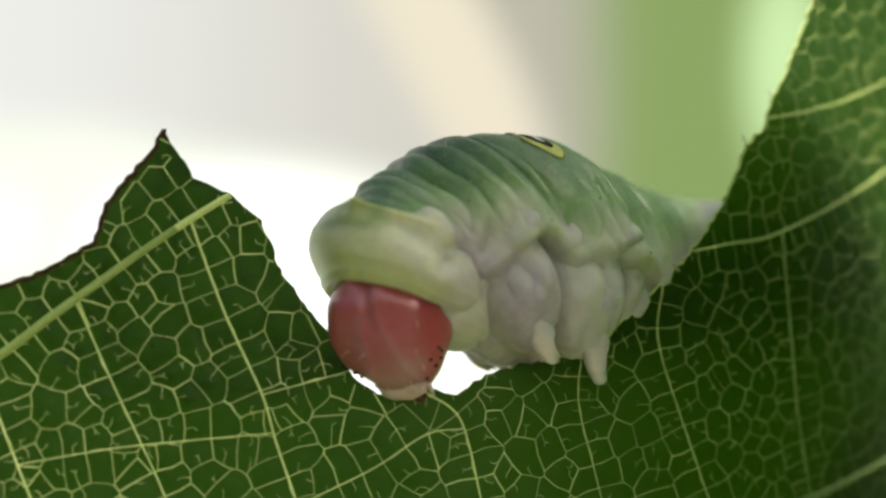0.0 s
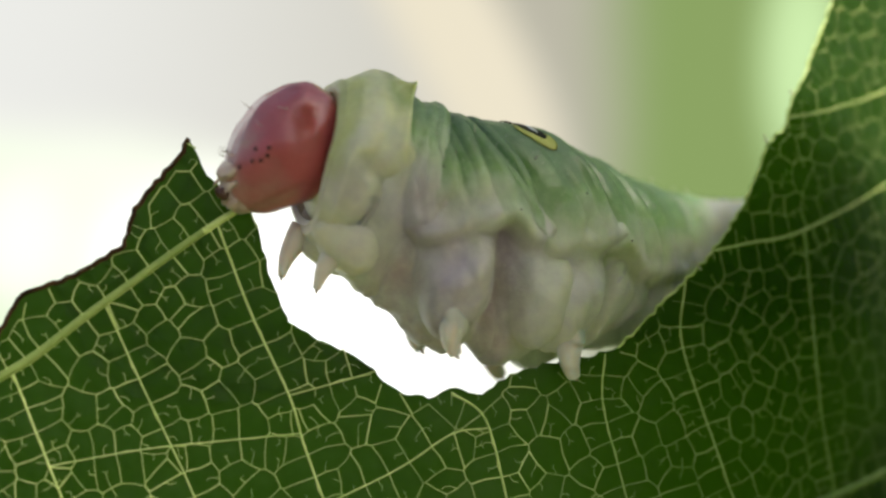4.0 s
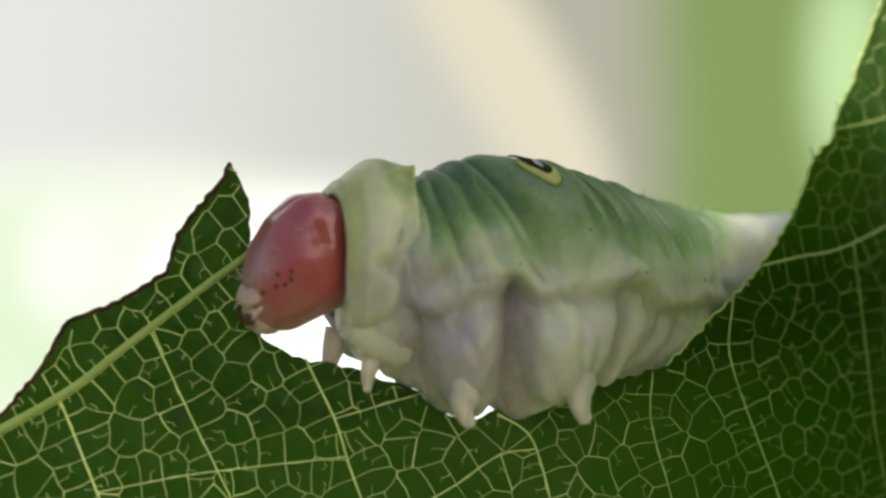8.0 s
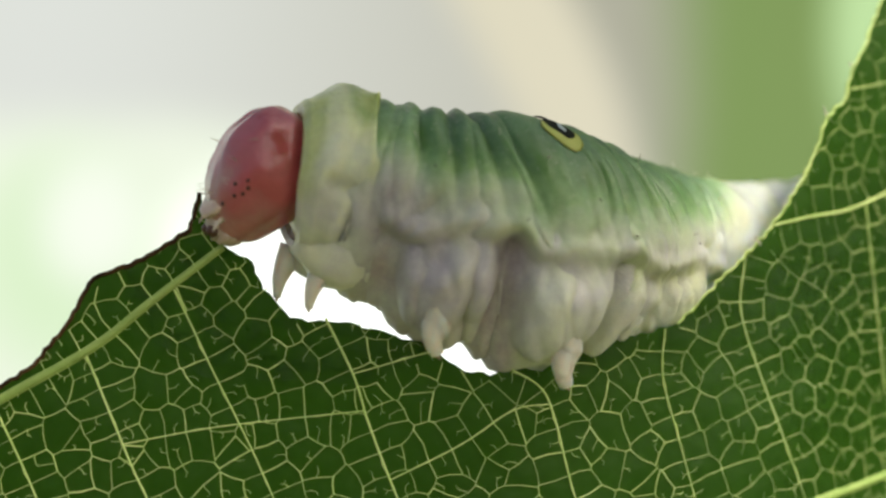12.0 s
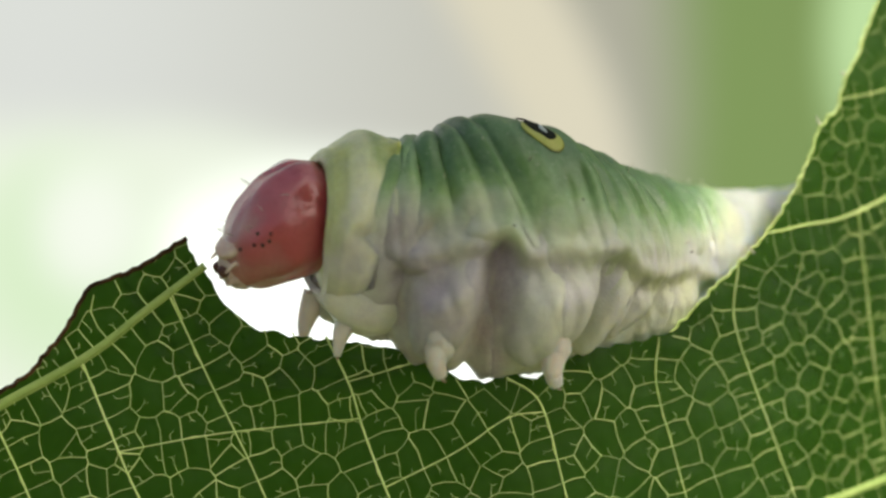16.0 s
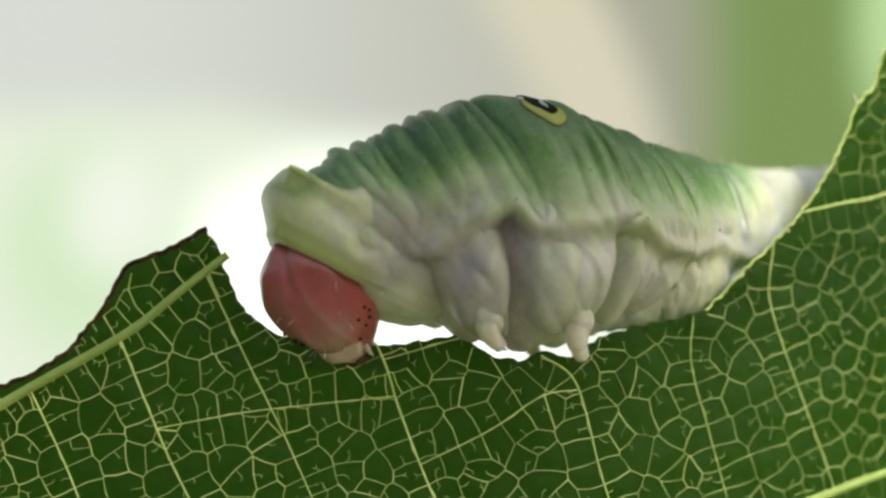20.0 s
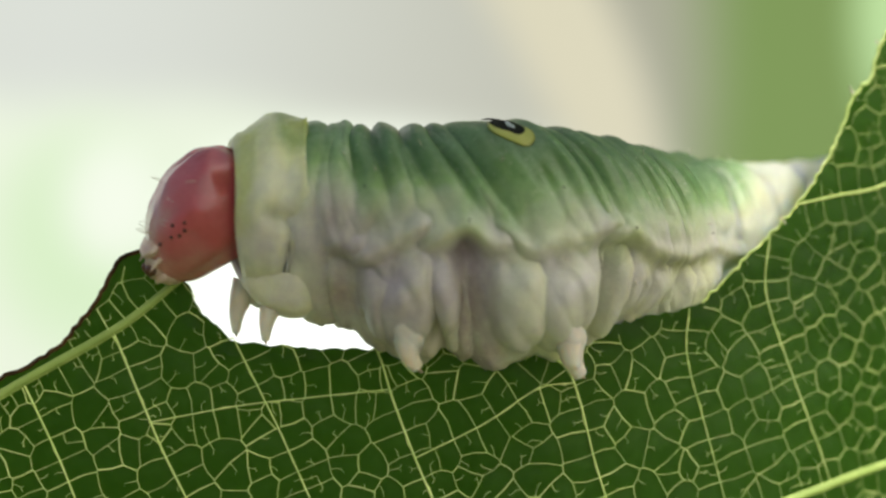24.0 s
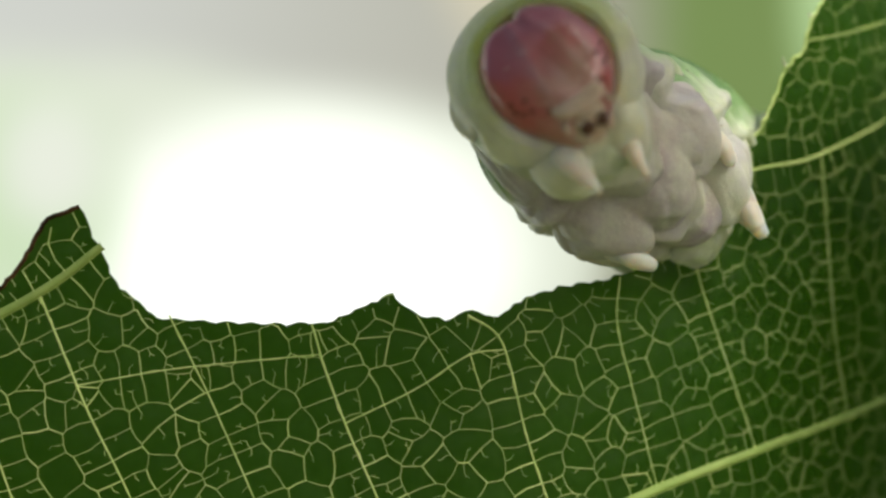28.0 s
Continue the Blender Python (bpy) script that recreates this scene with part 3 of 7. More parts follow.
def sheet(poly, extra):
    """A closed thin blade over a plan outline: front, back and cut edge."""
    vv, _, ff, _, _, _ = delaunay_2d_cdt([Vector(p) for p in poly] + [Vector(p) for p in extra], [], [list(range(len(poly)))], 1, 1e-4)
    bm = bmesh.new()
    P = np.array([tuple(v) for v in vv])
    # cells swell a little between the veins
    near = S[(S[:, 0] > P[:, 0].min() - 4) & (S[:, 0] < P[:, 0].max() + 4) & (S[:, 1] > P[:, 1].min() - 4) & (S[:, 1] < P[:, 1].max() + 4)]
    swell = np.zeros(len(P))
    for i in range(0, len(P), 400):
        d = np.sqrt(((P[i:i + 400, None, :] - near[None]) ** 2).sum(2))
        d.partition(1, axis=1)
        swell[i:i + 400] = np.clip((d[:, 1] - d[:, 0]) / 1.0, 0, 1)
    front, back = [], []
    for p, sw in zip(P, swell):
        y = leaf_y(p[0]) + pucker(p)
        front.append(bm.verts.new((p[0] * 0.001, (y - 0.11 - 0.11 * sw + 0.07) * 0.001, p[1] * 0.001)))
        back.append(bm.verts.new((p[0] * 0.001, (y + 0.13) * 0.001, p[1] * 0.001)))
    rim_front = {}
    rim_back = {}
    count = {}
    for f in ff:
        bm.faces.new([front[i] for i in f])
        bm.faces.new([back[i] for i in reversed(f)])
        for i in range(len(f)):
            u, w = f[i], f[(i + 1) % len(f)]
            count.setdefault((min(u, w), max(u, w)), []).append((u, w))
    for k, o in count.items():
        if len(o) == 1:
            u, w = o[0]
            for i in (u, w):
                if i not in rim_front:
                    rim_front[i], rim_back[i] = bm.verts.new(front[i].co), bm.verts.new(back[i].co)
            bm.faces.new((rim_front[w], rim_front[u], rim_back[u], rim_back[w]))
    return bm


leaf = tagged(new("leaf"), "large dark green leaf with pale net veins, eaten into a notch", "leaf")
leaf.matrix_world = HIGH
fine = np.array([(x, z) for x in np.arange(-27, 33, 0.36) for z in np.arange(-18.5, 18, 0.36)])
fine = fine + rng.uniform(-0.1, 0.1, fine.shape)
coarse = np.array([(x, z) for x in np.arange(-60, 64, 2.6) for z in np.arange(-66, 37, 2.6) if not (-28 < x < 34 and -19.5 < z < 19)])
extra = np.concatenate([fine, coarse])
extra = extra[inside(outline, extra)]
part("blade", sheet(outline, extra), LAMINA, leaf)

whole = lambda P: np.any([inside(poly, P) for poly in [outline] + [b[1] for b in BITES]], axis=0)
BITS = [b for b, k, m in zip(BITS, whole(np.array([b[0] for b in BITS])), whole(np.array([b[1] for b in BITS]))) if k and m]
mids = np.array([(b[0] + b[1]) / 2 for b in BITS])
taken = np.zeros(len(BITS), bool)
bites = []
long_bits = []
for name, pts, w0, w1 in VEINS:
    c = curve(pts, 8)
    for i in range(len(c) - 1):
        f0, f1 = i / (len(c) - 1), (i + 1) / (len(c) - 1)
        slim = 0.5 * dim(c[i]) if name == "cross_vein" else 0.8
        long_bits.append((name, c[i], c[i + 1], slim * (w0 + (w1 - w0) * f0), slim * (w0 + (w1 - w0) * f1)))
long_mids = np.array([(b[1] + b[2]) / 2 for b in long_bits])
long_taken = np.zeros(len(long_bits), bool)
for when, poly, rim in BITES:
    P = np.array(poly)
    gx = np.array([(x, z) for x in np.arange(P[:, 0].min(), P[:, 0].max(), 0.36) for z in np.arange(P[:, 1].min(), P[:, 1].max(), 0.36)] or [(99, 99)])
    gx = gx[inside(poly, gx)]
    bm = sheet(poly, gx)
    hit = inside(poly, mids) & ~taken
    taken |= hit
    for i in np.nonzero(hit)[0]:
        p, q, w, rise = BITS[i]
        strip(bm, p, q, w, w, rise, 1)
    hit = inside(poly, long_mids) & ~long_taken
    long_taken |= hit
    for i in np.nonzero(hit)[0]:
        _, p, q, w0, w1 = long_bits[i]
        strip(bm, p, q, w0, w1, 0.05 + w0 * 0.6, 3 if w0 > 0.18 else 1)
    if rim is not None:
        for p, q in zip(rim, rim[1:]):
            strip(bm, p, q, 0.12, 0.12, 0.04, 2)
    c = P.mean(0)
    y = leaf_y(c[0])
    bmesh.ops.translate(bm, vec=Vector((-c[0] * 0.001, -y * 0.001, -c[1] * 0.001)), verts=bm.verts)
    ob = part("leaf_edge_piece", bm, [LAMINA, VEIN, DRY, THICKVEIN], leaf)
    ob.matrix_basis = at(c[0], y, c[1])
    bites.append((when, ob, (c[0], y, c[1])))
bm = bmesh.new()
on = inside(outline, mids) & inside(outline, np.array([b[0] for b in BITS])) & inside(outline, np.array([b[1] for b in BITS])) & ~taken
for i in np.nonzero(on)[0]:
    p, q, w, rise = BITS[i]
    strip(bm, p, q, w, w, rise)
tagged(part("vein_net", bm, VEIN, leaf), kind="stuff")
on = inside(outline, long_mids) & ~long_taken
k = 0
for name, pts, w0, w1 in VEINS:
    bm = bmesh.new()
    for _ in range((len(pts) - 1) * 8):
        if on[k]:
            _, p, q, a, b = long_bits[k]
            strip(bm, p, q, a, b, 0.05 + a * 0.6)
        k += 1
    part(name, bm, VEIN if name == "cross_vein" else THICKVEIN, leaf)
bm = bmesh.new()
for p, q in zip(MARGIN_LEFT[3:], MARGIN_LEFT[4:] + [FINAL[0]]):
    e = old_margin(p, q) + [np.array(q, float)]
    for a, b in zip(e, e[1:]):
        strip(bm, a, b, 0.11, 0.11, 0.05)
part("dry_margin", bm, DRY, leaf, "thin brown dried leaf margin")
# pale freshly cut edge on the lobe, with a few torn fibres
bm = bmesh.new()
cut = MARGIN_RIGHT[7:]
for p, q in zip(cut, cut[1:]):
    e = nibble(p, q, 0.3, 0.16) + [np.array(q, float)]
    for a, b in zip(e, e[1:]):
        strip(bm, a, b, 0.05, 0.05, 0.03)
part("cut_margin", bm, VEIN, leaf, "pale cut leaf margin")
for x, z, dx, dz in ((21.6, 8.0, -0.25, 0.6), (23.3, 10.9, -0.35, 0.2), (17.4, 1.4, -0.15, 0.35)):
    y = leaf_y(x) - 0.1
    part("torn_fibre", sweep_bm([(x + 0.2, y, z - 0.1), (x + dx * 0.5, y - 0.1, z + dz * 0.6), (x + dx, y - 0.25, z + dz)], [0.06, 0.05, 0.02], 6), HAIR, leaf)
stalk = curve([(8, leaf_y(8), -66.5), (14, 3, -80), (24, 8, -95), (40, 12, -104)], 6)
part("leaf_stalk", sweep_bm(stalk, [1.1 + 0.5 * i / len(stalk) for i in range(len(stalk))], 10), VEIN, leaf)
# the shrub's stem that carries the leaf
stem_pts = curve([(60, 14, -300), (54, 12, -200), (43, 13, -112), (50, 12, -85), (62, 10, -60)], 8)
stem = tagged(part("stem", sweep_bm(stem_pts, [4.0 - 2.0 * i / len(stem_pts) for i in range(len(stem_pts))], 14), DRY), "thin brown woody stem that carries the leaf", "stem")
stem.matrix_world = HIGH


# an unseen leaf added over the right side to cast its shade, which then swings off
awning = tagged(new("added_shade_leaf"), "unseen green leaf, added to cast the moving soft shade", "leaf")


def awning_point(i, j):
    b = 2 * math.pi * j
    x = float(np.interp(i, (0, 0.12, 0.3, 0.65, 1), (24, 28, 31, 32, 34)))
    z = float(np.interp(i, (0, 0.12, 0.3, 0.65, 1), (17, 14, 7, -12, -38)))
    y = -7 + 13 * math.sin(math.pi * (0.03 + 0.94 * i)) ** 0.35 * math.cos(b)
    return (x + 0.48 * (y + 5) - 62 + 0.15 * math.sin(b), y - 10, z + 60 + 0.15 * math.sin(b))


bm = grid_bm(awning_point, 28, 20)
bmesh.ops.recalc_face_normals(bm, faces=bm.faces)
part("blade", bm, LAMINA, awning)
part("leaf_stalk", sweep_bm(curve([(0, 0, 0), (-12, -10, 4), (-25, -18, 10), (-32, -21, 22)], 6), [1.3 - 0.03 * k for k in range(19)], 10), THICKVEIN, awning)
awning.matrix_world = HIGH @ at(62, 10, -60)


# an unseen broad leaf, added above the view to keep the sun off the biting end
sun_block = tagged(new("added_shade_leaf"), "unseen broad leaf overhead, added to block the sun from the plant below", "leaf")
TO_SUN = (Vector((0.75, -1.0, 1.25))).normalized()
ACROSS = Vector((0.8, 0.6, 0.0))
ALONG = TO_SUN.cross(ACROSS)


def sun_block_point(i, j):
    b = 2 * math.pi * j
    u = 2 * i - 1
    w = 22 * max(0.0, 1 - abs(u) ** 2.6) ** 0.5 + 0.2
    p = TO_SUN * (45 + 1.2 * math.cos(4 * u) + 0.15 * math.sin(b)) + ACROSS * (-9 + 22 * u) + ALONG * (w * math.cos(b))
    return tuple(p - Vector((62, 10, -60)))


bm = grid_bm(sun_block_point, 30, 24)
bmesh.ops.recalc_face_normals(bm, faces=bm.faces)
part("blade", bm, LAMINA, sun_block)
part("leaf_stalk", sweep_bm(curve([(0, 0, 0), (2, -26, 30), (-8, -38, 62), (-28, -33, 86), (-38, -32, 91)], 6), [1.4 - 0.03 * k for k in range(25)], 10), THICKVEIN, sun_block)
sun_block.matrix_world = HIGH @ at(62, 10, -60)


# a hidden leaf added close behind the lobe, dimming light through it until it swings back
behind = tagged(new("hidden_light_blocker"), "hidden green leaf, added close behind the large leaf to block its back light", "leaf")


def behind_point(i, j):
    b = 2 * math.pi * j
    x = 22 + 42 * i
    w = 27 * math.sin(math.pi * (0.08 + 0.88 * i)) ** 0.5
    return (x - 64, leaf_y(x) + 4.5 + 0.15 * math.sin(b) - 36, -29 + w * math.cos(b) + 60)


bm = grid_bm(behind_point, 28, 24)
bmesh.ops.recalc_face_normals(bm, faces=bm.faces)
part("blade", bm, LAMINA, behind)
part("leaf_stalk", sweep_bm(curve([(-2, -26, 0), (0, -20, 10), (2, -8, 20), (-2, -2, 31)], 6), [1.3 - 0.03 * k for k in range(19)], 10), THICKVEIN, behind)
behind.matrix_world = HIGH @ at(64, 36, -60)


# ---- the caterpillar ----
caterpillar = tagged(new("caterpillar"), "plump green caterpillar with pink head and yellow eyespots", "caterpillar")
caterpillar.matrix_world = HIGH
body = {}


# the trunk: one continuous form along s, millimetres behind the collar's middle, cut along its creases into stiff segments
GIRTH = ((-0.8, 3.2), (0, 3.7), (1, 4.2), (2, 4.45), (4.2, 4.84), (7, 5.14), (10, 5.38), (13, 5.3), (16, 4.8), (20, 4.2), (24, 3.8), (29, 3.6), (38, 3.5), (45, 3.2), (49, 2.5), (51.5, 1.0))
# creases: place, depth, slant, how far down the flank and how far up the back they reach
CREASES = ((1.9, 0.24, 0.2, 0.5, 2), (2.9, 0.20, -0.3, 0.3, 2), (4.0, 0.36, -0.4, 0.2, 2), (5.5, 0.30, -0.6, 0.15, 2), (7.3, 0.20, -1.2, 0.1, 2), (8.95, 0.38, -1.8, 0.25, 2), (11.3, 0.22, -0.6, 0.1, 0.55), (12.3, 0.20, -0.8, 0.0, 0.65),
           (13.6, 0.42, -1.0, 0.2, 2), (14.9, 0.24, -0.6, 0.1, 2), (15.9, 0.22, -0.5, 0.1, 2), (17.2, 0.42, -0.4, 0.3, 2), (18.6, 0.10, -0.3, 0.1, 2), (19.8, 0.10, -0.3, 0.1, 2), (21.6, 0.40, -0.2, 0.3, 2), (23.3, 0.08, -0.2, 0.1, 2), (25.0, 0.12, -0.2, 0.1, 2),
           (28.0, 0.36, 0.0, 0.4, 2), (30.5, 0.2, 0.0, 0.2, 2), (33.0, 0.4, 0.0, 0.4, 2), (35.5, 0.2, 0.0, 0.2, 2), (38.0, 0.4, 0.0, 0.4, 2), (41, 0.2, 0.0, 0.2, 2), (6.3, 0.0, -1.0, 0, 2))
# cushions low on each flank: place, angle, height, half length, half width, slant
CUSHIONS = ((5.7, 2.24, 2.15, 1.75, 2.4, -0.22), (10.9, 2.20, 2.05, 2.2, 2.9, -0.36), (14.4, 2.20, 1.3, 1.05, 3.0, -0.52), (16.3, 2.16, 0.9, 0.85, 2.7, -0.60), (19.0, 2.18, 1.3, 1.7, 2.8, -0.60), (23.3, 2.18, 1.15, 1.7, 2.8, -0.55), (28.0, 2.2, 0.9, 2.0, 2.5, -0.4))
FOLDS = (-9.0, 3.4, 9.6, 15.6, 20.6, 25.5, 30.5, 35.5, 41.0, 47.0)


def step(v, a, b):
    """A soft step from 0 at a to 1 at b."""
    v = min(1.0, max(0.0, (v - a) / (b - a)))
    return v * v * (3 - 2 * v)


def bell(v, c, w):
    return math.exp(-((v - c) / w) ** 2)


def trunk(s, a, lift=0.0):
    """A point of the trunk at s and angle a from the middle of the back: (across, up, dorsal, yellow and lilac tint)."""
    ca, sa = math.cos(a), math.sin(a)
    ab = abs(math.atan2(sa, ca))
    R = float(np.interp(s, GX, GY))
    low = max(0.0, -ca)
    r = R * (1 + (0.16 + 0.32 * bell(s, 7.4, 5.0)) * low ** 1.3) + 0.08 * bell(s, 9.6, 4.2) * max(0.0, ca) ** 2
    for s0, depth, slant, reach, top in CREASES:
        d = s - s0 - slant * (ca - 0.2) - 0.30 * noise.noise((ca * 1.4 + s0, sa * 1.4, s0 * 0.7))
        if depth and abs(d) < 1.6:
            fade = min(1.0, max(0.0, (ca + reach) * 2.2)) * min(1.0, max(0.0, (top - ca) * 4)) * (0.75 + 0.5 * noise.noise((s0 * 3.1, ca * 2, sa * 2)))
            r -= 1.55 * depth * fade * (1.05 * math.exp(-abs(d) / 0.16) + 0.45 * bell(d, 0.15, 0.60) - 0.28 * bell(d, -0.75, 0.45))
    # fold along the flank that hangs in swags and rises to the end of each segment
    b0, b1 = next(((p, q) for p, q in zip(FOLDS, FOLDS[1:]) if p <= s < q), (47.0, 60.0))
    run = (s - b0) / (b1 - b0)
    rise = 0.24 - 0.20 * step(s, 11, 20)
    swag = 1.88 - rise * (run / 0.76) ** 1.3 if run < 0.76 else 1.88 - rise + rise * step(run, 0.76, 1.0)
    swag += 0.10 * noise.noise((s * 0.33, 2.2, 7.1))
    sharp = ab - swag
    tone = step(s, 1.5, 4.5) * (1 - 0.45 * step(s, 13, 20) - 0.2 * step(s, 24, 32))
    under = step(sharp, -0.01, 0.20)
    belly = step(ab, 2.45, 2.95)
    r += tone * (0.36 * bell(sharp, -0.05, 0.085) * (0.8 + 0.5 * noise.noise((s * 0.5, 9.3, 1.0))) - 0.9 * under * (1 - 0.85 * belly))
    # deep clefts between the cushions
    cleft = bell(s, 8.0 - 0.9 * (ab - 2.1), 0.6) + 0.8 * bell(s, 13.2 - 1.4 * (ab - 2.1), 0.3) + 0.5 * bell(s, 3.3, 0.6)
    r -= 1.0 * under * cleft
    for s0, a0, h, ls, la, slant in CUSHIONS:
        da = (ab - a0) * R
        ds = s - s0 - slant * da
        q = (ds / ls) ** 2 + (da / la) ** 2
        if q < 1:
            r += h * (1 - q ** 1.4) ** 0.65 * step(sharp, 0.0, 0.34) * (1 + 0.10 * noise.noise((ds * 0.9, da * 0.5, s0)))
            # an inner roll that curls round each leg
            q2 = ((ds + 0.25 * ls) / (0.62 * ls)) ** 2 + ((da - 0.35 * la) / (0.72 * la)) ** 2
            r -= 0.30 * bell(q2, 1.0, 0.22) * (0.6 + 0.8 * noise.noise((ds * 0.6, da * 0.6, s0 + 3))) * step(h, 0.5, 1.1)
    if ab > 1.25:        # slanting wrinkles low on the flank
        w = 1 - 3.4 * abs(noise.noise((s * 0.42 + ab * 1.3, ab * 0.8 - s * 0.10, 3.7)))
        w2 = 1 - 3.6 * abs(noise.noise((s * 0.85 - ab * 1.5, ab * 1.1, 8.1)))
        r -= step(ab, 1.25, 1.7) * (0.19 * max(0.0, w) ** 2 + 0.10 * max(0.0, w2) ** 2)
    else:               # faint rings of wrinkles over the back
        w = 1 - 4.2 * abs(noise.noise((s * 1.05 + 0.9 * ca, ca * 0.5, 6.4 + sa * 0.35)))
        r -= 0.05 * max(0.0, w) ** 2
    r += noise.noise((s * 0.5, ca * 1.8, sa * 1.8)) * 0.14 + noise.noise((s * 1.5 - ab * 3.0, ca * 2.2, sa * 2.2)) * (0.02 + 0.09 * low) + noise.noise((s * 3.6, ca * 9, sa * 9)) * 0.02
    r += lift
    dorsal = ca + 0.07 * step(s, 4, 7) + 0.12 * noise.noise((s * 0.5, sa * 2, 5.5)) - 0.14 * bell(sharp, -0.02, 0.12) - 0.34 * bell(s, 3.0, 1.5)
    dorsal -= 0.30 * bell(s, 6.9, 1.5) * bell(ab, 1.38, 0.24) + 0.16 * bell(s, 13.0, 1.6) * bell(ab, 1.45, 0.22)
    # the large drop past s 20 paints the rear's sunlit white over its pale skin
    dorsal += 0.16 * bell(s, 8.2, 0.8) * bell(ab, 1.62, 0.15) - 2.3 * step(s, 20.5, 29.5) - 0.35 * step(s, 14, 20) * (1 - max(0.0, ca)) - 0.10 * max(0.0, min(1.0, (2.2 - s) / 2.2))
    yellow = 0.5 * bell(sharp, 0.12, 0.18) * step(s, 12, 15) * (1 - step(s, 24, 28)) + 0.15 * bell(s, 6.2, 1.3) * bell(ab, 1.42, 0.22) + 0.35 * bell(s, 11.6, 1.3) * bell(ab, 2.45, 0.3) + 0.3 * bell(s, 18.5, 1.5) * bell(ab, 2.15, 0.35)
    lilac = 0.7 * bell(s, 4.6, 2.2) * step(ab, 1.3, 1.65) + 1.0 * under * bell(s, 8.1, 0.9) + 0.25 * bell(s, 6.0, 2.0) * step(ab, 1.9, 2.1) + 0.25 * bell(s, 14.6, 1.4) * step(ab, 1.95, 2.2) + 0.6 * bell(s, 2.7, 1.2) * step(ab, 1.1, 1.5)
    slim = 0.97 - 0.20 * step(s, 16.5, 21.5)
    return r * sa * slim * (1 - 0.34 * low ** 1.2), r * ca, dorsal, min(1.0, yellow), min(1.0, lilac)


GX, GY = [g[0] for g in GIRTH], [g[1] for g in GIRTH]


def blob_bm(centre, axes, radii, seed=0, rough=0.06, n=22, m=28, dorsal=-0.7):
    """A soft uneven ellipsoid; axes is a 3x3 of its directions."""
    c, A = Vector(centre), axes

    def fn(i, j):
        th, ph = math.pi * (0.004 + 0.992 * i), 2 * math.pi * j
        d = Vector((math.sin(th) * math.cos(ph), math.sin(th) * math.sin(ph), math.cos(th)))
        r = 1 + rough * noise.noise(d * 1.8 + Vector((seed, 0, 0)))
        p = c + A @ Vector((d.x * radii[0], d.y * radii[1], d.z * radii[2])) * r
        return (*p, dorsal)
    bm = grid_bm(fn, n, m)
    bmesh.ops.recalc_face_normals(bm, faces=bm.faces)
    return bm


def turned(rx=0, ry=0, rz=0):
    return pose(0, 0, 0, rx, ry, rz).to_3x3()


LEAN_S, LEAN_DEG = (0, 4, 7, 10, 13.5, 16, 18, 21, 25, 29, 34, 39, 50), (-2, 1, 1, 8, 15, 14, 9, 5, 2, -3, -9, -13, -13)
SEAMS = [0.4, 2.9, 4.0, 6.3, 8.95, 13.6, 15.9, 17.2, 19.8, 21.6, 25.0, 28.0, 33.0, 38.0, 43.0, 51.5]
SLANTS = {c[0]: c[2] for c in CREASES}


def seam(s0, a):
    """Where a fold line runs at angle a."""
    ca, sa = math.cos(a), math.sin(a)
    return s0 + SLANTS.get(s0, 0.0) * (ca - 0.2) + 0.30 * noise.noise((ca * 1.4 + s0, sa * 1.4, s0 * 0.7))


trunk_rings = []
for front, rear in zip(SEAMS, SEAMS[1:]):
    s0 = (front + rear) / 2
    slope = math.tan(radians(float(np.interp(s0, LEAN_S, LEAN_DEG))))

    def ring_point(i, j, s0=s0, front=front, rear=rear, slope=slope):
        a = 2 * math.pi * j
        f, r = seam(front, a), seam(rear, a)
        s = f - 1.2 + (r - f + 2.4) * i             # each piece runs on under its neighbours
        q = max(0.0, f - s, s - r)
        y, z, *tints = trunk(s, a, -0.22 * q - 0.42 * q * q)
        return (s0 - s, y, z + (s0 - s) * slope, *tints)

    bm = grid_bm(ring_point, int((rear - front + 2.4) / 0.14), 200)
    bmesh.ops.recalc_face_normals(bm, faces=bm.faces)
    trunk_rings.append((s0, part("body_segment", bm, SKIN if s0 < 20 else REAR, caterpillar), front, rear))


def ring_near(s):
    return min(trunk_rings, key=lambda r: 0 if r[2] <= s <= r[3] else 1 + abs(r[0] - s))[:2]


def leg(s, angle, side, size, claw, swing=0.0):
    """The cuff and the jointed leg with a brown claw, under one cushion."""
    s0, parent = ring_near(s)
    x = s0 - s
    y, z, *_ = trunk(s, side * angle)
    y, z = y * 0.93, z * 0.96 + x * math.tan(radians(float(np.interp(s0, LEAN_S, LEAN_DEG))))
    part("leg_cuff", blob_bm((x, y, z + 0.15 * size), turned(side * -20, 10, 0), (size * 0.50, size * 0.50, size * 0.95), seed=x - side, rough=0.14), LEGSKIN, parent)
    a = Vector((x + 0.05, y + side * 0.02 * size, z + size * 0.22))
    pts = curve([a, a + Vector((0.06 + swing * 0.3, -side * 0.06, -claw * 0.6)), a + Vector((-0.02 + swing * 0.7, -side * 0.2, -claw * 1.05)), a + Vector((-0.28 + swing, -side * 0.35, -claw * 1.42))], 4)
    k = len(pts)
    part("leg", sweep_bm(pts, [size * 0.44 * (1 - 0.55 * (i / (k - 1)) ** 1.3) + 0.03 for i in range(k)], 14), LEGSKIN, parent)
    tip = Vector(pts[-1])
    part("claw", sweep_bm([tip + Vector((0.04, 0, 0.12)), tip, tip + Vector((-0.10, 0, -0.16)), tip + Vector((-0.24, 0, -0.24))], [size * 0.11, size * 0.09, 0.07, 0.02], 8), CLAW, parent)


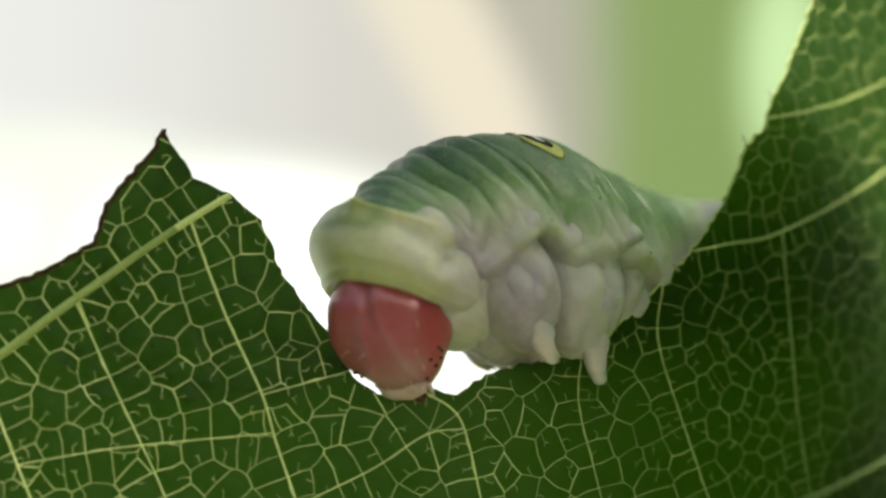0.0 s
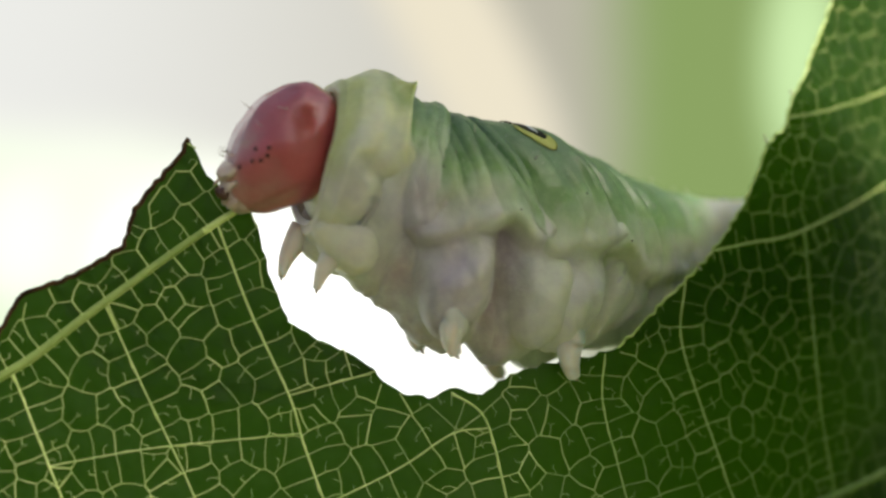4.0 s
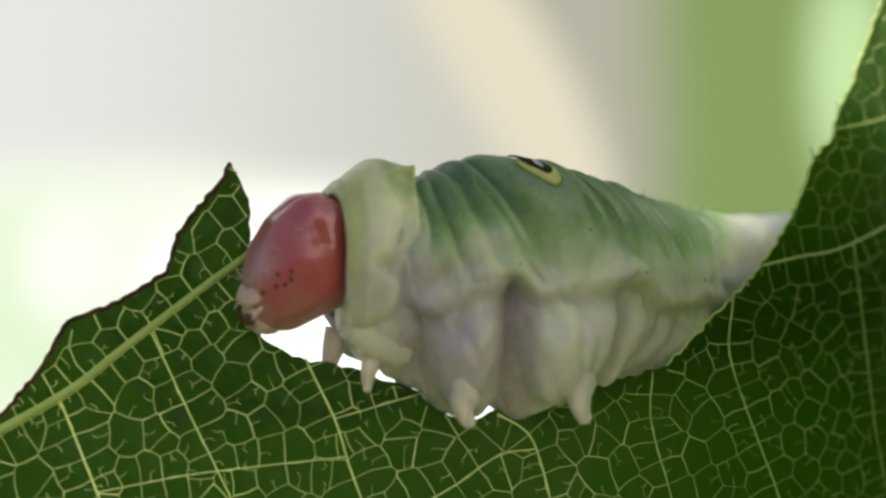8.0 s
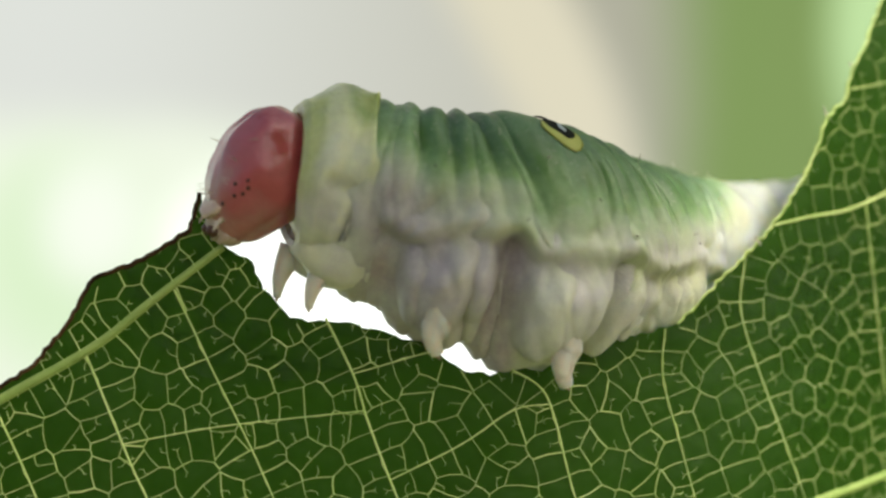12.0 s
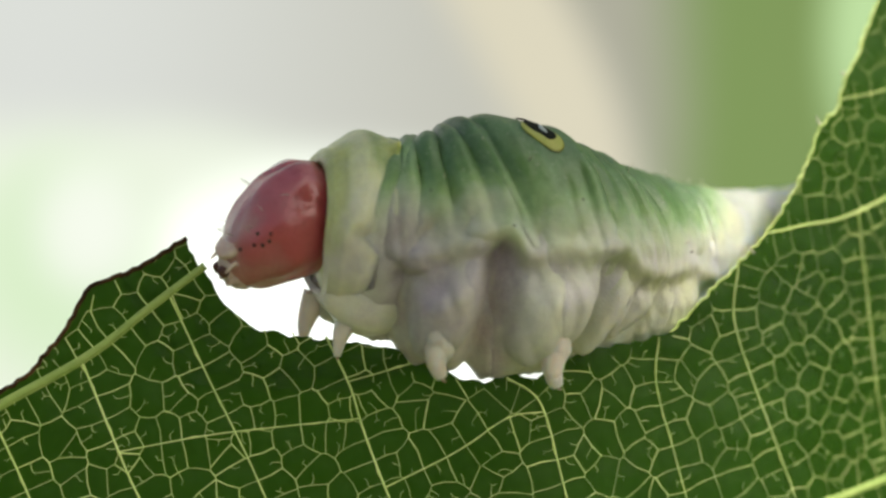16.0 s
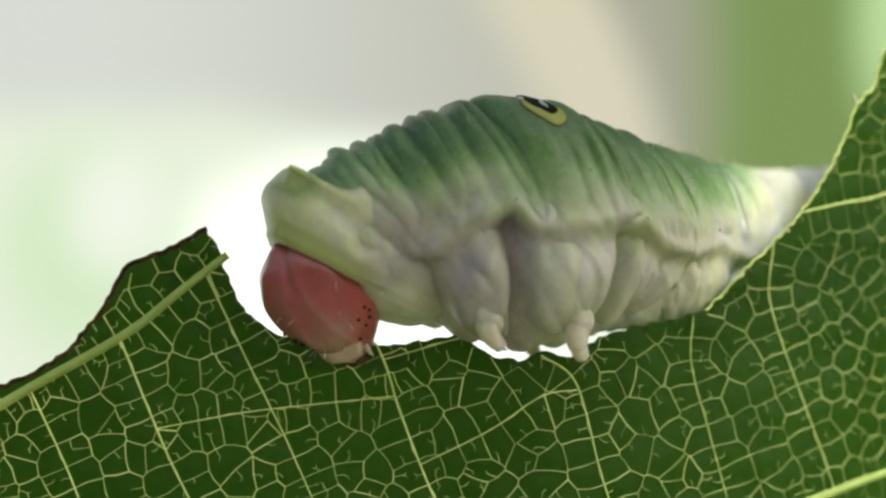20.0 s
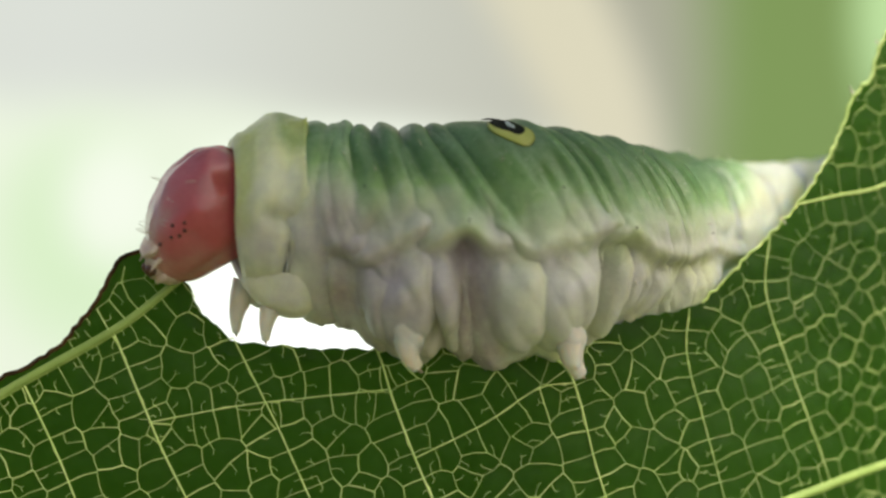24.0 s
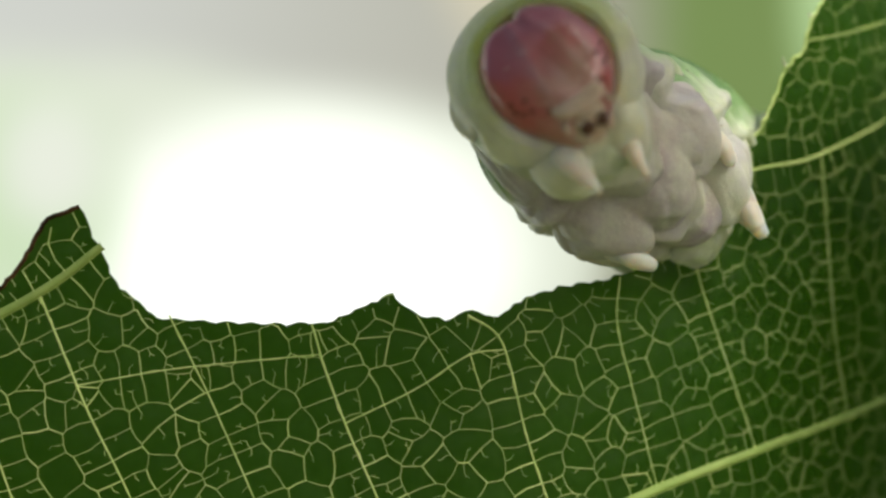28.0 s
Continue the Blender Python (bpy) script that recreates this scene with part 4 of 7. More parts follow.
for side in (1, -1):
    leg(5.6, 2.42, side, 1.4, 1.35)
    leg(10.9, 2.44, side, 1.5, 1.6, 0.05)


# eyespots high on the third fold pair: yellow field, black ring, pale centre, black bar
def patch_bm(s0, a0, rs, ra, lift, side, n=10, m=28, egg=0.0, near=None):
    base = ring_near(s0 if near is None else near)[0]
    slope = math.tan(radians(float(np.interp(base, LEAN_S, LEAN_DEG))))

    def fn(i, j):
        t = 2 * math.pi * j
        k = 1.0 - 0.999 * i
        w = 1 + egg * math.sin(t) + 0.11 * math.sin(3 * t + 1) + 0.05 * math.sin(5 * t)
        s = s0 - rs * k * math.cos(t) * w
        y, z, *tints = trunk(s, side * (a0 + ra * k * math.sin(t) * w), lift * (1 - 0.55 * k ** 6))
        return (base - s, y, z + (base - s) * slope, *tints)
    bm = grid_bm(fn, n, m)
    bmesh.ops.recalc_face_normals(bm, faces=bm.faces)
    return bm


SPOT = 10.8
for side in (1, -1):
    host = ring_near(SPOT)[1]
    part("eyespot", patch_bm(SPOT, 0.51, 0.94, 0.29, 0.10, side, egg=0.14), YELLOW, host, "yellow eyespot field")
    part("eyespot_ring", patch_bm(SPOT + 0.02, 0.47, 0.78, 0.225, 0.14, side, near=SPOT), BLACK, host, "black eyespot ring")
    part("eyespot_centre", patch_bm(SPOT + 0.14, 0.49, 0.19, 0.10, 0.18, side, near=SPOT), PALE, host, "pale blue eyespot centre")
    part("eyespot_bar", patch_bm(SPOT - 0.12, 0.20, 0.50, 0.035, 0.15, side, near=SPOT), BLACK, host, "black eyespot bar")
    for s0, a0 in ((8.4, 1.60), (14.2, 1.62), (4.6, 1.25), (19.5, 1.6), (11.8, 1.3)):
        part("dark_pore", patch_bm(s0, a0, 0.055, 0.012, 0.04, side, 3, 10), DARK, ring_near(s0)[1])


# sparse pale bristles on the back and flanks
for s0, a0 in ((3.6, 0.9), (5.2, 1.1), (6.4, 0.35), (7.2, 0.8), (9.4, 1.0), (11.0, 1.9), (12.8, 0.3), (13.4, 1.15), (14.2, 2.1), (16.4, 0.7), (18.2, 0.25), (18.8, 1.5), (21.0, 0.2), (22.4, 0.9), (24.0, 0.15)):
    for side in (1, -1):
        base, host = ring_near(s0)
        y, z, *_ = trunk(s0, side * a0)
        p = Vector((base - s0, y, z + (base - s0) * math.tan(radians(float(np.interp(base, LEAN_S, LEAN_DEG))))))
        d = Vector((0.12, y, z)).normalized() * 0.42 + Vector((rng.uniform(-0.15, 0.15), 0, rng.uniform(-0.1, 0.1)))
        part("bristle", sweep_bm([p - d * 0.2, p + d * 0.6, p + d], [0.026, 0.020, 0.006], 4), HAIR, host)


# the collar behind the head
def collar_shape(i, j):
    a = 2 * math.pi * j
    ca, sa = math.cos(a), math.sin(a)
    prof = [(-2.1, 3.1), (-1.8, 3.6), (-1.2, 3.9), (-0.4, 4.05), (0.5, 4.15), (1.2, 4.05), (1.75, 3.72), (1.98, 3.32), (1.85, 2.95), (1.3, 2.75), (0.3, 2.3)]
    f = i * (len(prof) - 1)
    k = min(int(f), len(prof) - 2)
    f -= k
    x = prof[k][0] * (1 - f) + prof[k + 1][0] * f
    r = prof[k][1] * (1 - f) + prof[k + 1][1] * f
    if k < 7:
        r *= 1 + 0.05 * noise.noise((x * 0.9, ca * 1.5, sa * 1.5)) - 0.035 * math.exp(-((x + 0.35 + 0.3 * ca) / 0.30) ** 2)
        r += (0.50 - 0.12 * step(ca, 0.5, 0.95)) * step(ca, -0.7, 0.3) * step(x, 1.7, 0.3)
        ab = min(a, 2 * math.pi - a)
        r += 0.40 * bell(x, -0.9 - 0.5 * (ab - 1.2), 0.60) * bell(ab, 1.35, 0.36)       # shoulder roll
        r -= 0.20 * bell(x, -0.05 + 0.9 * (ab - 1.4), 0.30) * bell(ab, 1.35, 0.6)       # slanting crease
        r += 0.50 * bell(x, -0.3, 1.0) * bell(ab, 2.15, 0.36)                           # roll over the leg
        r -= 0.36 * bell(ab + 0.12 * x, 1.74, 0.10) * step(x, 1.2, 0.4)
        r -= 0.95 * step(x, -0.75, -1.35) * step(ca, 0.1, 0.5)                              # the back's skin slides over it here
        for s in (1, -1):   # low horn at each shoulder
            r += 0.75 * math.exp(-abs((a if a < math.pi else a - 2 * math.pi) - s * 0.62) / 0.15 - abs(x + 0.75) / 0.42)
    ab = min(a, 2 * math.pi - a)
    yellow = 0.45 * bell(x, -0.9, 0.6) * bell(ab, 1.25, 0.35) + 0.3 * bell(ab, 1.8, 0.14) + 0.8 * bell(ab, 0.62, 0.16) * bell(x, -0.6, 0.45) + 0.72 * step(ca, -0.7, 0.1) * step(x, 0.8, 1.7)
    yellow += 0.5 * step(ca, 0.4, 0.95)
    green = 1.0 * step(x, 0.7, -0.4) * step(ab, 1.25, 0.65)
    low = max(0.0, -ca)
    x -= 1.25 * low ** 1.5 * (1 if k >= 3 else 0.3)
    drop = 0.75 * max(0.0, min(1.0, (x + 0.6) / 2.0)) if k < 8 else 0.75
    x += 0.55 * max(0, ca) * (1 if k >= 3 else 0.4)
    return (x, r * sa * 0.98, r * ca * (1 + 0.09 * low) - drop, ca * 0.55 - 0.25 + green + 0.3 * step(x, 1.2, 1.9) * step(ca, -0.9, -0.1) + 0.1 * noise.noise((x, ca, sa)), min(1.0, yellow), 0.0)


bm = grid_bm(collar_shape, 70, 150)
bmesh.ops.recalc_face_normals(bm, faces=bm.faces)
body["T1"] = part("collar", bm, COLLAR, caterpillar, "pale yellow-green collar fold")
part("neck", blob_bm((0.25, 0, -0.75), turned(), (1.5, 2.85, 2.85), seed=8, rough=0.05, dorsal=0.1), COLLAR, body["T1"])
for side in (1, -1):
    y, z = side * 1.35, -3.4
    part("leg_base", blob_bm((-1.45, y * 1.1, z - 0.25), turned(side * -20, 0, 0), (2.2, 1.5, 1.85), seed=side + 4, rough=0.1), COLLAR, body["T1"])
    a = Vector((-0.3 - side * 0.6, y, z - 0.7))
    pts = curve([a, a + Vector((0.15, 0, -0.9)), a + Vector((0.22, -side * 0.1, -1.7)), a + Vector((0.1, -side * 0.2, -2.6))], 4)
    part("leg", sweep_bm(pts, [0.70 * (1 - 0.78 * (i / (len(pts) - 1)) ** 1.1) + 0.03 for i in range(len(pts))], 12), LEGSKIN, body["T1"])
    e = Vector(pts[-1])
    part("claw", sweep_bm([e + Vector((0.05, 0, 0.18)), e, e + Vector((-0.08, 0, -0.2))], [0.14, 0.10, 0.02], 8), CLAW, body["T1"])


# the head: a smooth two-lobed shell with ridges down the face
def skull_point(th, ph):
    d = Vector((math.sin(th) * math.cos(ph), math.sin(th) * math.sin(ph), math.cos(th)))
    x, y, z = (2.2 if d.x > 0 else 3.2) * d.x, 2.95 * d.y, (3.3 if d.z > 0 else 3.85) * d.z
    taper = 1 - 0.33 * max(0, -d.z) ** 1.6
    y *= taper
    if d.x < 0:
        x *= 1 - 0.45 * max(0, -d.z) ** 1.2                                    # the cheeks run forward to the mouth
    z -= 0.30 * math.exp(-(y / 0.42) ** 2) * max(0, d.z) ** 2                  # cleft of the crown
    if d.x > 0:
        x -= 0.07 * math.exp(-(y / 0.16) ** 2) * max(0, d.z) ** 1.2
        line = 0.25 + 0.55 * (1 - d.z) * 0.9
        x += 0.09 * math.exp(-((abs(y) - line) / 0.16) ** 2) * max(0, d.x)
        x += 0.25 * max(0, -d.z) ** 2                                           # the lower face juts out
    n = noise.noise(d * 2.2) * 0.05
    pale = 0.40 * max(0.0, min(1.0, (d.x - 0.62) / 0.3)) * step(d.z, 0.75, 0.0) + 0.16 * math.exp(-((abs(y) - 0.25 - 0.5 * (1 - d.z)) / 0.13) ** 2) * max(0, d.x)
    film = (0.22 * step(d.x, 0.5, 0.92) + 0.34 * math.exp(-((abs(y) - 0.35 - 0.5 * (1 - d.z)) / 0.16) ** 2) * max(0, d.x)) * (0.75 + 0.6 * noise.noise(d * 4.5))
    return (x * (1 + n), y * (1 + n), z * (1 + n), d.z * 0.9 - pale + 0.10 * noise.noise(d * 3), 0.0, max(0.0, film))


bm = grid_bm(lambda i, j: skull_point(math.pi * (0.004 + 0.992 * i), 2 * math.pi * j), 56, 84)
bmesh.ops.recalc_face_normals(bm, faces=bm.faces)
head = body["head"] = part("head", bm, SKULL, caterpillar, "glossy dusky pink head")


def on_face(y, z, out=0.0):
    """The point of the face at a height and side."""
    th = math.acos(max(-1, min(1, z / (3.3 if z > 0 else 3.85))))
    s = max(-1, min(1, y / (2.95 * max(0.05, math.sin(th)))))
    p = skull_point(th, math.asin(s))
    return Vector((p[0] + out, p[1], p[2]))


EYE = [(2.42, -0.75), (2.48, -1.08), (2.34, -1.40), (2.06, -1.62), (1.98, -1.12), (1.50, -2.2)]
for side in (1, -1):
    for y, z in EYE:
        p = on_face(side * y, z)
        part("ocellus", blob_bm(p, Matrix.Identity(3), (0.10, 0.10, 0.10), rough=0, n=8, m=12), DARK, head, "tiny black eye dot")
    part("mandible", blob_bm((1.10, side * 0.36, -3.55), turned(side * 20, 0, side * 15), (0.30, 0.36, 0.36), seed=side, rough=0.2, n=12, m=16), MANDIBLE, head, "dark biting mandible")
    a = Vector((1.12, side * 1.05, -2.85))
    part("antenna", sweep_bm([a, a + Vector((0.18, side * 0.10, -0.28)), a + Vector((0.22, side * 0.12, -0.55)), a + Vector((0.24, side * 0.12, -0.72))], [0.15, 0.11, 0.06, 0.02], 8), MOUTH, head)
    part("palp", sweep_bm([(0.45, side * 0.55, -3.4), (0.58, side * 0.6, -3.75), (0.66, side * 0.5, -4.05)], [0.38, 0.26, 0.09], 8), MOUTH, head)
    for k in range(14):
        y, z = rng.uniform(0.2, 2.4), rng.uniform(-2.5, 1.6)
        if z > -1 and k % 3:
            continue
        p = on_face(side * y, z)
        d = Vector((0.45, side * rng.uniform(0, 0.3), rng.uniform(-0.3, 0.1)))
        part("bristle", sweep_bm([p, p + d * 0.6, p + d], [0.018, 0.014, 0.006], 4), HAIR, head)
part("labrum", blob_bm((1.08, 0, -3.18), turned(0, 25, 0), (0.40, 0.80, 0.42), seed=3, rough=0.18, n=14, m=20), MOUTH, head, "pale brown upper lip")
part("clypeus", blob_bm((1.42, 0, -2.25), turned(0, -14, 0), (0.36, 1.25, 1.0), seed=11, rough=0.16, n=16, m=24), MOUTH, head, "pale translucent plate above the mouth")
part("labium", blob_bm((0.35, 0, -3.4), turned(0, 0, 0), (0.95, 0.95, 0.62), seed=5, rough=0.2, n=14, m=20), MOUTH, head)


# ---- what moves ----
def place(rows, t):
    """Where a keyed piece is at t seconds, between its rows."""
    for (a, m), (b, k) in zip(rows, rows[1:]):
        if a <= t <= b:
            return m.lerp(k, (t - a) / (b - a))
    return rows[-1][1]


def motions():
    rows = {}
    rows["head"] = [
        (0, at(2.74, -1.00, -1.78, 15.4, 39.1, -103.6)), (0.1, at(1.06, -1.00, 0.49, 15.9, 30.5, -107.5)), (0.3, at(-0.13, -1.00, 3.78, -20.3, -29.1, -142.7)),
        (0.5, at(-0.85, -1.00, 5.65, -17.3, -40.8, -154.5)), (1, at(-0.74, -1.00, 3.07, -13.8, -17.0, -139.9)), (1.5, at(-0.74, -1.00, 5.55, -21.7, -47.0, -151.5)),
        (2, at(-3.48, -1.00, 7.14, -7.4, -25.6, -163.3)), (2.5, at(-1.65, -1.00, 4.46, -19.9, -24.3, -138.7)), (3, at(-1.15, -1.00, 1.33, -5.1, 6.6, -137.8)),
        (3.5, at(-3.46, -1.00, 6.93, -13.8, -31.8, -155.1)), (5.5, at(-3.70, -1.00, 5.67, -16.3, -21.8, -141.8)), (6, at(-3.70, -1.00, 3.18, -14.3, -22.4, -146.2)),
        (6.5, at(-4.54, -1.00, 3.68, -24.4, -39.1, -144.2)), (7, at(-4.63, -1.00, 4.01, -10.6, -8.5, -128.2)), (7.5, at(-3.93, -1.00, 3.64, -23.3, -35.6, -143.4)),
        (8, at(-4.83, -1.00, 2.59, -13.5, -21.2, -146.5)), (8.5, at(-5.06, -1.00, 7.85, -22.2, -41.7, -148.4)), (9, at(-5.20, -1.00, 5.48, -19.0, -22.7, -138.2)),
        (9.5, at(-4.95, -1.00, 3.00, -22.4, -26.8, -137.6)), (10, at(-5.49, -1.00, 1.12, -3.1, 4.2, -141.3)), (10.5, at(-6.08, -1.00, 7.13, -19.7, -33.5, -147.0)),
        (11, at(-6.42, -1.00, 4.59, -10.5, -21.3, -153.0)), (11.5, at(-6.87, -1.00, 6.78, -17.7, -30.8, -148.1)), (12, at(-7.65, -1.00, 4.83, -11.5, -19.8, -149.0)),
        (12.5, at(-7.12, -1.00, 3.56, -10.7, -14.8, -143.6)), (14.5, at(-7.27, -1.00, 1.84, -13.6, -17.3, -140.9)), (15, at(-7.03, -1.00, 0.84, 13.8, 27.7, -118.4)),
        (15.5, at(-3.38, -1.00, -0.22, 39.6, 43.6, -92.3)), (16, at(-6.35, -1.00, 2.80, -20.5, -29.3, -142.6)), (16.5, at(-8.92, -1.00, 3.43, -12.2, -20.8, -148.8)),
        (17, at(-7.37, -1.00, 1.20, -4.7, 1.9, -142.4)), (17.5, at(-6.78, -1.00, -0.51, 23.8, 36.5, -112.6)), (18, at(-3.13, -1.00, -1.31, 32.1, 44.3, -93.6)),
        (18.5, at(-8.66, -1.00, 3.10, -13.6, -34.2, -156.8)), (19, at(-8.70, -1.00, 2.04, -16.9, -31.9, -150.1)), (19.5, at(-8.04, -1.00, -0.19, 4.2, 16.3, -136.0)),
        (20, at(-6.14, -1.00, -1.82, 21.8, 38.4, -103.3)), (20.5, at(-8.11, -1.00, 2.30, -17.2, -32.4, -150.0)), (21, at(-10.47, -1.00, 2.90, -6.7, -14.0, -154.2)),
        (21.5, at(-8.99, -1.00, 0.78, -13.7, -21.5, -146.4)), (23.5, at(-9.62, -1.00, -1.32, 3.9, 15.5, -132.1)), (24, at(-11.75, -1.00, 1.94, -12.2, -20.8, -148.8)),
        (24.5, at(-11.12, -1.00, 0.45, -8.1, -14.3, -150.0)), (25, at(-10.08, -1.00, -1.19, -0.6, 5.0, -151.1)), (25.5, at(-7.23, -1.00, -2.08, 34.0, 39.9, -99.1)),
        (26, at(-2.53, -1.50, -2.64, 18.7, 44.8, -109.6)), (26.2, at(-0.55, -2.00, -0.10, 22.5, 22.9, -113.2)), (26.5, at(0.99, -3.00, 1.94, 17.4, 9.0, -116.6)),
        (26.8, at(1.30, -4.50, 2.60, 16.7, 7.3, -112.9)), (27, at(1.22, -5.00, 0.43, 12.3, 5.2, -112.4)), (27.5, at(2.97, -5.50, 1.84, 25.3, -1.6, -106.0)),
        (27.8, at(5.72, -5.50, 3.54, 31.8, -10.9, -102.0)), (28, at(7.59, -6.00, 6.35, 37.8, -18.4, -102.5))]
    rows["T1"] = [
        (0, at(3.06, -0.26, 1.12, 22.2, 58.1, -141.2)), (0.1, at(2.18, 0.11, 3.20, 15.2, 42.1, -144.8)), (0.3, at(2.94, 0.55, 3.98, -2.8, -13.5, -152.3)),
        (0.5, at(2.34, 0.21, 5.13, -3.4, -25.5, -158.1)), (1, at(2.26, 0.58, 3.71, -1.7, -6.1, -151.6)), (1.5, at(2.42, 0.23, 4.90, -5.4, -27.6, -157.1)),
        (2, at(-0.17, -0.08, 6.87, -1.2, -21.3, -164.1)), (2.5, at(1.43, 0.53, 4.70, -3.1, -12.9, -152.7)), (3, at(1.09, 0.23, 3.41, 5.0, 21.7, -153.1)),
        (3.5, at(-0.20, 0.07, 6.52, -3.3, -23.6, -160.9)), (5.5, at(-0.53, 0.36, 5.65, -2.1, -17.3, -156.1)), (6, at(-0.50, 0.25, 3.53, -1.7, -11.1, -158.1)),
        (6.5, at(-1.29, 0.12, 3.40, -3.6, -21.3, -159.9)), (7, at(-1.60, 0.61, 4.39, -0.1, -10.6, -151.9)), (7.5, at(-0.69, 0.15, 3.48, -5.3, -19.5, -158.9)),
        (8, at(-1.60, 0.14, 3.01, -1.9, -9.9, -160.1)), (8.5, at(-1.89, -0.05, 6.89, -5.8, -33.0, -161.5)), (9, at(-2.00, 0.28, 5.36, -4.8, -18.8, -156.7)),
        (9.5, at(-1.74, 0.27, 3.13, -4.6, -14.7, -157.0)), (10, at(-2.77, 0.02, 2.78, 1.0, 12.3, -159.8)), (10.5, at(-2.87, -0.01, 6.36, -5.5, -29.6, -161.2)),
        (11, at(-3.10, -0.08, 4.56, -3.5, -17.2, -163.6)), (11.5, at(-3.61, -0.03, 6.20, -4.7, -26.6, -162.1)), (12, at(-4.35, -0.02, 4.81, -3.3, -17.1, -162.5)),
        (12.5, at(-3.88, 0.12, 3.92, -2.7, -10.9, -160.1)), (14.5, at(-4.09, 0.15, 2.50, -2.6, -5.7, -159.3)), (15, at(-5.20, -0.20, 3.33, 5.3, 33.3, -159.0)),
        (15.5, at(-2.57, -0.53, 2.64, 8.0, 52.8, -158.4)), (16, at(-3.08, 0.09, 2.96, -5.0, -14.0, -160.1)), (16.5, at(-5.62, -0.05, 3.74, -2.4, -11.8, -163.3)),
        (17, at(-4.62, -0.05, 2.85, 1.1, 12.1, -161.4)), (17.5, at(-5.41, -0.38, 2.24, 6.7, 42.8, -160.3)), (18, at(-2.59, -0.61, 1.59, 9.3, 58.0, -158.7)),
        (18.5, at(-5.29, -0.27, 3.07, -2.3, -17.4, -167.1)), (19, at(-5.36, -0.13, 2.21, -2.6, -14.1, -164.5)), (19.5, at(-5.77, -0.15, 2.04, 3.4, 25.1, -160.8)),
        (20, at(-5.21, -0.54, 1.04, 7.5, 51.2, -161.1)), (20.5, at(-4.78, -0.11, 2.46, -2.8, -14.2, -164.2)), (21, at(-7.16, -0.18, 3.43, -0.4, -7.9, -166.0)),
        (21.5, at(-5.75, -0.02, 1.47, -1.7, -5.3, -162.6)), (23.5, at(-7.39, -0.12, 0.94, 4.5, 25.8, -160.4)), (24, at(-8.45, -0.10, 2.33, -0.3, -10.4, -164.6)),
        (24.5, at(-7.89, -0.10, 1.26, 0.4, -3.3, -164.6)), (25, at(-7.37, -0.25, 0.66, 3.1, 16.1, -165.6)), (25.5, at(-6.23, -0.50, 0.78, 8.6, 50.0, -161.3)),
        (26, at(-2.12, -1.10, 0.27, 11.6, 60.3, -156.6)), (26.2, at(0.77, -0.74, 2.49, 7.5, 36.4, -140.5)), (26.5, at(2.60, -0.88, 3.27, 6.9, 7.1, -129.9)),
        (26.8, at(2.60, -2.11, 3.79, 8.0, 4.2, -121.6)), (27, at(2.42, -2.83, 2.07, 6.4, 13.9, -121.4)), (27.5, at(3.70, -3.45, 2.89, 18.5, 2.4, -117.5)),
        (27.8, at(6.07, -3.58, 4.30, 27.5, -4.7, -112.0)), (28, at(7.65, -4.12, 6.53, 35.8, -22.8, -107.2))]
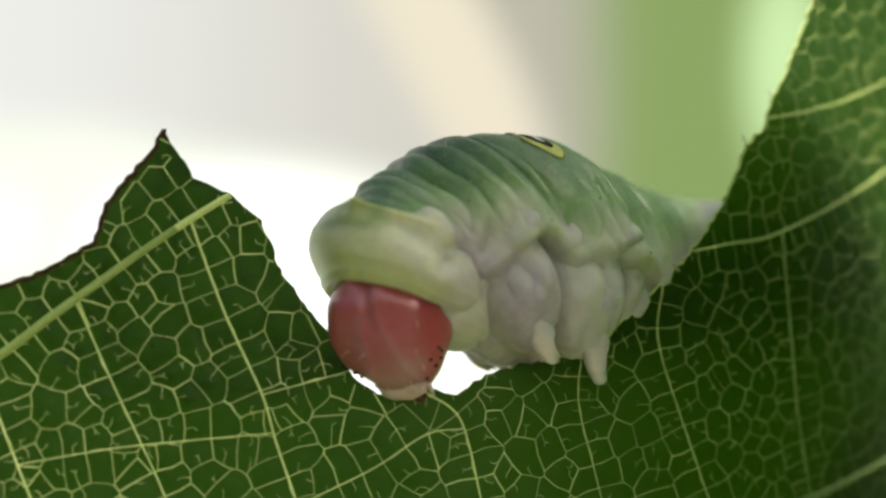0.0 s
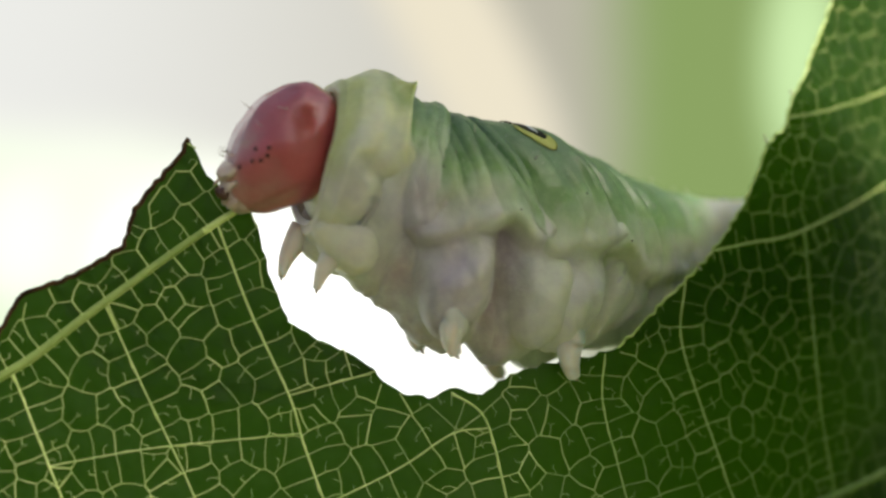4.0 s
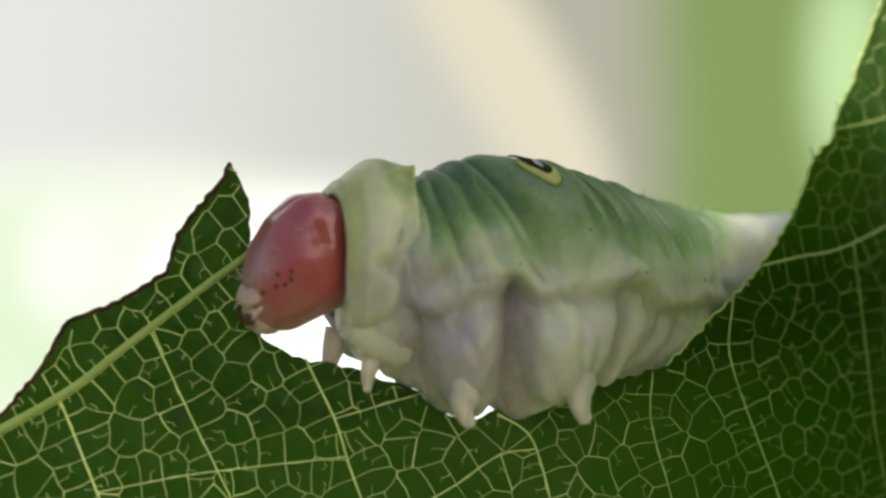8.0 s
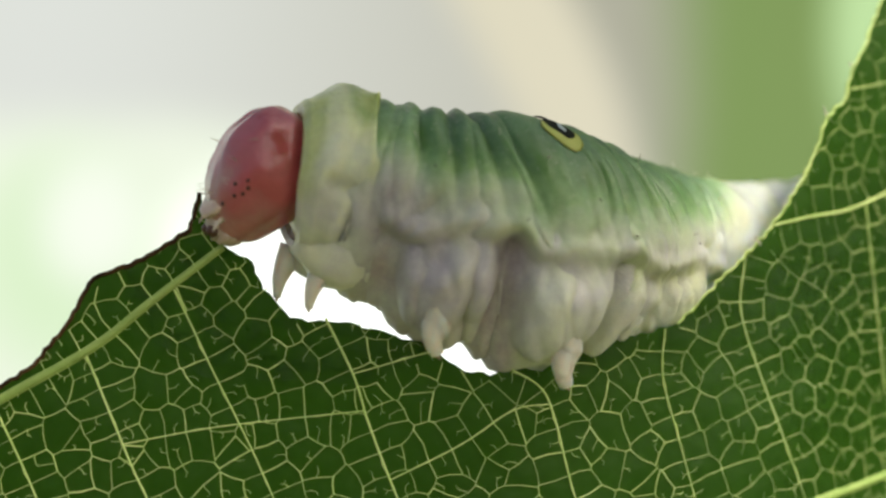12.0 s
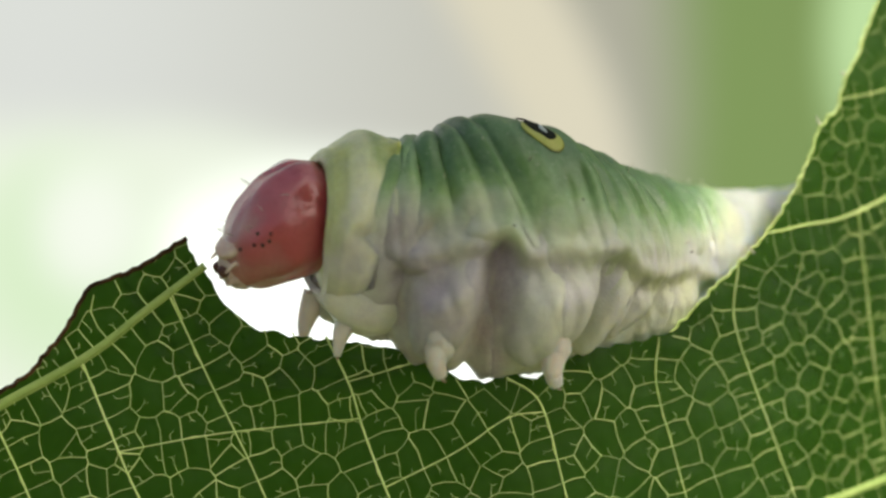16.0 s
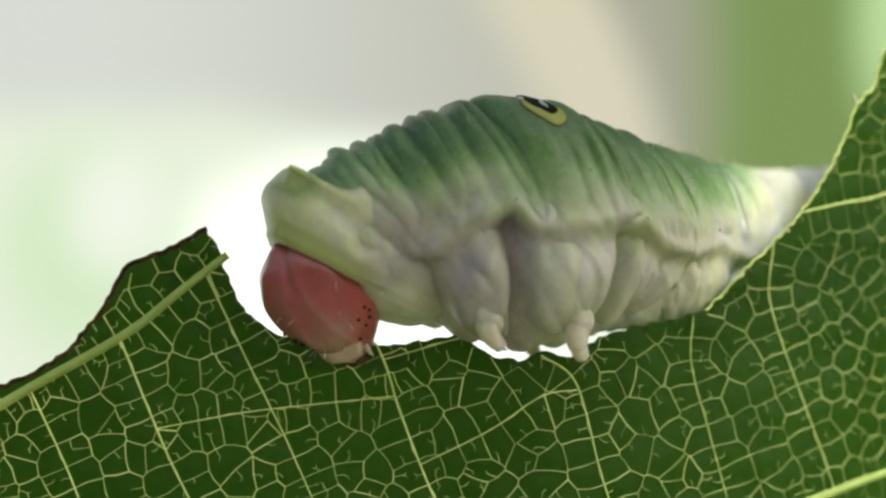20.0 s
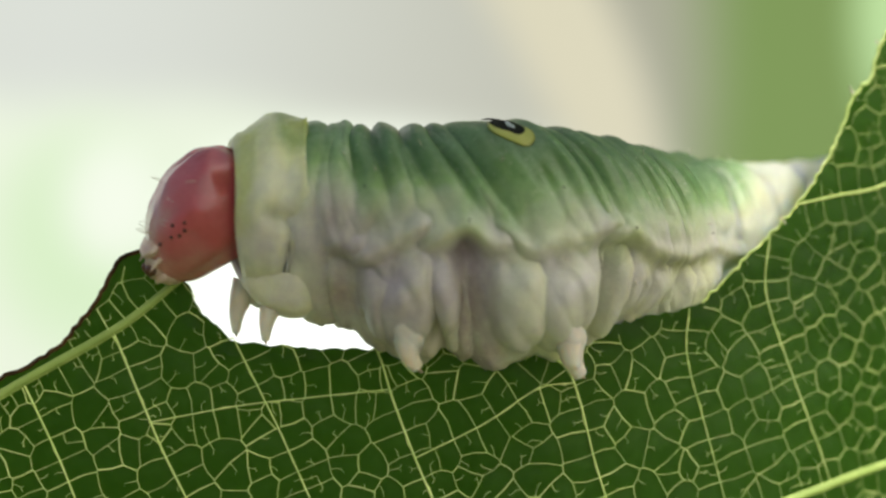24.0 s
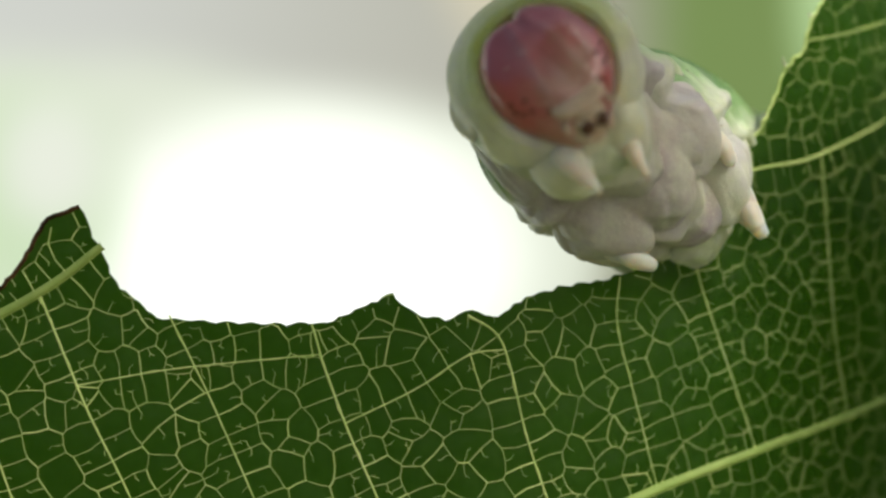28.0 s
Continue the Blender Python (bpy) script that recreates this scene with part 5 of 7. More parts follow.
    rows["T0"] = [
        (0, at(2.56, -0.65, 0.10, 22.2, 58.1, -141.2)), (0.1, at(1.66, -0.25, 2.62, 15.2, 42.1, -144.8)), (0.3, at(2.94, 0.55, 3.98, -2.8, -13.5, -152.3)),
        (0.5, at(2.34, 0.21, 5.13, -3.4, -25.5, -158.1)), (1, at(2.26, 0.58, 3.71, -1.7, -6.1, -151.6)), (1.5, at(2.42, 0.23, 4.90, -5.4, -27.6, -157.1)),
        (2, at(-0.17, -0.08, 6.87, -1.2, -21.3, -164.1)), (2.5, at(1.43, 0.53, 4.70, -3.1, -12.9, -152.7)), (3, at(0.75, 0.06, 3.26, 5.0, 21.7, -153.1)),
        (3.5, at(-0.20, 0.07, 6.52, -3.3, -23.6, -160.9)), (5.5, at(-0.53, 0.36, 5.65, -2.1, -17.3, -156.1)), (6, at(-0.50, 0.25, 3.53, -1.7, -11.1, -158.1)),
        (6.5, at(-1.29, 0.12, 3.40, -3.6, -21.3, -159.9)), (7, at(-1.60, 0.61, 4.39, -0.1, -10.6, -151.9)), (7.5, at(-0.69, 0.15, 3.48, -5.3, -19.5, -158.9)),
        (8, at(-1.60, 0.14, 3.01, -1.9, -9.9, -160.1)), (8.5, at(-1.89, -0.05, 6.89, -5.8, -33.0, -161.5)), (9, at(-2.00, 0.28, 5.36, -4.8, -18.8, -156.7)),
        (9.5, at(-1.74, 0.27, 3.13, -4.6, -14.7, -157.0)), (10, at(-3.02, -0.07, 2.72, 1.0, 12.3, -159.8)), (10.5, at(-2.87, -0.01, 6.36, -5.5, -29.6, -161.2)),
        (11, at(-3.10, -0.08, 4.56, -3.5, -17.2, -163.6)), (11.5, at(-3.61, -0.03, 6.20, -4.7, -26.6, -162.1)), (12, at(-4.35, -0.02, 4.81, -3.3, -17.1, -162.5)),
        (12.5, at(-3.88, 0.12, 3.92, -2.7, -10.9, -160.1)), (14.5, at(-4.09, 0.15, 2.50, -2.6, -5.7, -159.3)), (15, at(-5.73, -0.40, 2.96, 5.3, 33.3, -159.0)),
        (15.5, at(-3.24, -0.80, 1.69, 8.0, 52.8, -158.4)), (16, at(-3.08, 0.09, 2.96, -5.0, -14.0, -160.1)), (16.5, at(-5.62, -0.05, 3.74, -2.4, -11.8, -163.3)),
        (17, at(-4.87, -0.14, 2.79, 1.1, 12.1, -161.4)), (17.5, at(-6.00, -0.60, 1.66, 6.7, 42.8, -160.3)), (18, at(-3.23, -0.86, 0.49, 9.3, 58.0, -158.7)),
        (18.5, at(-5.29, -0.27, 3.07, -2.3, -17.4, -167.1)), (19, at(-5.36, -0.13, 2.21, -2.6, -14.1, -164.5)), (19.5, at(-6.12, -0.27, 1.87, 3.4, 25.1, -160.8)),
        (20, at(-5.86, -0.76, 0.19, 7.5, 51.2, -161.1)), (20.5, at(-4.78, -0.11, 2.46, -2.8, -14.2, -164.2)), (21, at(-7.16, -0.18, 3.43, -0.4, -7.9, -166.0)),
        (21.5, at(-5.75, -0.02, 1.47, -1.7, -5.3, -162.6)), (23.5, at(-7.74, -0.25, 0.76, 4.5, 25.8, -160.4)), (24, at(-8.45, -0.10, 2.33, -0.3, -10.4, -164.6)),
        (24.5, at(-7.89, -0.10, 1.26, 0.4, -3.3, -164.6)), (25, at(-7.56, -0.30, 0.61, 3.1, 16.1, -165.6)), (25.5, at(-6.85, -0.71, -0.01, 8.6, 50.0, -161.3)),
        (26, at(-2.71, -1.36, -0.86, 11.6, 60.3, -156.6)), (26.2, at(0.52, -0.95, 2.24, 7.5, 36.4, -140.5)), (26.5, at(2.60, -0.88, 3.27, 9.3, 7.1, -129.9)),
        (26.8, at(2.60, -2.11, 3.79, 14.0, 4.2, -121.6)), (27, at(2.42, -2.83, 2.07, 14.4, 13.9, -121.4)), (27.5, at(3.70, -3.45, 2.89, 26.5, 2.4, -117.5)),
        (27.8, at(6.07, -3.58, 4.30, 35.5, -4.7, -112.0)), (28, at(7.65, -4.12, 6.53, 43.8, -22.8, -107.2))]
    rows["T2a"] = [
        (0, at(4.48, 0.50, 1.49, 15.6, 40.0, -145.6)), (0.1, at(3.96, 0.75, 2.77, 7.6, 31.5, -155.1)), (0.3, at(4.45, 1.04, 3.38, 1.5, -2.8, -161.6)),
        (0.5, at(3.96, 0.78, 4.10, 0.7, -9.6, -160.6)), (1, at(4.08, 1.11, 3.05, 0.8, -0.2, -163.6)), (1.5, at(4.03, 0.80, 3.84, -0.6, -12.2, -160.9)),
        (2, at(2.21, 0.57, 5.17, 0.7, -8.3, -164.5)), (2.5, at(3.29, 0.98, 3.74, 1.0, -3.9, -166.1)), (3, at(3.01, 0.75, 2.71, 1.8, 17.4, -163.8)),
        (3.5, at(2.17, 0.66, 4.82, 0.0, -11.3, -165.9)), (5.5, at(1.65, 0.74, 4.02, 1.9, -6.3, -169.3)), (6, at(1.61, 0.64, 2.36, 1.2, -2.4, -169.3)),
        (6.5, at(0.57, 0.34, 2.22, 1.4, -7.6, -172.7)), (7, at(0.11, 0.63, 2.93, 2.9, -2.0, -177.5)), (7.5, at(0.91, 0.35, 2.41, -0.1, -10.4, -173.0)),
        (8, at(0.14, 0.31, 2.08, 0.7, -2.8, -174.1)), (8.5, at(0.14, 0.22, 5.01, 0.2, -19.2, -172.3)), (9, at(0.13, 0.47, 3.90, 0.7, -11.5, -174.8)),
        (9.5, at(-0.06, 0.38, 2.29, 0.4, -7.6, -176.3)), (10, at(-0.96, 0.16, 2.02, -1.4, 8.4, -176.2)), (10.5, at(-0.86, 0.18, 4.73, 0.6, -18.7, -174.4)),
        (11, at(-0.93, 0.15, 3.46, -0.4, -12.2, -174.0)), (11.5, at(-1.45, 0.15, 4.81, 0.7, -16.4, -175.0)), (12, at(-1.88, 0.17, 3.77, 0.3, -11.5, -175.5)),
        (12.5, at(-1.64, 0.25, 3.21, 0.3, -6.9, -176.6)), (14.5, at(-1.94, 0.24, 2.16, -0.4, -2.6, -177.7)), (15, at(-2.87, -0.04, 2.76, -3.0, 22.7, -177.8)),
        (15.5, at(-0.71, -0.19, 2.44, -1.2, 31.9, -170.4)), (16, at(-1.12, 0.22, 2.48, -0.6, -8.9, -176.2)), (16.5, at(-3.01, 0.10, 3.03, 0.3, -6.0, -176.7)),
        (17, at(-2.41, 0.07, 2.35, -1.2, 9.3, -177.1)), (17.5, at(-3.09, -0.18, 1.95, -2.5, 29.2, -176.5)), (18, at(-0.83, -0.27, 1.75, 0.6, 35.7, -168.7)),
        (18.5, at(-3.02, -0.11, 2.48, 0.5, -7.1, -175.9)), (19, at(-3.06, -0.00, 1.80, 0.4, -5.2, -177.0)), (19.5, at(-3.31, -0.01, 1.76, -2.2, 17.9, -177.7)),
        (20, at(-2.92, -0.28, 1.12, -1.6, 33.9, -174.3)), (20.5, at(-2.64, 0.01, 2.08, 0.3, -5.6, -176.8)), (21, at(-4.32, -0.05, 2.74, 0.9, -1.3, -177.1)),
        (21.5, at(-3.35, 0.07, 1.34, 0.0, 0.0, -178.0)), (23.5, at(-4.64, -0.04, 0.77, -2.2, 20.7, -179.1)), (24, at(-5.45, -0.04, 1.74, 1.5, -0.1, -178.7)),
        (24.5, at(-5.01, -0.04, 1.03, 0.9, 4.0, -178.5)), (25, at(-4.75, -0.16, 0.64, 0.0, 17.0, -178.0)), (25.5, at(-3.80, -0.30, 0.78, -1.1, 36.3, -175.8)),
        (26, at(-0.57, -0.70, 0.75, 3.8, 38.5, -164.3)), (26.2, at(1.77, -0.45, 2.16, -7.7, 24.4, -168.9)), (26.5, at(3.18, -0.62, 2.69, 5.3, 8.8, -154.1)),
        (26.8, at(3.26, -1.48, 3.18, 15.1, 6.9, -133.1)), (27, at(3.25, -1.97, 1.97, 16.4, 12.5, -133.8)), (27.5, at(4.76, -2.31, 2.46, 30.1, 9.3, -127.4)),
        (27.8, at(6.99, -2.33, 3.76, 42.4, 5.2, -117.8)), (28, at(8.40, -2.68, 5.12, 51.2, -11.8, -99.6))]
    rows["T2b"] = [
        (0, at(5.35, 0.94, 1.86, 8.8, 31.1, -154.4)), (0.1, at(5.01, 1.13, 2.73, 4.7, 25.4, -160.7)), (0.3, at(5.33, 1.32, 3.24, 2.4, 3.3, -164.8)),
        (0.5, at(4.92, 1.11, 3.71, 2.4, -0.6, -162.7)), (1, at(5.16, 1.42, 2.92, 1.3, 3.2, -166.3)), (1.5, at(4.98, 1.12, 3.49, 1.2, -3.5, -162.7)),
        (2, at(3.61, 0.94, 4.44, 1.6, -1.1, -166.1)), (2.5, at(4.38, 1.23, 3.49, 1.5, 1.3, -169.1)), (3, at(4.15, 1.05, 2.63, 1.4, 15.0, -166.9)),
        (3.5, at(3.58, 1.01, 4.14, 0.8, -4.4, -167.5)), (5.5, at(2.93, 0.95, 3.45, 2.0, -0.2, -172.3)), (6, at(2.86, 0.86, 2.09, 1.4, 2.5, -172.1)),
        (6.5, at(1.67, 0.47, 1.91, 1.5, 0.2, -176.1)), (7, at(1.11, 0.63, 2.44, 1.8, 2.2, 177.4)), (7.5, at(1.85, 0.46, 2.14, 0.4, -5.2, -175.7)),
        (8, at(1.17, 0.40, 1.86, 0.7, 1.2, -177.1)), (8.5, at(1.34, 0.38, 4.20, 0.6, -11.4, -174.1)), (9, at(1.40, 0.57, 3.33, 0.8, -7.2, -177.0)),
        (9.5, at(0.93, 0.43, 2.05, 0.5, -3.4, -179.2)), (10, at(0.11, 0.24, 1.79, -1.0, 6.4, -177.9)), (10.5, at(0.33, 0.29, 3.93, 0.7, -12.5, -176.1)),
        (11, at(0.37, 0.28, 2.94, -0.2, -9.4, -175.3)), (11.5, at(-0.16, 0.25, 4.08, 0.8, -10.7, -176.6)), (12, at(-0.42, 0.28, 3.21, 0.3, -8.3, -176.9)),
        (12.5, at(-0.32, 0.32, 2.86, 0.3, -4.6, -178.4)), (14.5, at(-0.67, 0.28, 2.09, -0.2, -0.6, -179.7)), (15, at(-1.50, 0.05, 2.58, -2.1, 16.9, -178.6)),
        (15.5, at(0.39, 0.00, 2.50, -1.1, 19.5, -171.1)), (16, at(0.04, 0.30, 2.34, -0.2, -5.8, -178.0)), (16.5, at(-1.47, 0.18, 2.76, 0.4, -2.7, -178.3)),
        (17, at(-1.10, 0.14, 2.21, -0.9, 7.8, -178.8)), (17.5, at(-1.72, -0.07, 1.94, -1.7, 21.5, -177.2)), (18, at(0.22, -0.07, 2.00, -0.2, 22.3, -170.3)),
        (18.5, at(-1.68, -0.02, 2.28, 0.6, -1.5, -177.7)), (19, at(-1.69, 0.06, 1.71, 0.5, -0.3, -179.0)), (19.5, at(-1.84, 0.06, 1.75, -1.6, 14.2, -178.9)),
        (20, at(-1.56, -0.13, 1.33, -1.2, 23.9, -175.3)), (20.5, at(-1.38, 0.07, 1.99, 0.4, -0.8, -178.9)), (21, at(-2.64, 0.02, 2.47, 0.6, 2.1, -178.8)),
        (21.5, at(-1.92, 0.11, 1.42, -0.0, 3.0, 180.0)), (23.5, at(-3.01, -0.00, 0.83, -1.8, 17.9, 179.5)), (24, at(-3.67, -0.02, 1.53, 0.9, 5.3, 179.4)),
        (24.5, at(-3.31, -0.00, 1.03, 0.5, 7.8, 179.5)), (25, at(-3.20, -0.11, 0.78, -0.4, 17.3, 179.8)), (25.5, at(-2.37, -0.18, 0.96, -1.1, 28.4, -177.3)),
        (26, at(0.39, -0.47, 1.13, 1.3, 25.5, -168.0)), (26.2, at(2.34, -0.30, 2.13, -6.5, 18.1, -168.5)), (26.5, at(3.50, -0.47, 2.49, 4.2, 8.5, -159.5)),
        (26.8, at(3.62, -1.13, 2.96, 16.9, 7.1, -127.1)), (27, at(3.73, -1.47, 2.06, 19.8, 11.0, -129.3)), (27.5, at(5.36, -1.66, 2.35, 31.9, 11.3, -127.4)),
        (27.8, at(7.52, -1.60, 3.58, 44.7, 9.3, -118.4)), (28, at(8.83, -1.84, 4.42, 54.2, -6.8, -93.4))]
    rows["T3a"] = [
        (0, at(6.65, 1.52, 2.82, 6.4, 17.8, -156.4)), (0.1, at(6.53, 1.58, 3.14, 4.7, 16.6, -160.8)), (0.3, at(6.55, 1.62, 3.43, 3.8, 11.2, -163.1)),
        (0.5, at(6.26, 1.48, 3.50, 4.5, 11.1, -160.6)), (1, at(6.77, 1.77, 3.26, 2.2, 7.6, -165.1)), (1.5, at(6.33, 1.51, 3.45, 3.3, 8.0, -161.3)),
        (2, at(5.78, 1.42, 3.78, 2.8, 8.4, -164.6)), (2.5, at(6.00, 1.50, 3.69, 2.1, 8.1, -167.7)), (3, at(5.85, 1.41, 3.20, 2.3, 11.5, -166.1)),
        (3.5, at(5.79, 1.46, 3.64, 1.6, 4.7, -166.3)), (5.5, at(4.90, 1.16, 3.27, 1.7, 7.7, -171.1)), (6, at(4.76, 1.08, 2.46, 1.7, 8.9, -170.9)),
        (6.5, at(3.27, 0.53, 2.17, 1.4, 10.4, -174.5)), (7, at(2.57, 0.50, 2.33, 0.4, 7.5, 179.0)), (7.5, at(3.22, 0.53, 2.40, 0.4, 1.9, -174.3)),
        (8, at(2.68, 0.44, 2.17, 0.6, 6.5, -175.7)), (8.5, at(3.19, 0.54, 3.45, 0.3, -1.1, -173.2)), (9, at(3.39, 0.64, 2.95, 0.2, -1.5, -176.0)),
        (9.5, at(2.39, 0.42, 2.16, 0.2, 2.3, -177.6)), (10, at(1.71, 0.28, 1.87, -0.1, 3.8, -176.5)), (10.5, at(2.19, 0.38, 2.92, 0.0, -4.3, -175.4)),
        (11, at(2.42, 0.43, 2.33, -0.4, -5.5, -174.6)), (11.5, at(1.86, 0.33, 3.03, 0.1, -3.0, -175.9)), (12, at(1.93, 0.38, 2.35, -0.1, -4.0, -176.2)),
        (12.5, at(1.77, 0.35, 2.45, 0.0, -1.5, -177.5)), (14.5, at(1.29, 0.26, 2.30, 0.0, 2.1, -178.6)), (15, at(0.61, 0.09, 2.63, -0.1, 9.3, -176.9)),
        (15.5, at(2.08, 0.26, 3.04, -0.3, 3.6, -170.2)), (16, at(1.83, 0.33, 2.41, -0.1, -1.5, -177.0)), (16.5, at(0.98, 0.22, 2.59, 0.2, 1.6, -177.5)),
        (17, at(0.90, 0.16, 2.29, -0.0, 5.9, -177.6)), (17.5, at(0.37, 0.02, 2.31, 0.1, 11.4, -175.8)), (18, at(1.84, 0.19, 2.81, 0.0, 5.4, -169.8)),
        (18.5, at(0.35, 0.03, 2.23, 0.5, 6.1, -176.7)), (19, at(0.39, 0.06, 1.83, 0.4, 6.2, -177.9)), (19.5, at(0.42, 0.08, 2.07, -0.1, 9.1, -177.7)),
        (20, at(0.54, 0.02, 2.07, 0.3, 11.0, -174.3)), (20.5, at(0.52, 0.07, 2.14, 0.3, 5.6, -177.7)), (21, at(0.01, 0.04, 2.31, 0.4, 6.8, -178.0)),
        (21.5, at(0.26, 0.07, 1.85, 0.1, 7.1, -178.9)), (23.5, at(-0.49, -0.05, 1.24, -0.2, 14.2, -179.2)), (24, at(-0.91, -0.10, 1.43, 0.3, 12.5, -179.7)),
        (24.5, at(-0.67, -0.07, 1.33, 0.3, 12.9, -179.5)), (25, at(-0.87, -0.16, 1.32, 0.2, 17.7, -178.9)), (25.5, at(-0.21, -0.11, 1.64, 0.7, 18.0, -176.0)),
        (26, at(1.87, -0.18, 2.04, 1.0, 8.8, -167.8)), (26.2, at(3.06, -0.16, 2.41, -4.3, 10.0, -164.9)), (26.5, at(3.73, -0.40, 2.43, 2.9, 8.1, -156.8)),
        (26.8, at(3.88, -0.73, 2.87, 14.2, 8.4, -133.3)), (27, at(4.15, -0.87, 2.52, 18.4, 9.4, -132.5)), (27.5, at(6.06, -0.80, 2.39, 29.3, 14.5, -130.1)),
        (27.8, at(8.13, -0.66, 3.55, 42.1, 15.2, -120.9)), (28, at(9.27, -0.73, 3.41, 54.0, 5.3, -96.4))]
    rows["T3b"] = [
        (0, at(8.94, 2.77, 3.24, 7.9, 12.5, -147.3)), (0.1, at(8.95, 2.74, 3.22, 7.7, 12.3, -147.8)), (0.3, at(8.80, 2.67, 3.34, 7.7, 12.4, -147.7)),
        (0.5, at(8.63, 2.60, 3.17, 8.4, 13.4, -147.6)), (1, at(9.11, 2.79, 3.28, 4.8, 8.1, -149.3)), (1.5, at(8.61, 2.58, 3.24, 6.4, 10.7, -148.9)),
        (2, at(8.57, 2.52, 3.16, 5.9, 10.4, -150.0)), (2.5, at(8.42, 2.45, 3.59, 5.2, 9.3, -150.5)), (3, at(8.30, 2.40, 3.38, 5.1, 9.3, -150.9)),
        (3.5, at(8.48, 2.46, 3.14, 3.7, 7.0, -151.9)), (5.5, at(7.52, 2.00, 3.02, 4.7, 9.4, -153.5)), (6, at(7.35, 1.92, 2.65, 4.9, 10.1, -154.0)),
        (6.5, at(5.77, 1.21, 2.33, 5.3, 12.8, -157.2)), (7, at(4.88, 0.94, 2.25, 3.0, 8.9, -161.2)), (7.5, at(5.33, 1.07, 2.50, 1.5, 4.0, -160.3)),
        (8, at(4.99, 0.98, 2.34, 2.7, 7.8, -160.8)), (8.5, at(5.56, 1.11, 2.82, 0.8, 2.2, -160.2)), (9, at(5.77, 1.15, 2.60, 0.1, 0.4, -160.5)),
        (9.5, at(4.58, 0.87, 2.16, 1.3, 4.0, -162.2)), (10, at(3.97, 0.71, 1.85, 0.8, 2.8, -163.7)), (10.5, at(4.46, 0.82, 2.11, -0.4, -1.4, -163.6)),
        (11, at(4.73, 0.88, 1.83, -1.2, -4.0, -163.3)), (11.5, at(4.27, 0.77, 2.17, -0.1, -0.4, -164.0)), (12, at(4.49, 0.81, 1.69, -0.7, -2.5, -164.2)),
        (12.5, at(4.23, 0.75, 2.03, -0.1, -0.4, -164.4)), (14.5, at(3.80, 0.66, 2.27, 0.8, 2.9, -164.6)), (15, at(3.36, 0.56, 2.46, 1.8, 6.4, -164.5)),
        (15.5, at(4.26, 0.79, 3.08, -0.4, -1.2, -163.2)), (16, at(4.11, 0.74, 2.28, -0.0, -0.0, -164.2)), (16.5, at(3.81, 0.65, 2.30, 0.8, 3.0, -164.8)),
        (17, at(3.52, 0.60, 2.19, 1.4, 5.1, -164.6)), (17.5, at(3.16, 0.52, 2.37, 2.2, 7.8, -164.4)), (18, at(4.03, 0.75, 3.04, 0.1, 0.3, -163.3)),
        (18.5, at(3.12, 0.51, 2.06, 2.3, 8.3, -164.5)), (19, at(3.17, 0.52, 1.82, 2.2, 8.2, -164.7)), (19.5, at(3.28, 0.54, 2.13, 1.9, 7.1, -164.8)),
        (20, at(3.29, 0.56, 2.37, 1.8, 6.6, -164.4)), (20.5, at(3.17, 0.52, 2.10, 2.1, 7.5, -164.6)), (21, at(3.17, 0.50, 2.06, 2.2, 8.2, -165.1)),
        (21.5, at(3.12, 0.50, 2.01, 2.2, 8.2, -165.0)), (23.5, at(2.72, 0.40, 1.48, 3.3, 12.5, -165.1)), (24, at(2.52, 0.35, 1.35, 3.8, 14.5, -165.1)),
        (24.5, at(2.67, 0.39, 1.49, 3.8, 14.2, -164.8)), (25, at(2.39, 0.34, 1.63, 4.8, 17.2, -164.0)), (25.5, at(2.84, 0.46, 1.98, 4.1, 14.0, -163.7)),
        (26, at(4.09, 0.53, 2.44, 1.4, 3.6, -159.1)), (26.2, at(4.78, 0.54, 2.43, -2.8, 7.7, -155.8)), (26.5, at(5.31, 0.44, 2.29, 2.1, 8.2, -151.9)),
        (26.8, at(5.72, 0.56, 2.68, 9.1, 8.6, -148.3)), (27, at(6.22, 0.71, 2.71, 13.1, 8.8, -146.3)), (27.5, at(8.14, 1.12, 2.56, 23.4, 16.5, -137.7)),
        (27.8, at(9.96, 1.48, 3.48, 35.8, 18.5, -127.0)), (28, at(10.93, 1.66, 2.92, 43.2, 19.4, -122.4))]
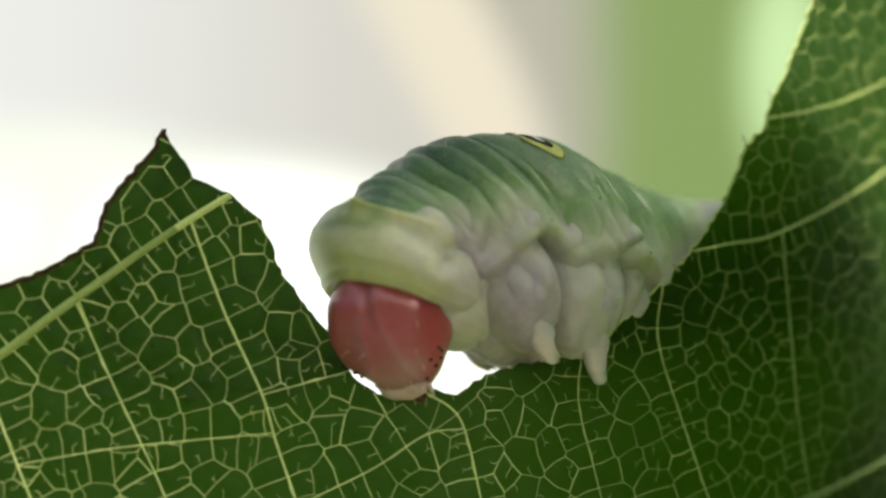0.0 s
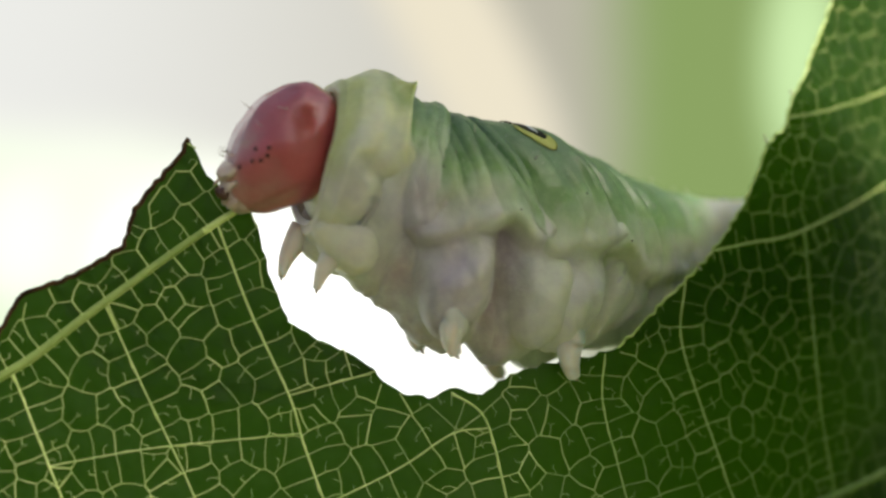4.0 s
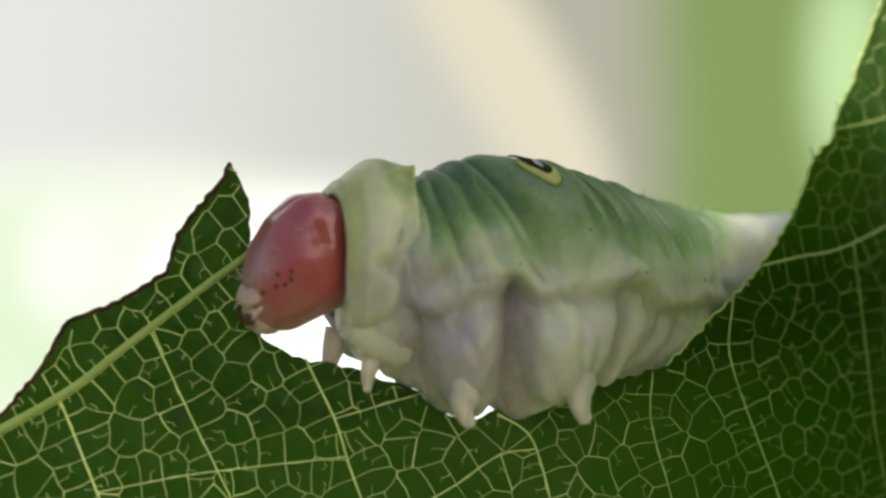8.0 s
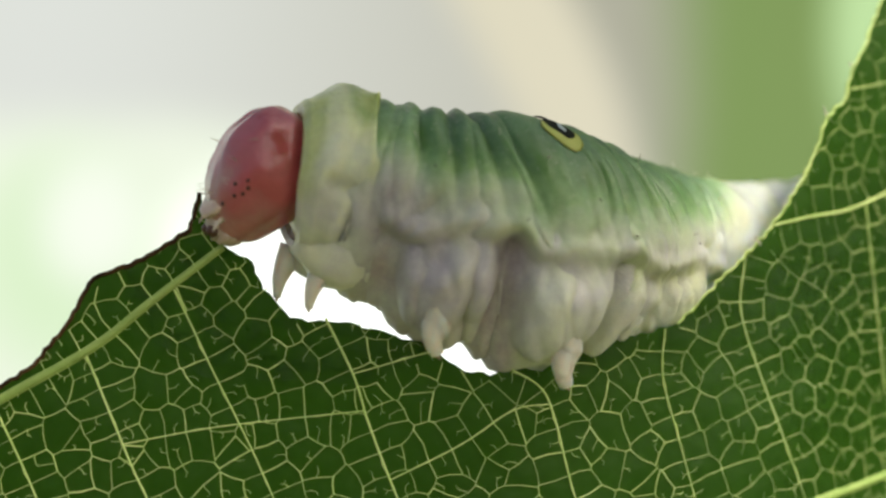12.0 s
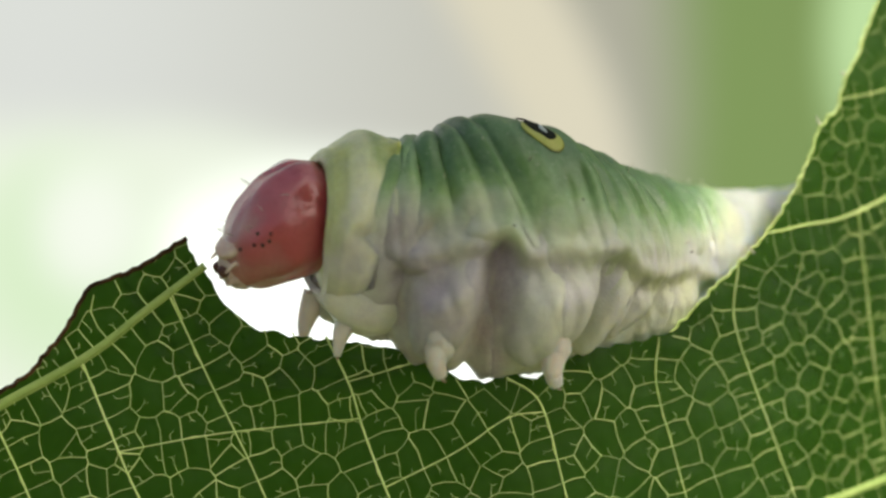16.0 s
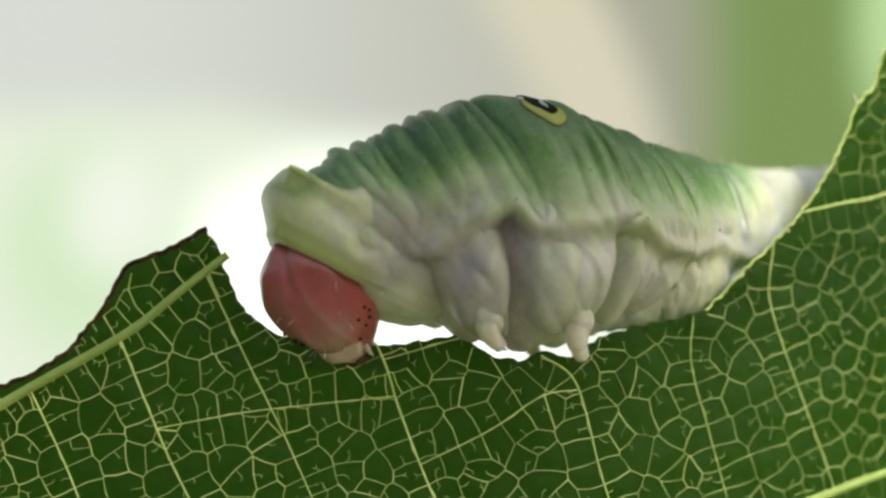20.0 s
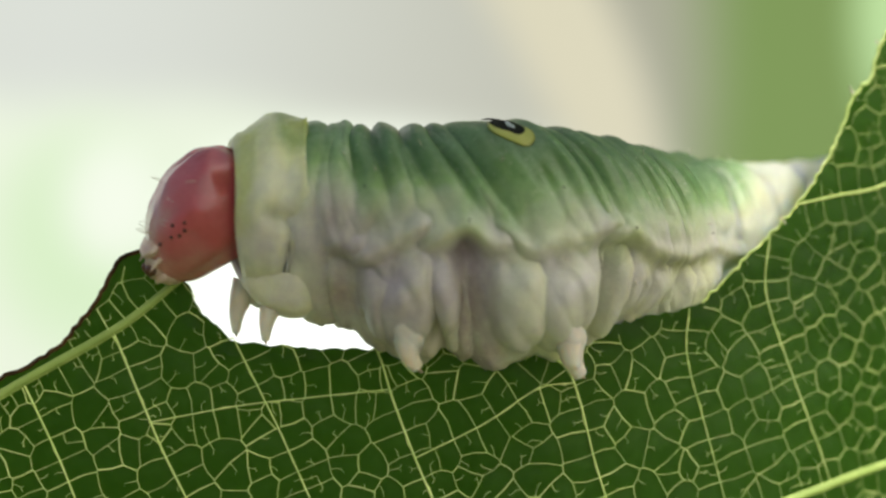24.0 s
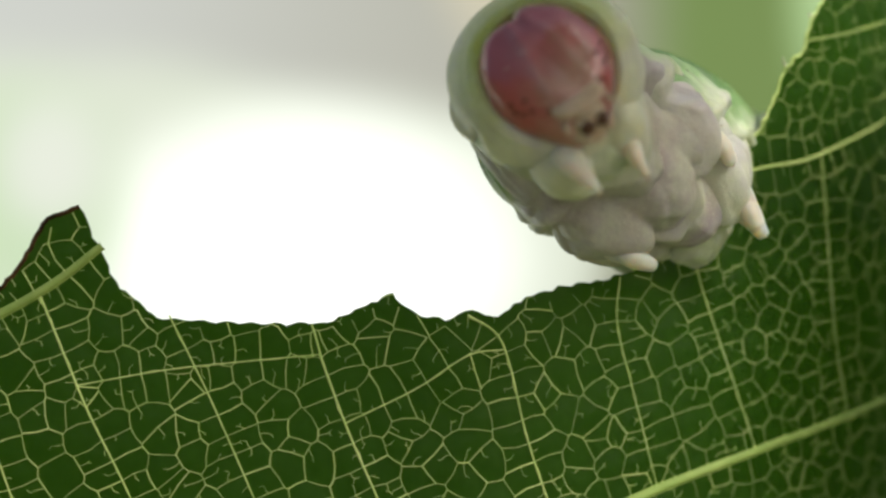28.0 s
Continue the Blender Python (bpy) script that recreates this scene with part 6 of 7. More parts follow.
    rows["A1a"] = [
        (0, at(12.23, 4.75, 2.63, 5.0, 12.0, -146.3)), (0.1, at(12.21, 4.73, 2.63, 4.9, 11.8, -145.9)), (0.3, at(12.12, 4.67, 2.71, 4.9, 11.9, -146.2)),
        (0.5, at(12.03, 4.62, 2.62, 5.3, 12.6, -146.4)), (1, at(12.02, 4.58, 2.67, 3.2, 9.3, -146.1)), (1.5, at(11.78, 4.44, 2.66, 4.1, 10.9, -147.1)),
        (2, at(11.65, 4.34, 2.62, 4.0, 10.7, -146.6)), (2.5, at(11.49, 4.24, 2.86, 3.5, 9.9, -147.1)), (3, at(11.34, 4.14, 2.72, 3.5, 9.9, -147.5)),
        (3.5, at(11.26, 4.07, 2.61, 2.6, 8.6, -147.3)), (5.5, at(10.55, 3.62, 2.53, 3.3, 10.1, -148.8)), (6, at(10.38, 3.51, 2.30, 3.5, 10.5, -149.3)),
        (6.5, at(9.06, 2.68, 2.09, 3.9, 12.1, -152.6)), (7, at(7.95, 2.15, 2.03, 2.4, 9.8, -155.3)), (7.5, at(8.05, 2.18, 2.17, 1.1, 7.0, -154.9)),
        (8, at(7.97, 2.16, 2.08, 2.1, 9.2, -155.4)), (8.5, at(8.11, 2.19, 2.39, 0.6, 6.0, -154.2)), (9, at(8.17, 2.20, 2.26, 0.1, 4.9, -153.2)),
        (9.5, at(7.35, 1.91, 1.87, 1.0, 7.0, -156.5)), (10, at(6.69, 1.65, 1.56, 0.7, 6.3, -158.0)), (10.5, at(6.78, 1.67, 1.74, -0.4, 3.9, -156.9)),
        (11, at(6.82, 1.67, 1.56, -1.0, 2.4, -156.1)), (11.5, at(6.68, 1.63, 1.77, -0.1, 4.4, -157.2)), (12, at(6.71, 1.63, 1.48, -0.6, 3.3, -156.3)),
        (12.5, at(6.64, 1.61, 1.67, -0.1, 4.4, -157.1)), (14.5, at(6.52, 1.58, 1.79, 0.7, 6.3, -157.9)), (15, at(6.42, 1.56, 1.91, 1.5, 8.4, -158.6)),
        (15.5, at(6.62, 1.62, 2.21, -0.3, 3.8, -158.1)), (16, at(6.58, 1.60, 1.80, -0.0, 4.6, -157.7)), (16.5, at(6.52, 1.58, 1.81, 0.7, 6.4, -157.7)),
        (17, at(6.44, 1.56, 1.74, 1.2, 7.6, -158.5)), (17.5, at(6.35, 1.55, 1.84, 1.8, 9.2, -159.0)), (18, at(6.55, 1.60, 2.19, 0.1, 4.6, -158.6)),
        (18.5, at(6.33, 1.54, 1.67, 1.9, 9.5, -159.0)), (19, at(6.34, 1.54, 1.53, 1.9, 9.5, -158.9)), (19.5, at(6.37, 1.54, 1.70, 1.6, 8.7, -158.6)),
        (20, at(6.37, 1.55, 1.83, 1.5, 8.5, -159.0)), (20.5, at(6.33, 1.53, 1.69, 1.7, 9.0, -159.0)), (21, at(6.34, 1.53, 1.67, 1.9, 9.4, -158.5)),
        (21.5, at(6.32, 1.53, 1.62, 1.9, 9.4, -158.7)), (23.5, at(6.21, 1.50, 1.31, 2.8, 12.0, -158.9)), (24, at(6.17, 1.48, 1.25, 3.3, 13.2, -158.9)),
        (24.5, at(6.30, 1.53, 1.33, 3.2, 13.0, -158.7)), (25, at(6.33, 1.56, 1.40, 3.9, 14.8, -158.9)), (25.5, at(6.53, 1.64, 1.62, 3.2, 12.8, -158.8)),
        (26, at(6.90, 1.69, 1.89, 1.0, 6.7, -155.3)), (26.2, at(7.63, 1.93, 1.96, -1.5, 9.3, -153.0)), (26.5, at(8.63, 2.29, 1.96, 0.7, 9.7, -150.4)),
        (26.8, at(9.64, 2.96, 2.27, 3.6, 9.9, -148.6)), (27, at(10.41, 3.45, 2.33, 5.4, 10.0, -147.1)), (27.5, at(11.90, 4.27, 2.84, 11.0, 14.9, -139.7)),
        (27.8, at(13.26, 5.01, 3.29, 17.0, 16.5, -131.5)), (28, at(14.13, 5.50, 3.30, 20.5, 17.6, -128.7))]
    rows["A1b"] = [
        (0, at(14.28, 6.07, 2.27, 2.5, 10.3, -144.5)), (0.1, at(14.25, 6.05, 2.28, 2.4, 10.3, -144.5)), (0.3, at(14.19, 6.01, 2.34, 2.4, 10.3, -144.6)),
        (0.5, at(14.14, 5.97, 2.29, 2.6, 10.6, -144.7)), (1, at(13.94, 5.83, 2.31, 1.6, 9.1, -144.8)), (1.5, at(13.80, 5.73, 2.31, 2.0, 9.8, -145.0)),
        (2, at(13.65, 5.62, 2.31, 2.0, 9.7, -145.1)), (2.5, at(13.49, 5.50, 2.43, 1.7, 9.4, -145.3)), (3, at(13.33, 5.39, 2.34, 1.7, 9.4, -145.4)),
        (3.5, at(13.16, 5.27, 2.29, 1.3, 8.8, -145.6)), (5.5, at(12.57, 4.85, 2.23, 1.7, 9.5, -146.1)), (6, at(12.43, 4.74, 2.08, 1.8, 9.7, -146.3)),
        (6.5, at(11.28, 3.90, 1.93, 2.2, 10.4, -147.0)), (7, at(10.14, 3.25, 1.88, 1.4, 9.4, -149.4)), (7.5, at(10.10, 3.24, 1.96, 0.6, 8.1, -149.3)),
        (8, at(10.13, 3.25, 1.91, 1.2, 9.1, -149.4)), (8.5, at(10.09, 3.24, 2.13, 0.3, 7.6, -149.2)), (9, at(10.07, 3.24, 2.05, 0.1, 7.2, -149.1)),
        (9.5, at(9.46, 2.93, 1.68, 0.6, 8.1, -151.3)), (10, at(8.81, 2.61, 1.38, 0.4, 7.8, -153.1)), (10.5, at(8.73, 2.59, 1.51, -0.2, 6.7, -153.1)),
        (11, at(8.67, 2.57, 1.39, -0.5, 6.1, -153.1)), (11.5, at(8.67, 2.55, 1.53, -0.1, 6.9, -153.3)), (12, at(8.62, 2.53, 1.35, -0.3, 6.5, -153.3)),
        (12.5, at(8.63, 2.53, 1.45, -0.1, 7.0, -153.4)), (14.5, at(8.64, 2.53, 1.51, 0.4, 7.8, -153.6)), (15, at(8.67, 2.54, 1.59, 0.9, 8.7, -153.7)),
        (15.5, at(8.60, 2.52, 1.73, -0.2, 6.7, -153.5)), (16, at(8.60, 2.52, 1.52, -0.0, 7.0, -153.5)), (16.5, at(8.63, 2.53, 1.53, 0.4, 7.8, -153.7)),
        (17, at(8.64, 2.53, 1.48, 0.7, 8.4, -153.7)), (17.5, at(8.67, 2.53, 1.53, 1.0, 9.1, -153.8)), (18, at(8.59, 2.51, 1.72, 0.0, 7.1, -153.6)),
        (18.5, at(8.66, 2.53, 1.43, 1.1, 9.2, -153.9)), (19, at(8.65, 2.53, 1.34, 1.1, 9.2, -153.9)), (19.5, at(8.64, 2.52, 1.44, 0.9, 8.9, -153.9)),
        (20, at(8.63, 2.52, 1.51, 0.9, 8.8, -153.9)), (20.5, at(8.64, 2.52, 1.44, 1.0, 9.0, -153.9)), (21, at(8.64, 2.52, 1.43, 1.1, 9.2, -153.9)),
        (21.5, at(8.63, 2.52, 1.39, 1.1, 9.2, -154.0)), (23.5, at(8.65, 2.51, 1.19, 1.6, 10.4, -154.1)), (24, at(8.66, 2.52, 1.16, 1.9, 10.9, -154.2)),
        (24.5, at(8.78, 2.58, 1.21, 1.9, 10.8, -153.8)), (25, at(8.93, 2.64, 1.26, 2.3, 11.6, -153.5)), (25.5, at(9.03, 2.70, 1.39, 1.9, 10.7, -153.1)),
        (26, at(9.03, 2.74, 1.57, 0.5, 8.0, -152.0)), (26.2, at(9.75, 3.11, 1.67, -0.6, 9.3, -149.8)), (26.5, at(10.89, 3.67, 1.76, -0.4, 9.4, -146.5)),
        (26.8, at(12.09, 4.53, 2.03, -0.3, 9.5, -146.1)), (27, at(12.92, 5.13, 2.10, -0.2, 9.5, -145.4)), (27.5, at(14.16, 6.08, 2.85, 1.7, 11.8, -142.4)),
        (27.8, at(15.28, 6.93, 3.10, 3.1, 12.8, -139.0)), (28, at(16.05, 7.53, 3.34, 4.0, 13.5, -137.0))]
    rows["A2a"] = [
        (0, at(15.69, 7.11, 2.06, 0.0, 7.9, -142.9)), (0.5, at(15.56, 7.02, 2.07, 0.0, 7.9, -142.8)), (1, at(15.40, 6.91, 2.09, 0.0, 7.9, -143.2)),
        (1.5, at(15.27, 6.81, 2.09, 0.0, 7.9, -143.0)), (2, at(15.14, 6.71, 2.08, 0.0, 7.9, -143.1)), (2.5, at(15.00, 6.61, 2.17, 0.0, 7.9, -143.1)),
        (3, at(14.87, 6.51, 2.10, -0.0, 7.9, -143.1)), (3.5, at(14.72, 6.41, 2.07, 0.0, 7.9, -143.3)), (5.5, at(14.21, 6.02, 2.03, 0.0, 7.9, -143.2)),
        (6, at(14.08, 5.93, 1.92, 0.0, 7.9, -143.2)), (6.5, at(13.07, 5.19, 1.80, 0.0, 7.9, -142.7)), (7, at(12.08, 4.54, 1.74, 0.0, 8.0, -144.5)),
        (7.5, at(12.07, 4.54, 1.81, 0.0, 7.9, -144.9)), (8, at(12.08, 4.54, 1.77, -0.0, 8.0, -144.6)), (8.5, at(12.06, 4.54, 1.94, 0.0, 7.9, -145.0)),
        (9, at(12.05, 4.54, 1.88, 0.0, 7.9, -145.2)), (9.5, at(11.50, 4.18, 1.54, -0.0, 8.0, -146.3)), (10, at(10.94, 3.83, 1.24, -0.0, 8.0, -147.8)),
        (10.5, at(10.89, 3.81, 1.34, 0.0, 7.9, -148.2)), (11, at(10.85, 3.78, 1.25, 0.0, 8.0, -148.5)), (11.5, at(10.83, 3.77, 1.35, -0.0, 7.9, -148.3)),
        (12, at(10.79, 3.74, 1.21, 0.0, 8.0, -148.5)), (12.5, at(10.79, 3.74, 1.29, -0.0, 8.0, -148.4)), (14.5, at(10.79, 3.74, 1.33, 0.0, 7.9, -148.1)),
        (15, at(10.81, 3.74, 1.38, 0.0, 7.9, -147.8)), (15.5, at(10.77, 3.73, 1.49, 0.0, 7.9, -148.5)), (16, at(10.77, 3.73, 1.33, 0.0, 7.9, -148.4)),
        (16.5, at(10.78, 3.73, 1.34, -0.0, 7.9, -148.1)), (17, at(10.79, 3.73, 1.30, 0.0, 7.9, -148.0)), (17.5, at(10.80, 3.73, 1.34, -0.0, 7.9, -147.7)),
        (18, at(10.76, 3.72, 1.48, 0.0, 7.9, -148.4)), (18.5, at(10.79, 3.73, 1.27, -0.0, 8.0, -147.7)), (19, at(10.78, 3.72, 1.20, 0.0, 8.0, -147.8)),
        (19.5, at(10.78, 3.72, 1.28, 0.0, 7.9, -147.8)), (20, at(10.77, 3.72, 1.32, 0.0, 7.9, -147.9)), (20.5, at(10.77, 3.72, 1.27, 0.0, 7.9, -147.8)),
        (21, at(10.77, 3.71, 1.27, 0.0, 8.0, -147.8)), (21.5, at(10.77, 3.71, 1.23, -0.0, 8.0, -147.8)), (23.5, at(10.77, 3.71, 1.09, -0.0, 8.0, -147.5)),
        (24, at(10.77, 3.71, 1.07, 0.0, 8.0, -147.4)), (24.5, at(10.88, 3.77, 1.11, -0.0, 8.0, -147.1)), (25, at(11.00, 3.84, 1.14, 0.0, 8.0, -146.6)),
        (25.5, at(11.10, 3.91, 1.24, 0.0, 8.0, -146.5)), (26, at(11.13, 3.96, 1.38, 0.0, 7.9, -147.7)), (26.5, at(12.73, 4.98, 1.60, -0.0, 7.9, -143.8)),
        (27, at(14.47, 6.23, 1.94, 0.0, 7.9, -144.1)), (27.5, at(15.56, 7.07, 2.58, 0.0, 7.7, -145.8)), (28, at(17.23, 8.35, 3.01, -0.0, 7.5, -149.7))]
    rows["A2b"] = [
        (0, at(17.62, 8.52, 1.95, 0.0, 6.0, -144.0)), (0.5, at(17.50, 8.43, 1.97, 0.0, 6.0, -144.0)), (1, at(17.38, 8.35, 1.98, -0.0, 6.0, -144.0)),
        (1.5, at(17.26, 8.26, 1.98, 0.0, 6.0, -144.0)), (2, at(17.15, 8.18, 1.97, 0.0, 6.0, -143.9)), (2.5, at(17.03, 8.09, 2.04, 0.0, 6.0, -143.9)),
        (3, at(16.92, 8.00, 1.99, 0.0, 6.0, -143.9)), (3.5, at(16.80, 7.92, 1.97, 0.0, 6.0, -143.9)), (5.5, at(16.35, 7.58, 1.93, 0.0, 6.0, -143.8)),
        (6, at(16.23, 7.50, 1.85, -0.0, 6.0, -143.8)), (6.5, at(15.35, 6.87, 1.75, -0.0, 6.0, -143.7)), (7, at(14.51, 6.27, 1.70, 0.0, 6.0, -144.0)),
        (7.5, at(14.51, 6.27, 1.75, -0.0, 6.0, -144.0)), (8, at(14.51, 6.27, 1.72, 0.0, 6.0, -144.0)), (8.5, at(14.51, 6.27, 1.85, 0.0, 6.0, -144.0)),
        (9, at(14.51, 6.27, 1.81, -0.0, 6.0, -144.0)), (9.5, at(14.02, 5.92, 1.49, -0.0, 6.0, -144.2)), (10, at(13.53, 5.57, 1.22, 0.0, 6.0, -144.4)),
        (10.5, at(13.50, 5.55, 1.29, 0.0, 6.0, -144.5)), (11, at(13.47, 5.53, 1.22, 0.0, 6.0, -144.5)), (11.5, at(13.45, 5.51, 1.29, 0.0, 6.0, -144.5)),
        (12, at(13.42, 5.49, 1.19, -0.0, 6.0, -144.5)), (12.5, at(13.42, 5.48, 1.24, 0.0, 6.0, -144.5)), (14.5, at(13.40, 5.48, 1.27, 0.0, 6.0, -144.5)),
        (15, at(13.40, 5.47, 1.31, -0.0, 6.0, -144.5)), (15.5, at(13.40, 5.47, 1.40, 0.0, 6.0, -144.5)), (16, at(13.39, 5.47, 1.28, -0.0, 6.0, -144.5)),
        (16.5, at(13.39, 5.47, 1.28, -0.0, 6.0, -144.5)), (17, at(13.39, 5.46, 1.25, 0.0, 6.0, -144.5)), (17.5, at(13.39, 5.46, 1.28, 0.0, 6.0, -144.5)),
        (18, at(13.38, 5.46, 1.39, -0.0, 6.0, -144.5)), (18.5, at(13.38, 5.46, 1.23, 0.0, 6.0, -144.5)), (19, at(13.38, 5.46, 1.18, 0.0, 6.0, -144.5)),
        (19.5, at(13.37, 5.45, 1.23, 0.0, 6.0, -144.5)), (20, at(13.37, 5.45, 1.27, -0.0, 6.0, -144.5)), (20.5, at(13.37, 5.45, 1.23, 0.0, 6.0, -144.5)),
        (21, at(13.36, 5.45, 1.22, -0.0, 6.0, -144.5)), (21.5, at(13.36, 5.44, 1.20, 0.0, 6.0, -144.5)), (23.5, at(13.35, 5.44, 1.09, -0.0, 6.0, -144.5)),
        (24, at(13.34, 5.43, 1.08, 0.0, 6.0, -144.5)), (24.5, at(13.44, 5.50, 1.11, 0.0, 6.0, -144.5)), (25, at(13.53, 5.57, 1.14, 0.0, 6.0, -144.4)),
        (25.5, at(13.62, 5.63, 1.22, -0.0, 6.0, -144.4)), (26, at(13.69, 5.69, 1.32, 0.0, 6.0, -144.4)), (26.5, at(15.06, 6.67, 1.55, 0.0, 6.0, -143.7)),
        (27, at(16.52, 7.71, 1.87, -0.0, 6.0, -143.8)), (27.5, at(17.49, 8.43, 2.41, 0.0, 6.0, -144.0)), (28, at(18.96, 9.51, 2.78, 0.0, 5.9, -144.4))]
    rows["A3a"] = [
        (0, at(20.44, 10.56, 1.90, 0.0, 4.0, -144.5)), (0.5, at(20.34, 10.49, 1.90, 0.0, 4.0, -144.4)), (1, at(20.24, 10.42, 1.91, -0.0, 4.0, -144.4)),
        (1.5, at(20.14, 10.35, 1.91, 0.0, 4.0, -144.3)), (2, at(20.04, 10.28, 1.91, 0.0, 4.0, -144.3)), (2.5, at(19.94, 10.21, 1.96, -0.0, 4.0, -144.2)),
        (3, at(19.84, 10.14, 1.92, 0.0, 4.0, -144.2)), (3.5, at(19.74, 10.07, 1.90, -0.0, 4.0, -144.1)), (5.5, at(19.36, 9.80, 1.88, 0.0, 4.0, -144.0)),
        (6, at(19.26, 9.73, 1.82, 0.0, 4.0, -144.0)), (6.5, at(18.51, 9.20, 1.73, 0.0, 4.0, -143.8)), (7, at(17.79, 8.70, 1.69, 0.0, 4.0, -143.6)),
        (7.5, at(17.79, 8.70, 1.73, 0.0, 4.0, -143.6)), (8, at(17.79, 8.70, 1.71, 0.0, 4.0, -143.6)), (8.5, at(17.79, 8.70, 1.81, 0.0, 4.0, -143.6)),
        (9, at(17.79, 8.70, 1.78, -0.0, 4.0, -143.6)), (9.5, at(17.38, 8.40, 1.51, 0.0, 4.0, -143.5)), (10, at(16.97, 8.11, 1.26, 0.0, 4.0, -143.4)),
        (10.5, at(16.94, 8.09, 1.31, 0.0, 4.0, -143.4)), (11, at(16.92, 8.07, 1.26, 0.0, 4.0, -143.4)), (11.5, at(16.89, 8.06, 1.31, 0.0, 4.0, -143.4)),
        (12, at(16.87, 8.04, 1.24, 0.0, 4.0, -143.3)), (12.5, at(16.87, 8.04, 1.28, 0.0, 4.0, -143.3)), (14.5, at(16.86, 8.03, 1.30, -0.0, 4.0, -143.3)),
        (15, at(16.86, 8.03, 1.33, 0.0, 4.0, -143.3)), (15.5, at(16.85, 8.03, 1.39, 0.0, 4.0, -143.3)), (16, at(16.85, 8.02, 1.30, 0.0, 4.0, -143.3)),
        (16.5, at(16.85, 8.02, 1.31, -0.0, 4.0, -143.3)), (17, at(16.84, 8.02, 1.28, 0.0, 4.0, -143.3)), (17.5, at(16.84, 8.02, 1.31, 0.0, 4.0, -143.3)),
        (18, at(16.84, 8.02, 1.38, 0.0, 4.0, -143.3)), (18.5, at(16.84, 8.01, 1.26, 0.0, 4.0, -143.3)), (19, at(16.83, 8.01, 1.22, 0.0, 4.0, -143.3)),
        (19.5, at(16.83, 8.01, 1.27, -0.0, 4.0, -143.3)), (20, at(16.83, 8.01, 1.29, 0.0, 4.0, -143.3)), (20.5, at(16.83, 8.01, 1.26, 0.0, 4.0, -143.3)),
        (21, at(16.82, 8.01, 1.26, 0.0, 4.0, -143.3)), (21.5, at(16.82, 8.00, 1.24, 0.0, 4.0, -143.3)), (23.5, at(16.81, 8.00, 1.16, 0.0, 4.0, -143.3)),
        (24, at(16.81, 7.99, 1.15, 0.0, 4.0, -143.3)), (24.5, at(16.89, 8.05, 1.17, -0.0, 4.0, -143.4)), (25, at(16.97, 8.11, 1.20, -0.0, 4.0, -143.4)),
        (25.5, at(17.04, 8.16, 1.26, 0.0, 4.0, -143.4)), (26, at(17.11, 8.21, 1.34, 0.0, 4.0, -143.4)), (26.5, at(18.27, 9.03, 1.55, 0.0, 4.0, -143.8)),
        (27, at(19.51, 9.90, 1.83, 0.0, 4.0, -144.1)), (27.5, at(20.33, 10.49, 2.29, 0.0, 4.0, -144.4)), (28, at(21.58, 11.38, 2.61, 0.0, 4.0, -145.0))]
